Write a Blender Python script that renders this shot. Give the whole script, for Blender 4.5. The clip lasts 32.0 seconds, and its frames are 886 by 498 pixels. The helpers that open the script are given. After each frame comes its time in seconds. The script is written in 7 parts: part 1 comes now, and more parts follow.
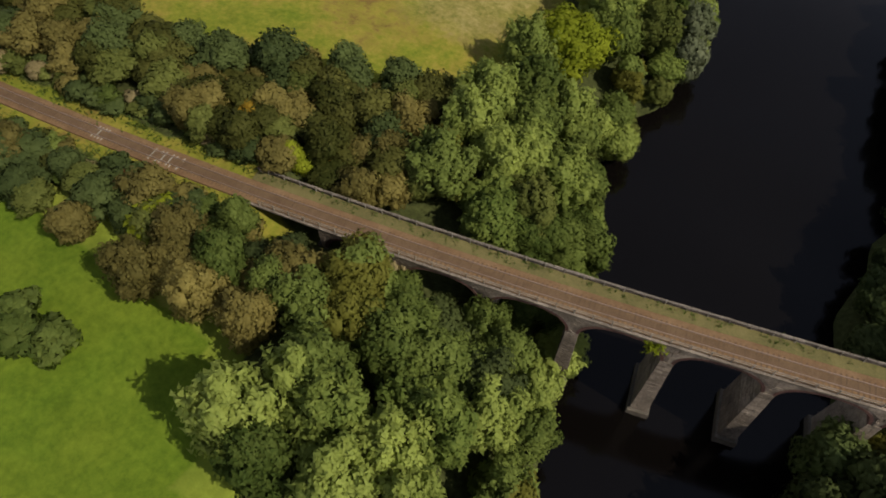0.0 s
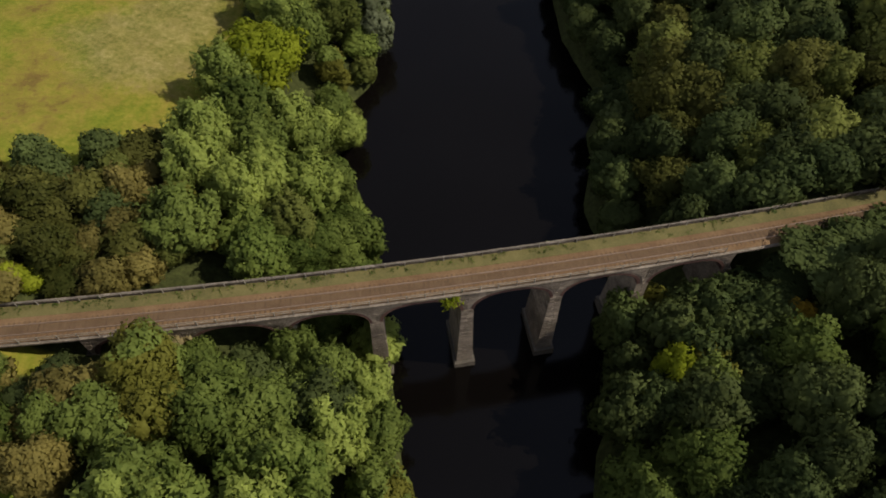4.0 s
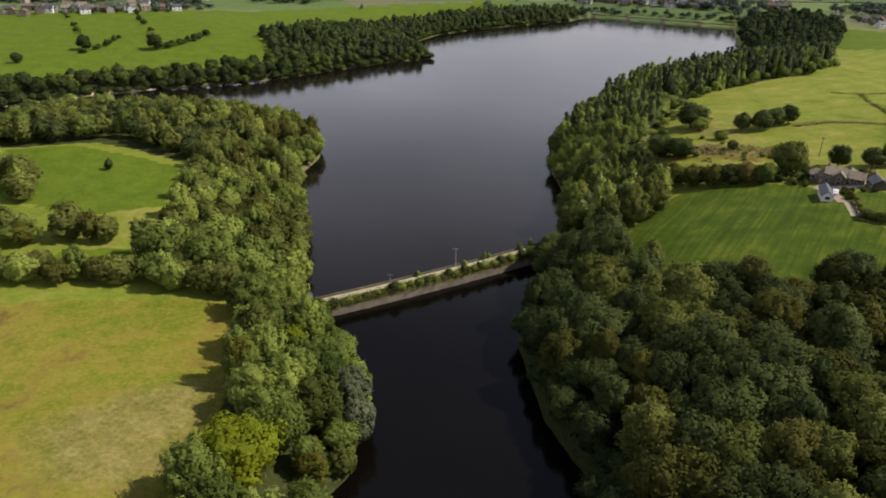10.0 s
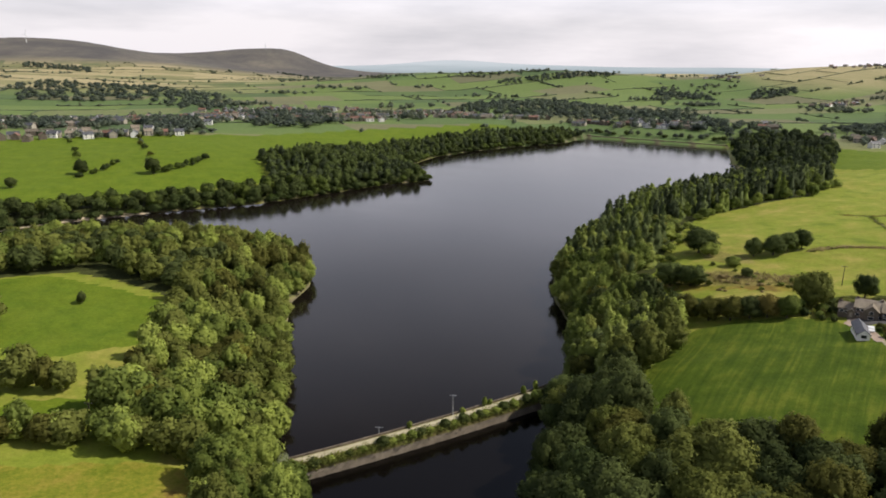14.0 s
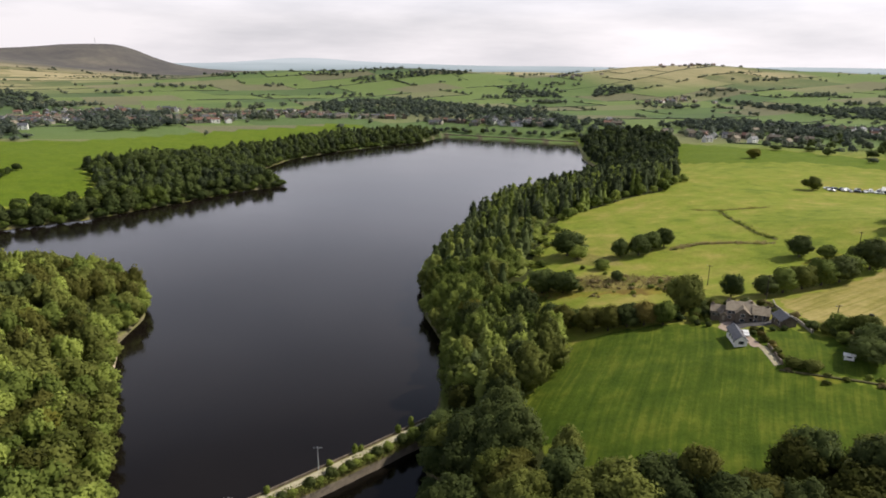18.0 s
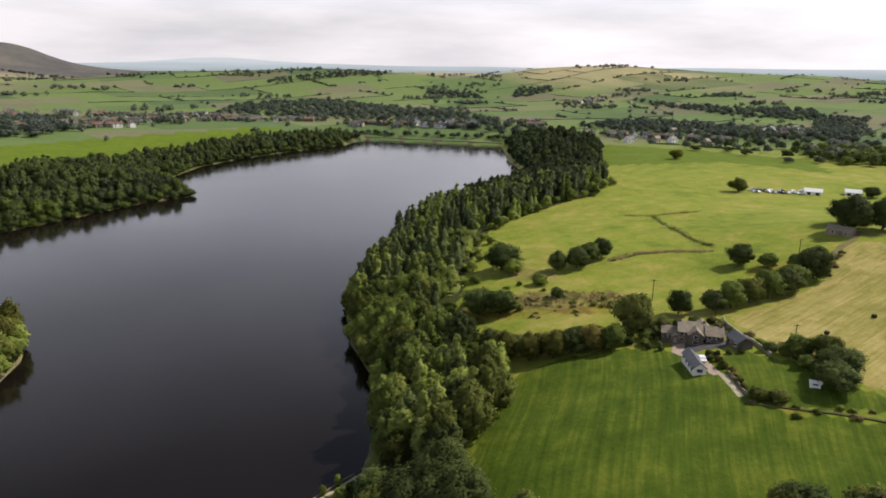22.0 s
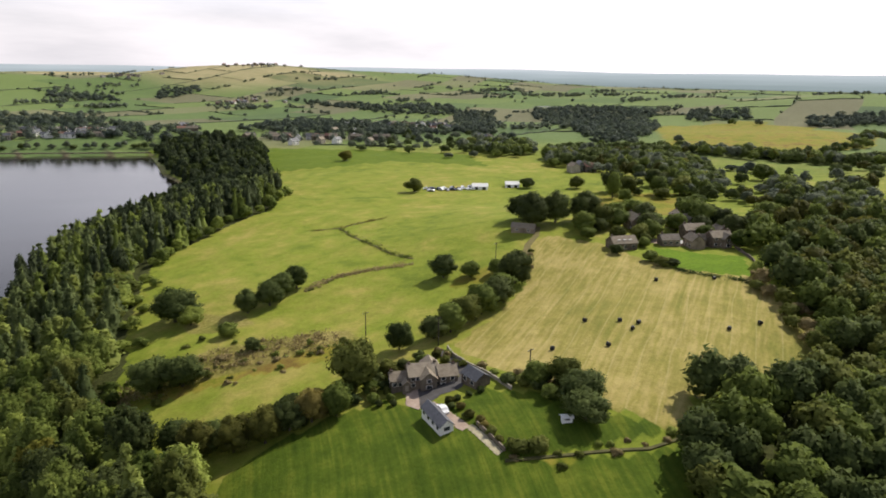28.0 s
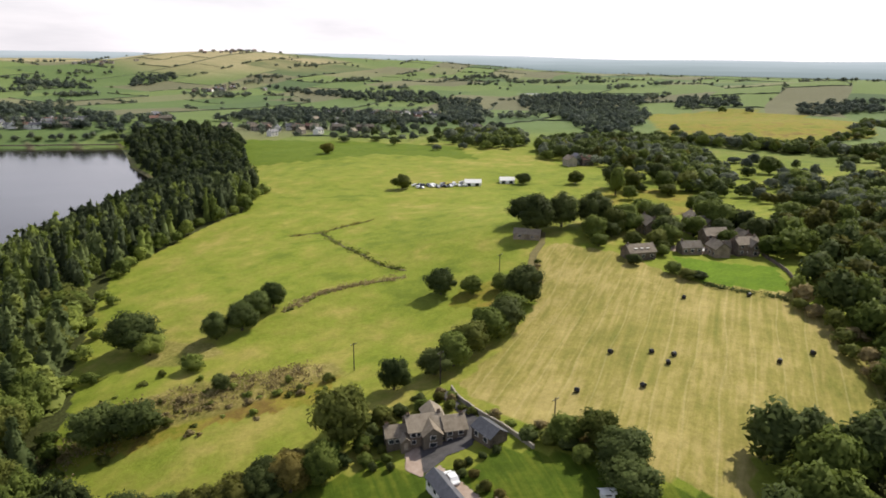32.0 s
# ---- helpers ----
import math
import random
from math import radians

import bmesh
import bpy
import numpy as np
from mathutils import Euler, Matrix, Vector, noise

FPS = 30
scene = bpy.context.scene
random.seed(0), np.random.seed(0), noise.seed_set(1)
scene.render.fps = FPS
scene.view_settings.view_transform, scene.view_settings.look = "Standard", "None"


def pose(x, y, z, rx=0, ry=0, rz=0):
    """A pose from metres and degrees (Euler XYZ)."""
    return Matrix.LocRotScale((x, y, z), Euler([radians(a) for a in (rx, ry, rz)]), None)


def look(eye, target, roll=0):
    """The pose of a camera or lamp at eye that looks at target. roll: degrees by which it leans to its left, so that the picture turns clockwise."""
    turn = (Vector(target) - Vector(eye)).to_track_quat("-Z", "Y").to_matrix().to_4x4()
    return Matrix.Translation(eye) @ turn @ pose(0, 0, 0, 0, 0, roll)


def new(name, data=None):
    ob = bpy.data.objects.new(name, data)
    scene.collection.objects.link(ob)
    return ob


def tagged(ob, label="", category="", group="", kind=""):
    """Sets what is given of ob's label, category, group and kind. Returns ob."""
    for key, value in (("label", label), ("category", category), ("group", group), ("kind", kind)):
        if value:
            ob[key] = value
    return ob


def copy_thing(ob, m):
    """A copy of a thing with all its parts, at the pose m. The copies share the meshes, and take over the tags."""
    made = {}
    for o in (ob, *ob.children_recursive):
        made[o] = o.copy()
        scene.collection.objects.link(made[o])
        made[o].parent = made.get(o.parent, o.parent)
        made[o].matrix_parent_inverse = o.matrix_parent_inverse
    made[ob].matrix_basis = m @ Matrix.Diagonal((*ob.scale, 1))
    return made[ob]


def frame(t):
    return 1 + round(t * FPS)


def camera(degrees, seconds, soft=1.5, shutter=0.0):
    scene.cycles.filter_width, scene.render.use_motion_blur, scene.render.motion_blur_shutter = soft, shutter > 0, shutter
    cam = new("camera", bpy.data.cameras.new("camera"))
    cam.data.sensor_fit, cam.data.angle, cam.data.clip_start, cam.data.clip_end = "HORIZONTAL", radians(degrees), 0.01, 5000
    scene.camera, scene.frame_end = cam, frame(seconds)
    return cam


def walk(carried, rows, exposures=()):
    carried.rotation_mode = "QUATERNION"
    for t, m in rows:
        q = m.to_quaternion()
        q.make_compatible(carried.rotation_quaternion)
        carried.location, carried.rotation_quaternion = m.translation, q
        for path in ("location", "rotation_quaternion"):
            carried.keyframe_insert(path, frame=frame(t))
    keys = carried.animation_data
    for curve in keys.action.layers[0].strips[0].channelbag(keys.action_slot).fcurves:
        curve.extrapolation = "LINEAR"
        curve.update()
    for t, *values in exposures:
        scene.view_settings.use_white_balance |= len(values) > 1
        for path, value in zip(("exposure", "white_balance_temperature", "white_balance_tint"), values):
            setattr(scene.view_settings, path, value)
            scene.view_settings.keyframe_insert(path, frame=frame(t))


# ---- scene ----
cam = camera(66.71, 32.0, soft=1.8)
PATH = [
    (0, (2.105, -17.172, 101.428), (1.455, -16.233, 99.786), 0.4),
    (0.5, (2.42, -16.78, 101.575), (1.845, -15.824, 99.915), 0.3),
    (1, (2.837, -16.53, 101.808), (2.355, -15.526, 100.146), 0.3),
    (1.5, (3.355, -16.336, 102.088), (2.96, -15.299, 100.424), 0.4),
    (2, (3.782, -16.11, 102.301), (3.459, -15.056, 100.632), 0.4),
    (2.5, (4.152, -15.815, 102.4), (3.898, -14.747, 100.728), 0.5),
    (3, (4.537, -15.578, 102.469), (4.351, -14.49, 100.801), 0.7),
    (3.5, (4.838, -15.462, 102.589), (4.709, -14.345, 100.935), 0.8),
    (5.5, (5.241, -15.33, 103.542), (5.167, -14.079, 101.983), 1.0),
    (6, (5.023, -15.499, 103.629), (4.946, -14.133, 102.17), 1.1),
    (6.5, (4.695, -15.756, 103.672), (4.618, -14.278, 102.327), 1.1),
    (7, (4.7, -16.061, 103.57), (4.622, -14.508, 102.311), 1.1),
    (7.5, (4.743, -16.018, 103.434), (4.663, -14.438, 102.211), 1.1),
    (8, (4.49, -15.63, 103.299), (4.412, -14.044, 102.084), 1.0),
    (8.5, (3.937, -14.756, 103.237), (3.86, -13.132, 102.071), 1.1),
    (9, (3.329, -13.465, 103.133), (3.252, -11.776, 102.065), 1.1),
    (9.5, (3.215, -11.611, 102.997), (3.131, -9.856, 102.042), 0.8),
    (10, (3.125, -9.464, 102.901), (3.038, -7.651, 102.06), 0.6),
    (10.5, (3.162, -7.083, 102.888), (3.072, -5.227, 102.147), 0.5),
    (11, (3.249, -4.777, 102.886), (3.155, -2.877, 102.268), 0.4),
    (11.5, (3.287, -2.365, 102.915), (3.191, -0.441, 102.377), 0.4),
    (12, (3.235, 0.199, 103.045), (3.139, 2.126, 102.52), 0.3),
    (12.5, (3.201, 3.085, 103.308), (3.106, 5.012, 102.782), 0.3),
    (13, (3.187, 6.176, 103.657), (3.092, 8.102, 103.126), 0.4),
    (13.5, (3.319, 9.071, 103.561), (3.224, 10.998, 103.034), 0.3),
    (15.5, (3.738, 22.12, 103.799), (3.643, 24.046, 103.27), 0.2),
    (16, (3.955, 25.491, 103.899), (3.897, 27.418, 103.369), 0.2),
    (16.5, (4.147, 28.924, 103.854), (4.226, 30.851, 103.323), 0.3),
    (17, (4.117, 32.328, 103.726), (4.328, 34.244, 103.196), 0.4),
    (17.5, (4.146, 35.403, 103.557), (4.448, 37.308, 103.028), 0.5),
    (18, (4.394, 38.411, 103.509), (4.704, 40.315, 102.979), 0.5),
    (18.5, (4.826, 41.619, 103.477), (5.137, 43.523, 102.948), 0.5),
    (19, (5.323, 44.821, 103.428), (5.633, 46.725, 102.901), 0.6),
    (19.5, (5.944, 48.006, 103.632), (6.288, 49.905, 103.105), 0.6),
    (20, (6.288, 51.164, 103.802), (6.683, 53.052, 103.274), 0.6),
    (20.5, (6.854, 54.238, 103.867), (7.291, 56.117, 103.339), 0.6),
    (21, (7.318, 57.302, 103.93), (7.811, 59.168, 103.403), 0.7),
    (21.5, (7.654, 60.461, 104.003), (8.182, 62.316, 103.476), 0.7),
    (22, (8.197, 63.572, 103.957), (8.725, 65.427, 103.43), 0.6),
    (22.5, (8.942, 66.663, 103.74), (9.468, 68.519, 103.214), 0.6),
    (23, (9.791, 70.054, 103.436), (10.316, 71.912, 102.913), 0.6),
    (23.5, (11.057, 73.94, 103.423), (11.58, 75.797, 102.896), 0.6),
    (24, (12.358, 77.867, 103.429), (12.88, 79.724, 102.901), 0.5),
    (24.5, (13.863, 81.483, 103.41), (14.45, 83.32, 102.882), 0.5),
    (25, (15.284, 85.067, 103.423), (16.04, 86.842, 102.897), 0.5),
    (25.5, (16.497, 88.732, 103.468), (17.374, 90.451, 102.943), 0.5),
    (27.5, (21.683, 102.508, 104.149), (22.893, 104.012, 103.626), 0.7),
    (28, (23.153, 105.966, 104.188), (24.504, 107.347, 103.669), 0.8),
    (28.5, (24.869, 109.225, 104.33), (26.246, 110.58, 103.812), 0.8),
    (29, (26.721, 112.502, 104.398), (28.1, 113.856, 103.88), 0.8),
    (29.5, (28.829, 115.984, 104.424), (30.209, 117.335, 103.906), 0.8),
    (30, (31.163, 119.422, 104.339), (32.545, 120.772, 103.821), 1.1),
    (30.5, (33.84, 122.416, 104.426), (35.222, 123.766, 103.909), 0.8),
    (31, (36.465, 125.32, 104.478), (37.847, 126.67, 103.961), 0.8),
    (31.5, (39.06, 128.352, 104.504), (40.443, 129.701, 103.986), 0.8),
    (32, (41.627, 131.578, 104.532), (43.007, 132.916, 103.977), 0.8),
]
EXPOSURES = [(0.0, -0.24), (6.0, -0.26), (9.0, -0.1), (13.0, 0.05), (24.0, 0.1), (28.0, 0.18), (32.0, 0.26)]
walk(cam, [(t, look(eye, target, roll)) for t, eye, target, roll in PATH], EXPOSURES)

# world and sun
SUN_ELEVATION, SUN_AZIMUTH = radians(45), radians(88)   # azimuth clockwise from +y
world = bpy.data.worlds.new("world")
scene.world = world
world.use_nodes = True
wn, wl = world.node_tree.nodes, world.node_tree.links
sky = wn.new("ShaderNodeTexSky")
sky.sky_type, sky.sun_disc = "NISHITA", False
sky.sun_elevation, sky.sun_rotation = SUN_ELEVATION, SUN_AZIMUTH
sky.air_density, sky.dust_density, sky.ozone_density = 1.0, 3.0, 1.0
# a broken sheet of white cloud over the blue
place = wn.new("ShaderNodeTexCoord")
stretch = wn.new("ShaderNodeMapping")
stretch.inputs["Scale"].default_value = (1.6, 1.6, 9.0)
cloud = wn.new("ShaderNodeTexNoise")
cloud.inputs["Scale"].default_value, cloud.inputs["Detail"].default_value, cloud.inputs["Roughness"].default_value = 1.7, 6.0, 0.55
shade = wn.new("ShaderNodeValToRGB")
shade.color_ramp.elements[0].position, shade.color_ramp.elements[0].color = 0.33, (7.7, 7.45, 7.95, 1)
shade.color_ramp.elements[1].position, shade.color_ramp.elements[1].color = 0.62, (10.9, 10.3, 10.7, 1)
cover = wn.new("ShaderNodeMix")
cover.data_type = "RGBA"
cover.inputs[0].default_value = 0.85
wl.new(place.outputs["Generated"], stretch.inputs["Vector"])
wl.new(stretch.outputs["Vector"], cloud.inputs["Vector"])
wl.new(cloud.outputs["Fac"], shade.inputs["Fac"])
wl.new(sky.outputs["Color"], cover.inputs[6])
# the cloud is thin and bright near the horizon, thick and grey overhead
rise = wn.new("ShaderNodeSeparateXYZ")
deep = wn.new("ShaderNodeValToRGB")
for at, tone in ((0.2, (1.20, 1.26, 1.36, 1)), (0.34, (0.76, 0.82, 0.92, 1))):
    deep.color_ramp.elements.new(at).color = tone
deep.color_ramp.elements[0].position, deep.color_ramp.elements[0].color = 0.06, (1, 1, 1, 1)
deep.color_ramp.elements[3].position, deep.color_ramp.elements[3].color = 0.52, (0.192, 0.226, 0.296, 1)
thick = wn.new("ShaderNodeMix")
thick.data_type, thick.blend_type = "RGBA", "MULTIPLY"
thick.inputs[0].default_value = 1.0
wl.new(place.outputs["Generated"], rise.inputs[0])
wl.new(rise.outputs["Z"], deep.inputs["Fac"])
wl.new(shade.outputs["Color"], thick.inputs[6])
wl.new(deep.outputs["Color"], thick.inputs[7])
# and it is brighter towards the sun
near_sun = wn.new("ShaderNodeVectorMath")
near_sun.operation = "DOT_PRODUCT"
near_sun.inputs[1].default_value = (math.sin(SUN_AZIMUTH) * math.cos(SUN_ELEVATION), math.cos(SUN_AZIMUTH) * math.cos(SUN_ELEVATION), math.sin(SUN_ELEVATION))
half_sky, squared, gain = (wn.new("ShaderNodeMath") for _ in range(3))
half_sky.operation, squared.operation, gain.operation = "MAXIMUM", "POWER", "MULTIPLY_ADD"
half_sky.inputs[1].default_value, squared.inputs[1].default_value = 0.0, 2.0
gain.inputs[1].default_value, gain.inputs[2].default_value = 0.7, 0.95
sunward = wn.new("ShaderNodeVectorMath")
sunward.operation = "SCALE"
wl.new(place.outputs["Generated"], near_sun.inputs[0])
wl.new(near_sun.outputs["Value"], half_sky.inputs[0])
wl.new(half_sky.outputs[0], squared.inputs[0])
wl.new(squared.outputs[0], gain.inputs[0])
wl.new(thick.outputs[2], sunward.inputs[0])
wl.new(gain.outputs[0], sunward.inputs["Scale"])
wl.new(sunward.outputs["Vector"], cover.inputs[7])
wl.new(cover.outputs[2], wn["Background"].inputs["Color"])
wn["Background"].inputs["Strength"].default_value = 0.1
sun_data = bpy.data.lights.new("sun", "SUN")
sun_data.energy, sun_data.angle, sun_data.color = 4.4, radians(0.6), (1.0, 0.925, 0.80)
sun = new("sun", sun_data)
sun.matrix_world = look((0, 0, 400), (-math.sin(SUN_AZIMUTH) * math.cos(SUN_ELEVATION), -math.cos(SUN_AZIMUTH) * math.cos(SUN_ELEVATION), 400 - math.sin(SUN_ELEVATION)))

# ---- plan: shores, railway, relief ----
WEST_SHORE = [(0, -140), (0, -60), (-1, 0), (-8, 28), (-13, 45), (-17, 59), (-23, 68), (-27, 77), (-24, 83), (-28, 91), (-23, 100), (-23, 118), (-23, 130), (-33, 142),
              (-42, 160), (-52, 181), (-57, 200), (-61, 219), (-68, 242), (-75, 265), (-80, 290), (-77, 318), (-83, 345), (-95, 360), (-118, 372), (-172, 386), (-232, 382), (-300, 340), (-430, 300)]
FAR_SHORE = [(-470, 330), (-430, 350), (-305, 413), (-272, 446), (-229, 477), (-161, 516), (-114, 566), (-75, 610), (-38, 632), (-62, 680), (-70, 722), (-45, 800), (-6, 850), (39, 896), (126, 962), (165, 1030)]
EAST_SHORE = [(331, 914), (305, 830), (285, 770), (272, 690), (244, 630), (134, 533), (96, 472), (61, 395), (44, 340), (41, 304), (44, 275), (41, 247), (34, 225), (28, 212), (27, 190), (24, 175), (18, 155),
              (23, 121), (28, 108), (32, 100), (28, 89), (29, 82), (27, 69), (30, 60), (33, 43), (33, 33), (28, 20), (26, 0), (24, -60), (24, -140)]
SHORE = np.array(WEST_SHORE + FAR_SHORE + EAST_SHORE, float)
RAIL_X = np.array([-330, -260, -200, -150, -120, -95, -75, -58, -48, -35, -22, -9, 4, 17, 30, 43, 56, 75, 100, 130, 170, 220], float)
RAIL = np.stack([RAIL_X, 35.1 + 0.262 * RAIL_X + 0.0005 * RAIL_X * np.clip(RAIL_X, -120, 100)], -1)
DECK_Z = 20.4
POOL_Z = -1.9


def smooth(a, b, v):
    u = np.clip((v - a) / (b - a), 0, 1)
    return u * u * (3 - 2 * u)


def line_distance(x, y, line, closed=False):
    best = np.full(np.shape(x), 1e9)
    n = len(line)
    for i in range(n if closed else n - 1):
        (ax, ay), (bx, by) = line[i], line[(i + 1) % n]
        dx, dy = bx - ax, by - ay
        u = np.clip(((x - ax) * dx + (y - ay) * dy) / (dx * dx + dy * dy), 0, 1)
        best = np.minimum(best, np.hypot(x - ax - u * dx, y - ay - u * dy))
    return best


def inside(x, y, poly):
    odd = np.zeros(np.shape(x), bool)
    n = len(poly)
    for i in range(n):
        (ax, ay), (bx, by) = poly[i], poly[(i + 1) % n]
        if ay == by:
            continue
        odd ^= ((ay > y) != (by > y)) & (x < (bx - ax) * (y - ay) / (by - ay) + ax)
    return odd


def hill(x, y, cx, cy, sx, sy, h, turn=0.0):
    c, s = math.cos(turn), math.sin(turn)
    u, v = (x - cx) * c + (y - cy) * s, (y - cy) * c - (x - cx) * s
    return h * np.exp(-(u / sx) ** 2 - (v / sy) ** 2)


def ripple(x, y, scale):
    return np.sin(x / scale + 1.3) * np.cos(y / scale * 0.83 + 0.4) + 0.5 * np.sin((x + y) / scale * 1.9) + 0.4 * np.cos((x - 1.4 * y) / scale * 2.7)


def height(x, y):
    x, y = np.asarray(x, float), np.asarray(y, float)
    d = line_distance(x, y, SHORE, True)
    d = np.where(inside(x, y, SHORE), -d, d)
    middle = 3 + 0.22 * np.maximum(0, y - 300)
    east = smooth(-20, 20, x - middle)
    # rises from the shore: reach and top on either side
    top_w = 13 + 17 * smooth(400, 650, y) + 7 * smooth(125, 30, y)
    reach_w = 26 + 120 * smooth(400, 650, y)
    top_e = 20 + 17 * smooth(90, 200, y) - 9 * smooth(175, 300, y) - 8 * smooth(480, 900, y)
    reach_e = 30 + 35 * smooth(90, 200, y)
    top = top_w * (1 - east) + top_e * east
    reach = reach_w * (1 - east) + reach_e * east
    away = np.hypot(x - 60, y - 250)
    far = smooth(650, 1150, away)
    top = top * (1 - far) + 11 * far
    reach = reach * (1 - far) + 40 * far
    h = 0.25 + top * (1 - np.exp(-np.maximum(d, 0) / reach))
    h = h + 0.35 * ripple(x, y, 23) * smooth(8, 40, d)
    # the valley beyond, the moors and the hills
    side = smooth(0.55, 0.95, np.arctan2(x - 60, np.maximum(y - 150, 1)))   # 1 towards the eastern plain
    h = h + (43 * smooth(1200, 4700, away) * (1 - side) + side * (24 * smooth(1200, 2500, away) - 140 * smooth(2750, 4600, away))) * far + 2.5 * ripple(x, y, 210) * far
    h = h + hill(x, y, -160, 2500, 430, 380, 46) + hill(x, y, 330, 2480, 330, 330, 48) + hill(x, y, 1290, 2450, 620, 430, 82, 0.3) + hill(x, y, 2050, 2150, 500, 400, 35)
    h = h + hill(x, y, -2500, 3750, 1100, 620, 190, -0.5) + hill(x, y, -1420, 4250, 480, 320, 128) + hill(x, y, -1150, 4330, 170, 220, 40) + hill(x, y, -2000, 1900, 1100, 800, 60)
    h = h + hill(x, y, 1760, 520, 420, 320, 38) + hill(x, y, 900, 380, 160, 140, 14) + hill(x, y, 268, 292, 62, 55, 10)
    # a small lake in the valley
    lake = smooth(1.15, 0.95, np.hypot((x - 1445) / 80, (y - 1150) / 66))
    h = h + (13.0 - h) * lake
    # dam bank
    h = np.maximum(h, 3.2 * smooth(16, 5, line_distance(x, y, np.array([(160, 1034), (334, 912)]))))
    # railway bed in its cutting and on its bank, clear of the viaduct
    r = line_distance(x, y, RAIL)
    land = smooth(-52, -60, x) + smooth(46, 54, x)
    h = h + (DECK_Z - 0.35 - h) * (1 - smooth(5.0, 17, r)) * land
    under = smooth(-60, -52, x) * (1 - smooth(46, 54, x)) * (1 - smooth(4, 14, r))
    h = h - under * np.maximum(0, h - 15.5)
    steep = smooth(225, 205, y)      # the lower pool has steep banks
    return np.where(d > 0, h, np.maximum(-3.0 - 2.0 * steep, 0.25 - (0.3 + 1.2 * steep) * np.abs(d)))


# ---- materials ----
def material(name, base=(0.5, 0.5, 0.5), rough=0.8, metal=0.0):
    m = bpy.data.materials.new(name)
    m.use_nodes = True
    b = m.node_tree.nodes["Principled BSDF"]
    b.inputs["Base Color"].default_value = (*base, 1)
    b.inputs["Roughness"].default_value, b.inputs["Metallic"].default_value = rough, metal
    b.inputs["Specular IOR Level"].default_value = 0.3
    return m


class Nodes:
    """Short hand for building a node tree."""

    def __init__(self, m):
        self.tree = m.node_tree
        self.bsdf = m.node_tree.nodes["Principled BSDF"]

    def add(self, kind, **links):
        n = self.tree.nodes.new("ShaderNode" + kind)
        for key, value in links.items():
            socket = n.inputs[key.replace("_", " ")]
            if isinstance(value, bpy.types.NodeSocket):
                self.tree.links.new(value, socket)
            else:
                socket.default_value = value
        return n

    def noise(self, scale, detail=4.0, vector=None, rough=0.6):
        n = self.add("TexNoise", Scale=scale, Detail=detail, Roughness=rough)
        if vector is not None:
            self.tree.links.new(vector, n.inputs["Vector"])
        return n.outputs["Fac"]

    def ramp(self, fac, *stops):
        n = self.add("ValToRGB")
        self.tree.links.new(fac, n.inputs["Fac"])
        while len(n.color_ramp.elements) < len(stops):
            n.color_ramp.elements.new(0.5)
        for e, (at, colour) in zip(n.color_ramp.elements, stops):
            e.position, e.color = at, (*colour, 1)
        return n.outputs["Color"]

    def mix(self, fac, a, b, how="MIX"):
        n = self.tree.nodes.new("ShaderNodeMix")
        n.data_type, n.blend_type = "RGBA", how
        for socket, value in ((n.inputs[0], fac), (n.inputs[6], a), (n.inputs[7], b)):
            if isinstance(value, bpy.types.NodeSocket):
                self.tree.links.new(value, socket)
            else:
                socket.default_value = value if isinstance(value, float) else (*value, 1)
        return n.outputs[2]

    def math(self, how, a, b=0.0):
        n = self.tree.nodes.new("ShaderNodeMath")
        n.operation = how
        for socket, value in ((n.inputs[0], a), (n.inputs[1], b)):
            if isinstance(value, bpy.types.NodeSocket):
                self.tree.links.new(value, socket)
            else:
                socket.default_value = value
        return n.outputs[0]

    def place(self, scale=(1, 1, 1), turn=0.0):
        g = self.add("NewGeometry")
        n = self.add("Mapping", Vector=g.outputs["Position"], Rotation=(0, 0, turn))
        n = self.add("Mapping", Vector=n.outputs["Vector"], Scale=scale)
        return n.outputs["Vector"]

    def mask(self, name):
        n = self.tree.nodes.new("ShaderNodeAttribute")
        n.attribute_name = name
        return n.outputs["Fac"]

    def edge(self, name, wander):
        """A mask with an uneven, fairly sharp border."""
        v = self.math("ADD", self.mask(name), self.math("MULTIPLY", self.math("SUBTRACT", wander, 0.5), 0.7))
        n = self.add("MapRange", From_Min=0.36, From_Max=0.64, To_Min=0.0, To_Max=1.0)
        self.tree.links.new(v, n.inputs["Value"])
        return n.outputs["Result"]

    def bump(self, fac, strength=0.3, distance=0.1):
        n = self.add("Bump", Height=fac, Strength=strength, Distance=distance)
        self.tree.links.new(n.outputs["Normal"], self.bsdf.inputs["Normal"])

    def colour(self, socket):
        self.tree.links.new(socket, self.bsdf.inputs["Base Color"])

    def rough(self, socket):
        self.tree.links.new(socket, self.bsdf.inputs["Roughness"])


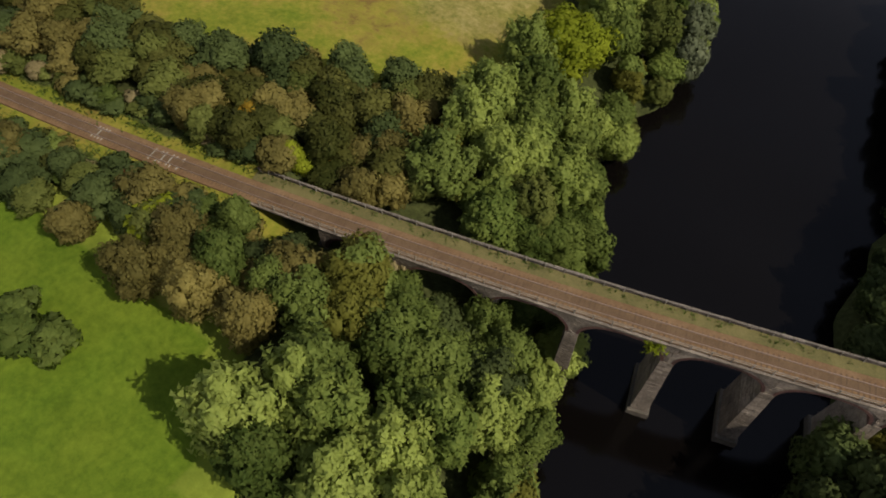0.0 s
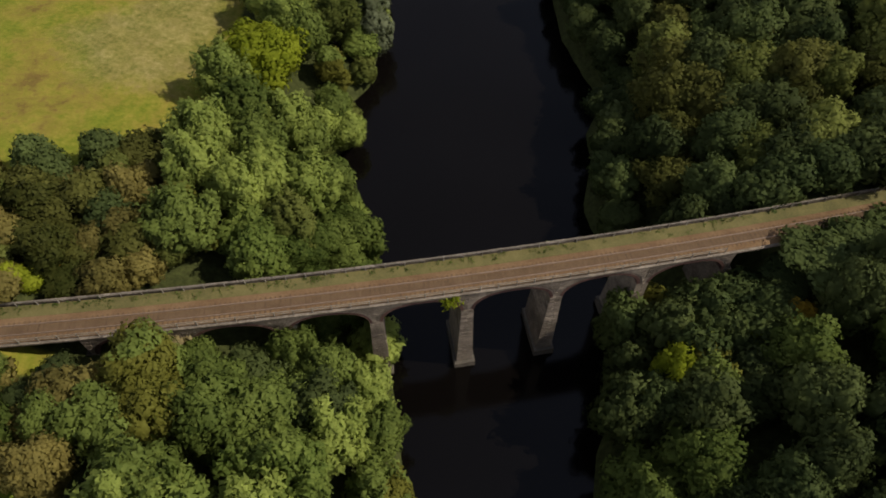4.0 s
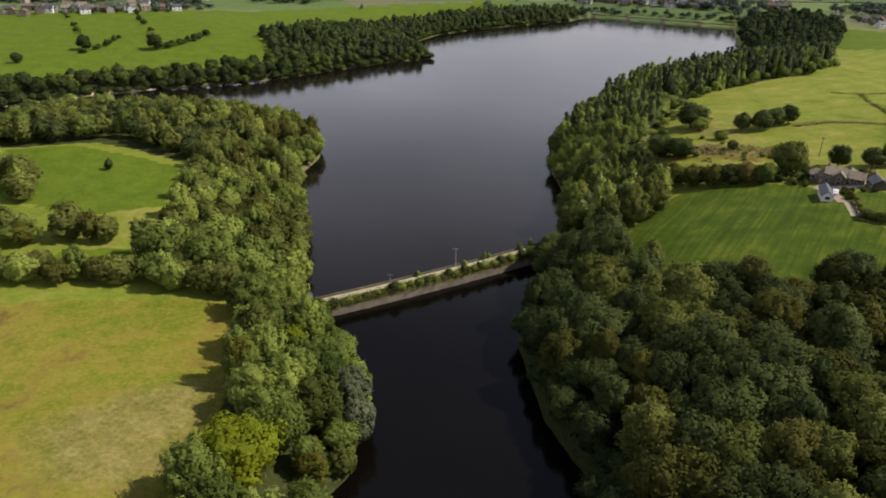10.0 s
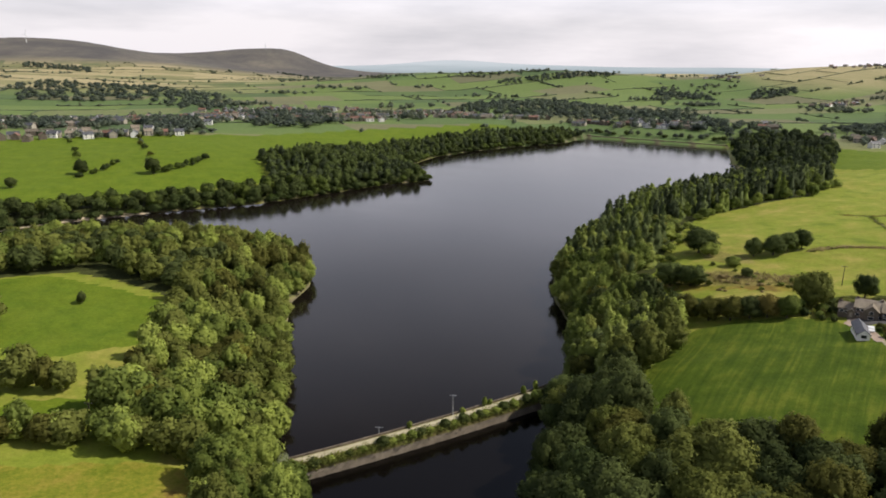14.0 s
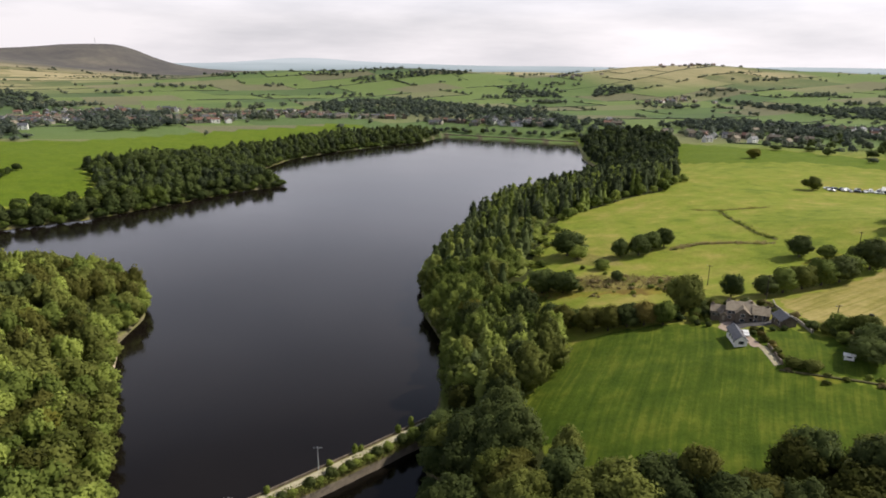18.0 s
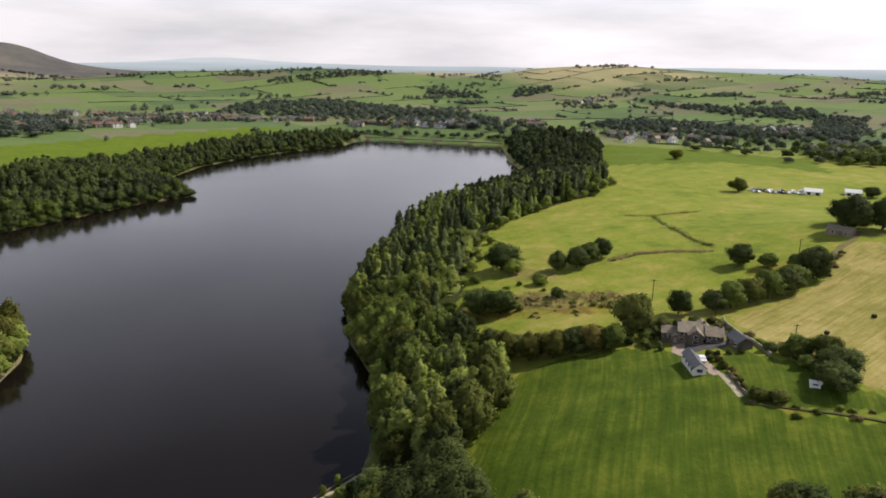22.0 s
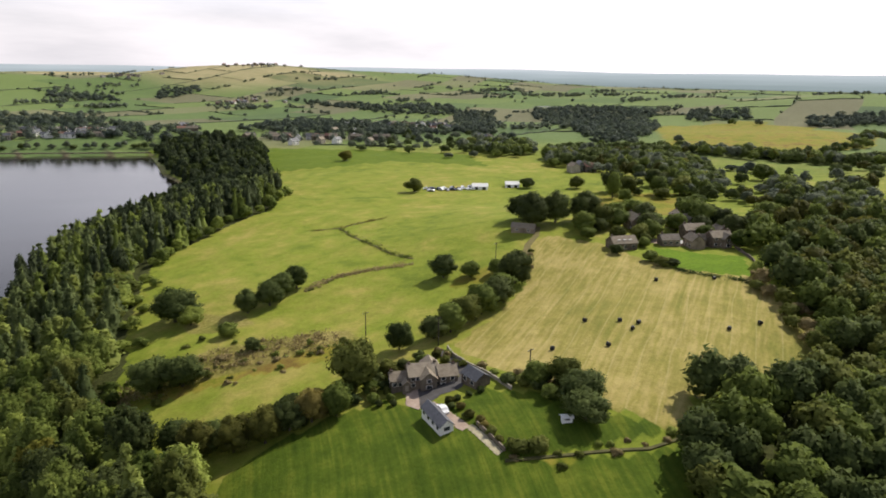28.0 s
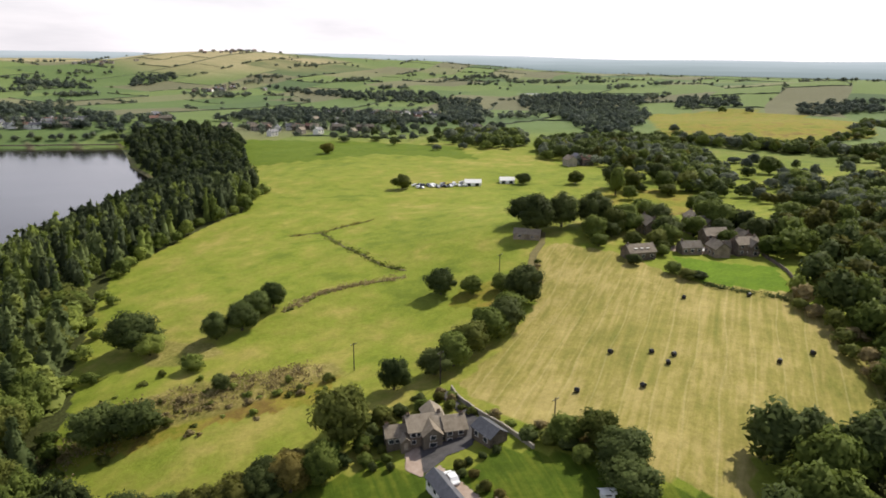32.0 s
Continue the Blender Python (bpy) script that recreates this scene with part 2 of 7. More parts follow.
def leaf_material(name, dark, light, autumn=(0.16, 0.12, 0.03), some=0.0, patch=0.11):
    """Foliage: each leaf clump, each tree and each part of a wood has its own green."""
    m = material(name, light, 0.62)
    n = Nodes(m)
    info, geo = n.add("ObjectInfo"), n.add("NewGeometry")
    broad = n.noise(patch, 2.0, n.place())
    tone = n.math("ADD", n.math("MULTIPLY", geo.outputs["Random Per Island"], 0.22), n.math("MULTIPLY", broad, 0.95))
    tone = n.math("ADD", tone, n.math("MULTIPLY", n.math("SUBTRACT", info.outputs["Random"], 0.5), 0.5))
    col = n.ramp(tone, (0.2, dark), (0.75, light), (1.0, tuple(1.35 * c for c in light)))
    if some:
        dry = n.math("MULTIPLY", n.math("GREATER_THAN", n.math("ADD", info.outputs["Random"], n.math("MULTIPLY", n.noise(0.07, 1.0, n.place()), 0.8)), 1.4 - some), 0.75)
        col = n.mix(dry, col, autumn)
    n.colour(col)
    n.bsdf.inputs["Specular IOR Level"].default_value = 0.05
    # light comes through the leaves
    glow = n.add("BsdfTranslucent", Color=col)
    both = n.add("MixShader", Fac=0.42)
    out = n.tree.nodes["Material Output"]
    n.tree.links.new(n.bsdf.outputs[0], both.inputs[1])
    n.tree.links.new(glow.outputs[0], both.inputs[2])
    n.tree.links.new(both.outputs[0], out.inputs["Surface"])
    return m


LEAF = leaf_material("broad_leaves", (0.054, 0.082, 0.016), (0.172, 0.214, 0.048), (0.16, 0.14, 0.022), 0.03)
LEAF_PALE = leaf_material("willow_leaves", (0.128, 0.174, 0.036), (0.300, 0.350, 0.078))
LEAF_OLIVE = leaf_material("olive_leaves", (0.066, 0.084, 0.017), (0.180, 0.198, 0.048))
LEAF_GOLD = leaf_material("golden_leaves", (0.20, 0.13, 0.015), (0.42, 0.27, 0.03))
LEAF_LIME = leaf_material("lime_green_leaves", (0.13, 0.165, 0.010), (0.30, 0.335, 0.026))
LEAF_RED = leaf_material("red_leaves", (0.10, 0.018, 0.012), (0.20, 0.035, 0.022))
LEAF_DRY = leaf_material("dry_leaves", (0.19, 0.155, 0.070), (0.37, 0.30, 0.145))
LEAF_RUST = leaf_material("turning_leaves", (0.100, 0.088, 0.024), (0.235, 0.196, 0.056))
LEAF_SILVER = leaf_material("silver_leaves", (0.10, 0.12, 0.055), (0.21, 0.23, 0.13))
LEAF_DARK = leaf_material("dark_leaves", (0.036, 0.051, 0.017), (0.096, 0.118, 0.037))
NEEDLE = leaf_material("conifer_needles", (0.062, 0.090, 0.030), (0.155, 0.190, 0.068))
LARCH = leaf_material("larch_needles", (0.128, 0.165, 0.038), (0.285, 0.325, 0.082))
NEEDLE_DARK = leaf_material("dark_needles", (0.030, 0.044, 0.022), (0.076, 0.096, 0.045))
LEAF_BLUE = leaf_material("blue_green_leaves", (0.044, 0.064, 0.021), (0.112, 0.142, 0.043))
LEAF_MOSS = leaf_material("mossy_leaves", (0.048, 0.056, 0.012), (0.118, 0.118, 0.028))
# paler, greyer leaves: the haze of the distance is put into their colour
LEAF_HAZED = leaf_material("hazed_leaves", (0.090, 0.114, 0.080), (0.165, 0.190, 0.126))
LEAF_HAZED_DARK = leaf_material("hazed_dark_leaves", (0.078, 0.100, 0.080), (0.135, 0.160, 0.120))
BARK = material("bark", (0.09, 0.07, 0.05), 0.95)
nb = Nodes(BARK)
nb.colour(nb.ramp(nb.noise(3.0, 6.0, nb.place((6, 6, 1))), (0.3, (0.045, 0.036, 0.028)), (0.7, (0.15, 0.125, 0.10))))


def ground_material():
    m = material("ground_cover", (0.1, 0.15, 0.04), 0.95)
    n = Nodes(m)
    n.bsdf.inputs["Specular IOR Level"].default_value = 0.1
    wide, fine, mid = n.noise(0.012, 5.0, n.place()), n.noise(0.9, 6.0, n.place(), 0.7), n.noise(0.09, 5.0, n.place())
    grass = n.ramp(n.math("ADD", n.math("MULTIPLY", wide, 0.5), n.math("MULTIPLY", mid, 0.5)), (0.36, (0.138, 0.184, 0.022)), (0.47, (0.216, 0.262, 0.033)), (0.55, (0.262, 0.278, 0.048)), (0.64, (0.36, 0.318, 0.085)))
    # far fields: plots with their own crop, bent by the lie of the land
    here = n.add("SeparateXYZ", Vector=n.add("NewGeometry").outputs["Position"])
    bent_x = n.math("ADD", here.outputs["X"], n.math("MULTIPLY", n.math("SINE", n.math("ADD", n.math("DIVIDE", here.outputs["Y"], 165.0), 0.7)), 38.0))
    bent_y = n.math("ADD", here.outputs["Y"], n.math("MULTIPLY", n.math("SINE", n.math("ADD", n.math("DIVIDE", here.outputs["X"], 140.0), 1.9)), 34.0))
    turned = n.add("Mapping", Vector=n.add("CombineXYZ", X=bent_x, Y=bent_y).outputs[0], Rotation=(0, 0, -0.4))
    plots = n.add("TexBrick", Vector=n.add("Mapping", Vector=turned.outputs[0], Scale=(1 / 215.0, 1 / 122.0, 0)).outputs[0], Color1=(0, 0, 0, 1), Color2=(1, 1, 1, 1), Scale=1.0, Mortar_Size=0.0)
    plots.inputs["Brick Width"].default_value, plots.inputs["Row Height"].default_value = 1.0, 1.0
    plot = n.add("SeparateColor", Color=plots.outputs["Color"]).outputs["Red"]
    plot = n.math("ADD", plot, n.math("MULTIPLY", n.math("SUBTRACT", n.noise(0.02, 5.0, n.place(), 0.7), 0.5), 0.25))
    # the plots' own greens, with some blue-grey distance haze mixed into them
    hazed_crops = n.ramp(plot, (0.0, (0.088, 0.134, 0.062)), (0.25, (0.126, 0.186, 0.066)), (0.48, (0.168, 0.228, 0.076)), (0.66, (0.150, 0.205, 0.070)), (0.82, (0.215, 0.212, 0.120)), (0.95, (0.165, 0.165, 0.098)))
    col = n.mix(n.mask("far"), grass, hazed_crops)
    lush = n.ramp(n.math("ADD", n.math("MULTIPLY", mid, 0.6), n.math("MULTIPLY", fine, 0.4)), (0.35, (0.095, 0.155, 0.012)), (0.65, (0.155, 0.205, 0.018)))
    wander = n.noise(0.35, 4.0, n.place(), 0.7)
    col = n.mix(n.edge("lush", wander), col, lush)
    lawn = n.ramp(n.math("ADD", n.math("MULTIPLY", mid, 0.6), n.math("MULTIPLY", fine, 0.4)), (0.35, (0.105, 0.19, 0.012)), (0.65, (0.15, 0.24, 0.016)))
    col = n.mix(n.edge("lawn", wander), col, lawn)
    rough = n.ramp(n.math("ADD", n.math("MULTIPLY", n.noise(0.05, 6.0, n.place(), 0.72), 0.75), n.math("MULTIPLY", fine, 0.25)),
                   (0.36, (0.135, 0.178, 0.016)), (0.46, (0.210, 0.222, 0.026)), (0.54, (0.285, 0.240, 0.042)), (0.61, (0.195, 0.135, 0.036)))
    col = n.mix(n.edge("rough", wander), col, rough)
    bracken = n.ramp(n.math("ADD", n.math("MULTIPLY", mid, 0.5), n.math("MULTIPLY", fine, 0.5)), (0.36, (0.135, 0.135, 0.032)), (0.5, (0.255, 0.222, 0.068)), (0.62, (0.36, 0.295, 0.12)))
    col = n.mix(n.math("MULTIPLY", n.edge("bracken", n.noise(0.1, 5.0, n.place(), 0.75)), 0.8), col, bracken)
    # mown hay: swathes along the field
    swathe = n.noise(1.0, 3.0, n.place((0.010, 0.55, 1), radians(-21)), 0.6)
    patchy = n.noise(0.035, 5.0, n.place(), 0.65)
    hay = n.ramp(n.math("ADD", n.math("MULTIPLY", swathe, 0.45), n.math("MULTIPLY", patchy, 0.55)), (0.36, (0.205, 0.205, 0.044)), (0.48, (0.295, 0.262, 0.072)), (0.60, (0.42, 0.345, 0.130)))
    drill = n.add("SeparateXYZ", Vector=n.place((1, 1, 1), radians(-21))).outputs["Y"]
    drill = n.math("ABSOLUTE", n.math("SINE", n.math("MULTIPLY", n.math("ADD", drill, n.math("MULTIPLY", n.noise(0.02, 1.0, n.place()), 7.0)), 0.47)))
    seam = n.add("MapRange", Value=drill, From_Min=0.16, From_Max=0.02, To_Min=0.0, To_Max=0.5)
    hay = n.mix(n.math("MULTIPLY", seam.outputs["Result"], n.noise(0.3, 3.0, n.place())), hay, (0.56, 0.47, 0.24))
    col = n.mix(n.edge("hay", wander), col, hay)
    swath = n.add("SeparateXYZ", Vector=n.place((1, 1, 1), radians(-59)))
    length, across = swath.outputs["X"], swath.outputs["Y"]
    drift = n.math("ADD", across, n.math("MULTIPLY", n.noise(0.015, 0.0, n.place()), 8.0))
    lines = n.noise(1.0, 4.0, n.add("CombineXYZ", X=n.math("MULTIPLY", length, 0.03), Y=n.math("MULTIPLY", drift, 0.62)).outputs[0], 0.65)
    mown = n.ramp(n.math("ADD", n.math("MULTIPLY", lines, 0.5), n.math("MULTIPLY", mid, 0.5)), (0.36, (0.045, 0.080, 0.007)), (0.50, (0.078, 0.120, 0.011)), (0.62, (0.138, 0.168, 0.019)))
    col = n.mix(n.edge("mown", wander), col, mown)
    # heather colours, greyed further to carry the haze over the moor
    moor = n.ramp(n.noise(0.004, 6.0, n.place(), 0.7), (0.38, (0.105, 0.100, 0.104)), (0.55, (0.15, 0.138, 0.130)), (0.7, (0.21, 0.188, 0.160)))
    straw = n.ramp(n.math("ADD", n.math("MULTIPLY", n.noise(0.006, 6.0, n.place(), 0.7), 0.55), n.math("MULTIPLY", plot, 0.45)), (0.24, (0.13, 0.16, 0.07)), (0.38, (0.27, 0.25, 0.13)), (0.56, (0.42, 0.36, 0.21)))
    col = n.mix(n.mask("straw"), col, straw)
    col = n.mix(n.mask("moor"), col, moor)
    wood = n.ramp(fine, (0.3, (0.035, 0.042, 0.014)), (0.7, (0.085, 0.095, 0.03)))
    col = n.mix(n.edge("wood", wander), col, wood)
    bank = n.ramp(fine, (0.35, (0.10, 0.085, 0.055)), (0.65, (0.25, 0.21, 0.145)))
    col = n.mix(n.mask("bank"), col, bank)
    mottle = n.ramp(n.noise(0.21, 7.0, n.place(), 0.78), (0.34, (0.60, 0.62, 0.52)), (0.62, (1.12, 1.10, 1.06)))
    col = n.mix(0.45, col, mottle, "MULTIPLY")
    n.colour(n.mix(0.5, col, n.ramp(fine, (0.3, (0.55, 0.55, 0.5)), (0.7, (1.0, 1.0, 1.0))), "MULTIPLY"))
    n.bump(n.math("ADD", fine, n.math("MULTIPLY", mid, 2.0)), 0.5, 0.35)
    return m


GROUND = ground_material()
def water_material(name, dark, light):
    m = material(name, dark, 0.09)
    n = Nodes(m)
    n.bsdf.inputs["IOR"].default_value = 1.39
    n.colour(n.ramp(n.noise(0.01, 3.0, n.place()), (0.35, dark), (0.7, light)))
    n.rough(n.math("ADD", n.math("MULTIPLY", n.noise(0.012, 4.0, n.place((1, 3, 1), 0.5)), 0.10), 0.06))
    n.bump(n.noise(0.7, 4.0, n.place((1, 2.2, 1), 0.6)), 0.05, 0.12)
    return m


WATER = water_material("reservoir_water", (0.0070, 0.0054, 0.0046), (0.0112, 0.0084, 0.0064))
# same water made darker: the pool's shade is in its base colour
SHADED_POOL_WATER = water_material("shaded_pool_water", (0.0030, 0.0024, 0.0021), (0.0047, 0.0037, 0.0030))


def stone_material(name, dark, mid, light, scale=1.0, rough=0.92):
    m = material(name, mid, rough)
    n = Nodes(m)
    info = n.add("ObjectInfo")
    v = n.math("ADD", n.math("MULTIPLY", n.noise(0.35 * scale, 5.0, n.place(), 0.7), 0.6), n.math("MULTIPLY", n.noise(4.0 * scale, 5.0, n.place()), 0.4))
    v = n.math("ADD", v, n.math("MULTIPLY", n.math("SUBTRACT", info.outputs["Random"], 0.5), 0.16))
    n.colour(n.ramp(v, (0.33, dark), (0.5, mid), (0.68, light)))
    n.bump(n.noise(5.0 * scale, 6.0, n.place()), 0.5, 0.04)
    return m


STONE = stone_material("weathered_gritstone", (0.060, 0.047, 0.036), (0.155, 0.124, 0.093), (0.32, 0.262, 0.20))
STONE_VIADUCT = stone_material("viaduct_gritstone", (0.085, 0.067, 0.050), (0.215, 0.170, 0.128), (0.40, 0.325, 0.25))
STONE_PALE = stone_material("pale_dressed_stone", (0.20, 0.18, 0.145), (0.33, 0.30, 0.24), (0.45, 0.41, 0.34))
STONE_APRON = stone_material("weathered_apron_stone", (0.075, 0.061, 0.046), (0.128, 0.106, 0.080), (0.20, 0.168, 0.128))
BRICK = stone_material("red_brick_ring", (0.060, 0.032, 0.026), (0.115, 0.056, 0.043), (0.175, 0.098, 0.075), 2.0)
BALLAST = stone_material("brown_ballast", (0.100, 0.056, 0.027), (0.17, 0.098, 0.046), (0.24, 0.150, 0.075), 0.8)
SLEEPER = stone_material("sleeper_wood", (0.078, 0.046, 0.025), (0.120, 0.073, 0.039), (0.165, 0.105, 0.058), 2.0)
RAIL_STEEL = material("rail_steel", (0.36, 0.27, 0.21), 0.45, 0.4)
ROOF_STONE = stone_material("stone_slate_roof", (0.13, 0.105, 0.078), (0.225, 0.188, 0.14), (0.31, 0.265, 0.205), 2.0)
ROOF_BROWN = stone_material("brown_stone_slate_roof", (0.085, 0.07, 0.055), (0.15, 0.128, 0.10), (0.23, 0.20, 0.165), 2.0)
ROOF_SLATE = stone_material("grey_slate_roof", (0.05, 0.052, 0.06), (0.085, 0.088, 0.10), (0.14, 0.14, 0.155), 2.0, 0.55)
ROOF_RED = stone_material("red_tile_roof", (0.10, 0.055, 0.04), (0.19, 0.105, 0.08), (0.27, 0.16, 0.12), 2.0)
RENDER_WHITE = stone_material("white_painted_render", (0.55, 0.53, 0.49), (0.72, 0.70, 0.66), (0.82, 0.80, 0.77), 1.0, 0.7)
ASPHALT = stone_material("dark_asphalt", (0.05, 0.047, 0.048), (0.085, 0.08, 0.08), (0.12, 0.115, 0.115), 1.5)
PAVING = stone_material("pink_paving", (0.27, 0.20, 0.155), (0.38, 0.29, 0.23), (0.47, 0.38, 0.31), 1.5)
TRACK = stone_material("pale_gravel_track", (0.30, 0.265, 0.17), (0.42, 0.375, 0.25), (0.52, 0.475, 0.34), 1.5)
GLASS = material("window_glass", (0.03, 0.035, 0.04), 0.06)
POLE_WOOD = material("creosoted_pole", (0.05, 0.04, 0.033), 0.85)
POLE_GREY = material("galvanised_pole", (0.42, 0.43, 0.44), 0.5, 0.4)
FENCE_WOOD = stone_material("weathered_fence_wood", (0.17, 0.145, 0.115), (0.27, 0.235, 0.185), (0.36, 0.325, 0.265), 3.0)
BALE_WRAP = material("black_bale_wrap", (0.018, 0.018, 0.02), 0.28)
CAR_WHITE = material("white_car_paint", (0.80, 0.80, 0.80), 0.25)
CAR_DARK = material("dark_car_paint", (0.03, 0.035, 0.05), 0.25)
RUBBER = material("tyre_rubber", (0.02, 0.02, 0.02), 0.8)
WHITE_PLASTIC = material("white_sheeting", (0.78, 0.78, 0.76), 0.45)


# ---- building helpers ----
def mesh_from(name, verts, faces, mats, smooth_faces=False):
    me = bpy.data.meshes.new(name)
    me.from_pydata(verts, [], faces)
    for m in mats if isinstance(mats, (list, tuple)) else [mats]:
        me.materials.append(m)
    if smooth_faces:
        me.polygons.foreach_set("use_smooth", np.ones(len(me.polygons), bool))
    return me


def fast_mesh(name, verts, quads, mats, smooth_faces=False):
    """A mesh of quads (n x 4 indices) or triangles (n x 3) from arrays."""
    me = bpy.data.meshes.new(name)
    k = quads.shape[1]
    me.vertices.add(len(verts))
    me.vertices.foreach_set("co", np.ascontiguousarray(verts, np.float32).ravel())
    me.loops.add(quads.size)
    me.loops.foreach_set("vertex_index", np.ascontiguousarray(quads, np.int32).ravel())
    me.polygons.add(len(quads))
    me.polygons.foreach_set("loop_start", np.arange(0, quads.size, k, dtype=np.int32))
    if smooth_faces:
        me.polygons.foreach_set("use_smooth", np.ones(len(quads), bool))
    for m in mats if isinstance(mats, (list, tuple)) else [mats]:
        me.materials.append(m)
    me.update(calc_edges=True)
    return me


def part(name, bm, mat, parent=None, label="", m=None):
    me = bpy.data.meshes.new(name)
    bm.normal_update()
    bm.to_mesh(me)
    bm.free()
    me.materials.append(mat)
    ob = new(name, me)
    if parent is not None:
        ob.parent = parent
    if m is not None:
        ob.matrix_basis = m
    return tagged(ob, label)


def thing(name, m, label, category, group="", kind=""):
    ob = new(name)
    ob.matrix_basis = m
    return tagged(ob, label, category, group, kind)


def add_box(bm, cx, cy, cz, sx, sy, sz, turn=0.0, bevel=0.0):
    """A box with its centre at cx, cy and its foot at cz."""
    m = Matrix.Translation((cx, cy, cz + sz / 2)) @ Matrix.Rotation(turn, 4, "Z") @ Matrix.Diagonal((sx, sy, sz, 1))
    made = bmesh.ops.create_cube(bm, size=1.0, matrix=m)["verts"]
    if bevel:
        edges = list({e for v in made for e in v.link_edges})
        bmesh.ops.bevel(bm, geom=edges, offset=bevel, segments=1, affect="EDGES")
    return bm


def box(cx, cy, cz, sx, sy, sz, turn=0.0, bevel=0.0):
    return add_box(bmesh.new(), cx, cy, cz, sx, sy, sz, turn, bevel)


def ground_z(x, y):
    return float(height(np.array([x], float), np.array([y], float))[0])


# ---- ground: one sheet to the horizon ----
FIELDS = {
    "rough": [[(-230, 70), (-124, 140), (-83, 152), (-60, 155), (-53, 128), (-51, 110), (-50, 95), (-48, 78), (-51, 60), (-74, 51), (-110, 39), (-160, 30), (-230, 26)],
              [(72, 288), (92, 300), (112, 291), (131, 270), (138, 262), (127, 256), (110, 268), (92, 277)], [(804, 290), (719, 317), (651, 432), (1105, 697), (1279, 610), (1160, 369)], [(352, 332), (395, 340), (430, 312), (410, 285), (372, 272), (345, 275), (352, 300)], [(186, 270), (206, 279), (208, 264), (192, 256)], [(104, 205), (118, 209), (115, 198), (106, 196)], [(112, 190), (118, 184), (128, 172), (124, 170), (110, 182)]],
    "lush": [[(-98, 0), (-79, -1), (-66, 0), (-52, 0), (-42, -5), (-36, -20), (-32, -60), (-36, -110), (-190, -110), (-180, -10)],
             [(-210, 277), (-181, 286), (-124, 265), (-111, 218), (-134, 204), (-152, 210), (-176, 219)], [(-125, 176), (-101, 182), (-91, 173), (-125, 166)],
             [(-540, 640), (-400, 745), (-250, 800), (-130, 930), (10, 1040), (60, 1045), (-20, 935), (-105, 800), (-165, 720), (-205, 640), (-170, 565), (-215, 528), (-330, 450)],
             [(306, 681), (319, 598), (354, 567), (398, 553), (414, 508), (429, 469), (476, 543), (450, 619), (414, 705), (371, 819), (329, 937)]],
    "hay": [[(150, 231), (172, 236), (200, 246), (236, 272), (250, 272), (256, 250), (250, 228), (247, 215), (256, 191), (245, 179), (233, 169), (220, 157), (206, 150), (185, 158), (165, 167), (150, 162), (146, 182), (145, 203)]],
    "bracken": [[(-66, 112), (-56, 116), (-53, 104), (-54, 94), (-56, 80), (-72, 78), (-84, 92)], [(77, 291), (90, 286), (107, 274), (128, 267), (140, 261), (142, 271), (124, 284), (110, 295), (96, 298)], [(108, 313), (112, 328), (117, 332), (121, 318), (127, 309), (126, 301), (114, 305)]],
    "lawn": [[(267.3, 235.8), (272.6, 220.4), (279.2, 202.6), (255.9, 190.6), (251.1, 202.4), (247.4, 215.6)]],
    "mown": [[(50, 190), (62, 212), (77, 231), (92, 233), (110, 228), (119, 224), (118, 212), (114, 208), (116, 192), (124, 174), (140, 163), (153, 158), (152, 150), (118, 136), (80, 140), (60, 160)], [(112, 216), (119, 218), (124, 210), (125, 206), (136, 205), (140, 196), (143, 180), (150, 163), (128, 174), (119, 183), (113, 192)]],
}


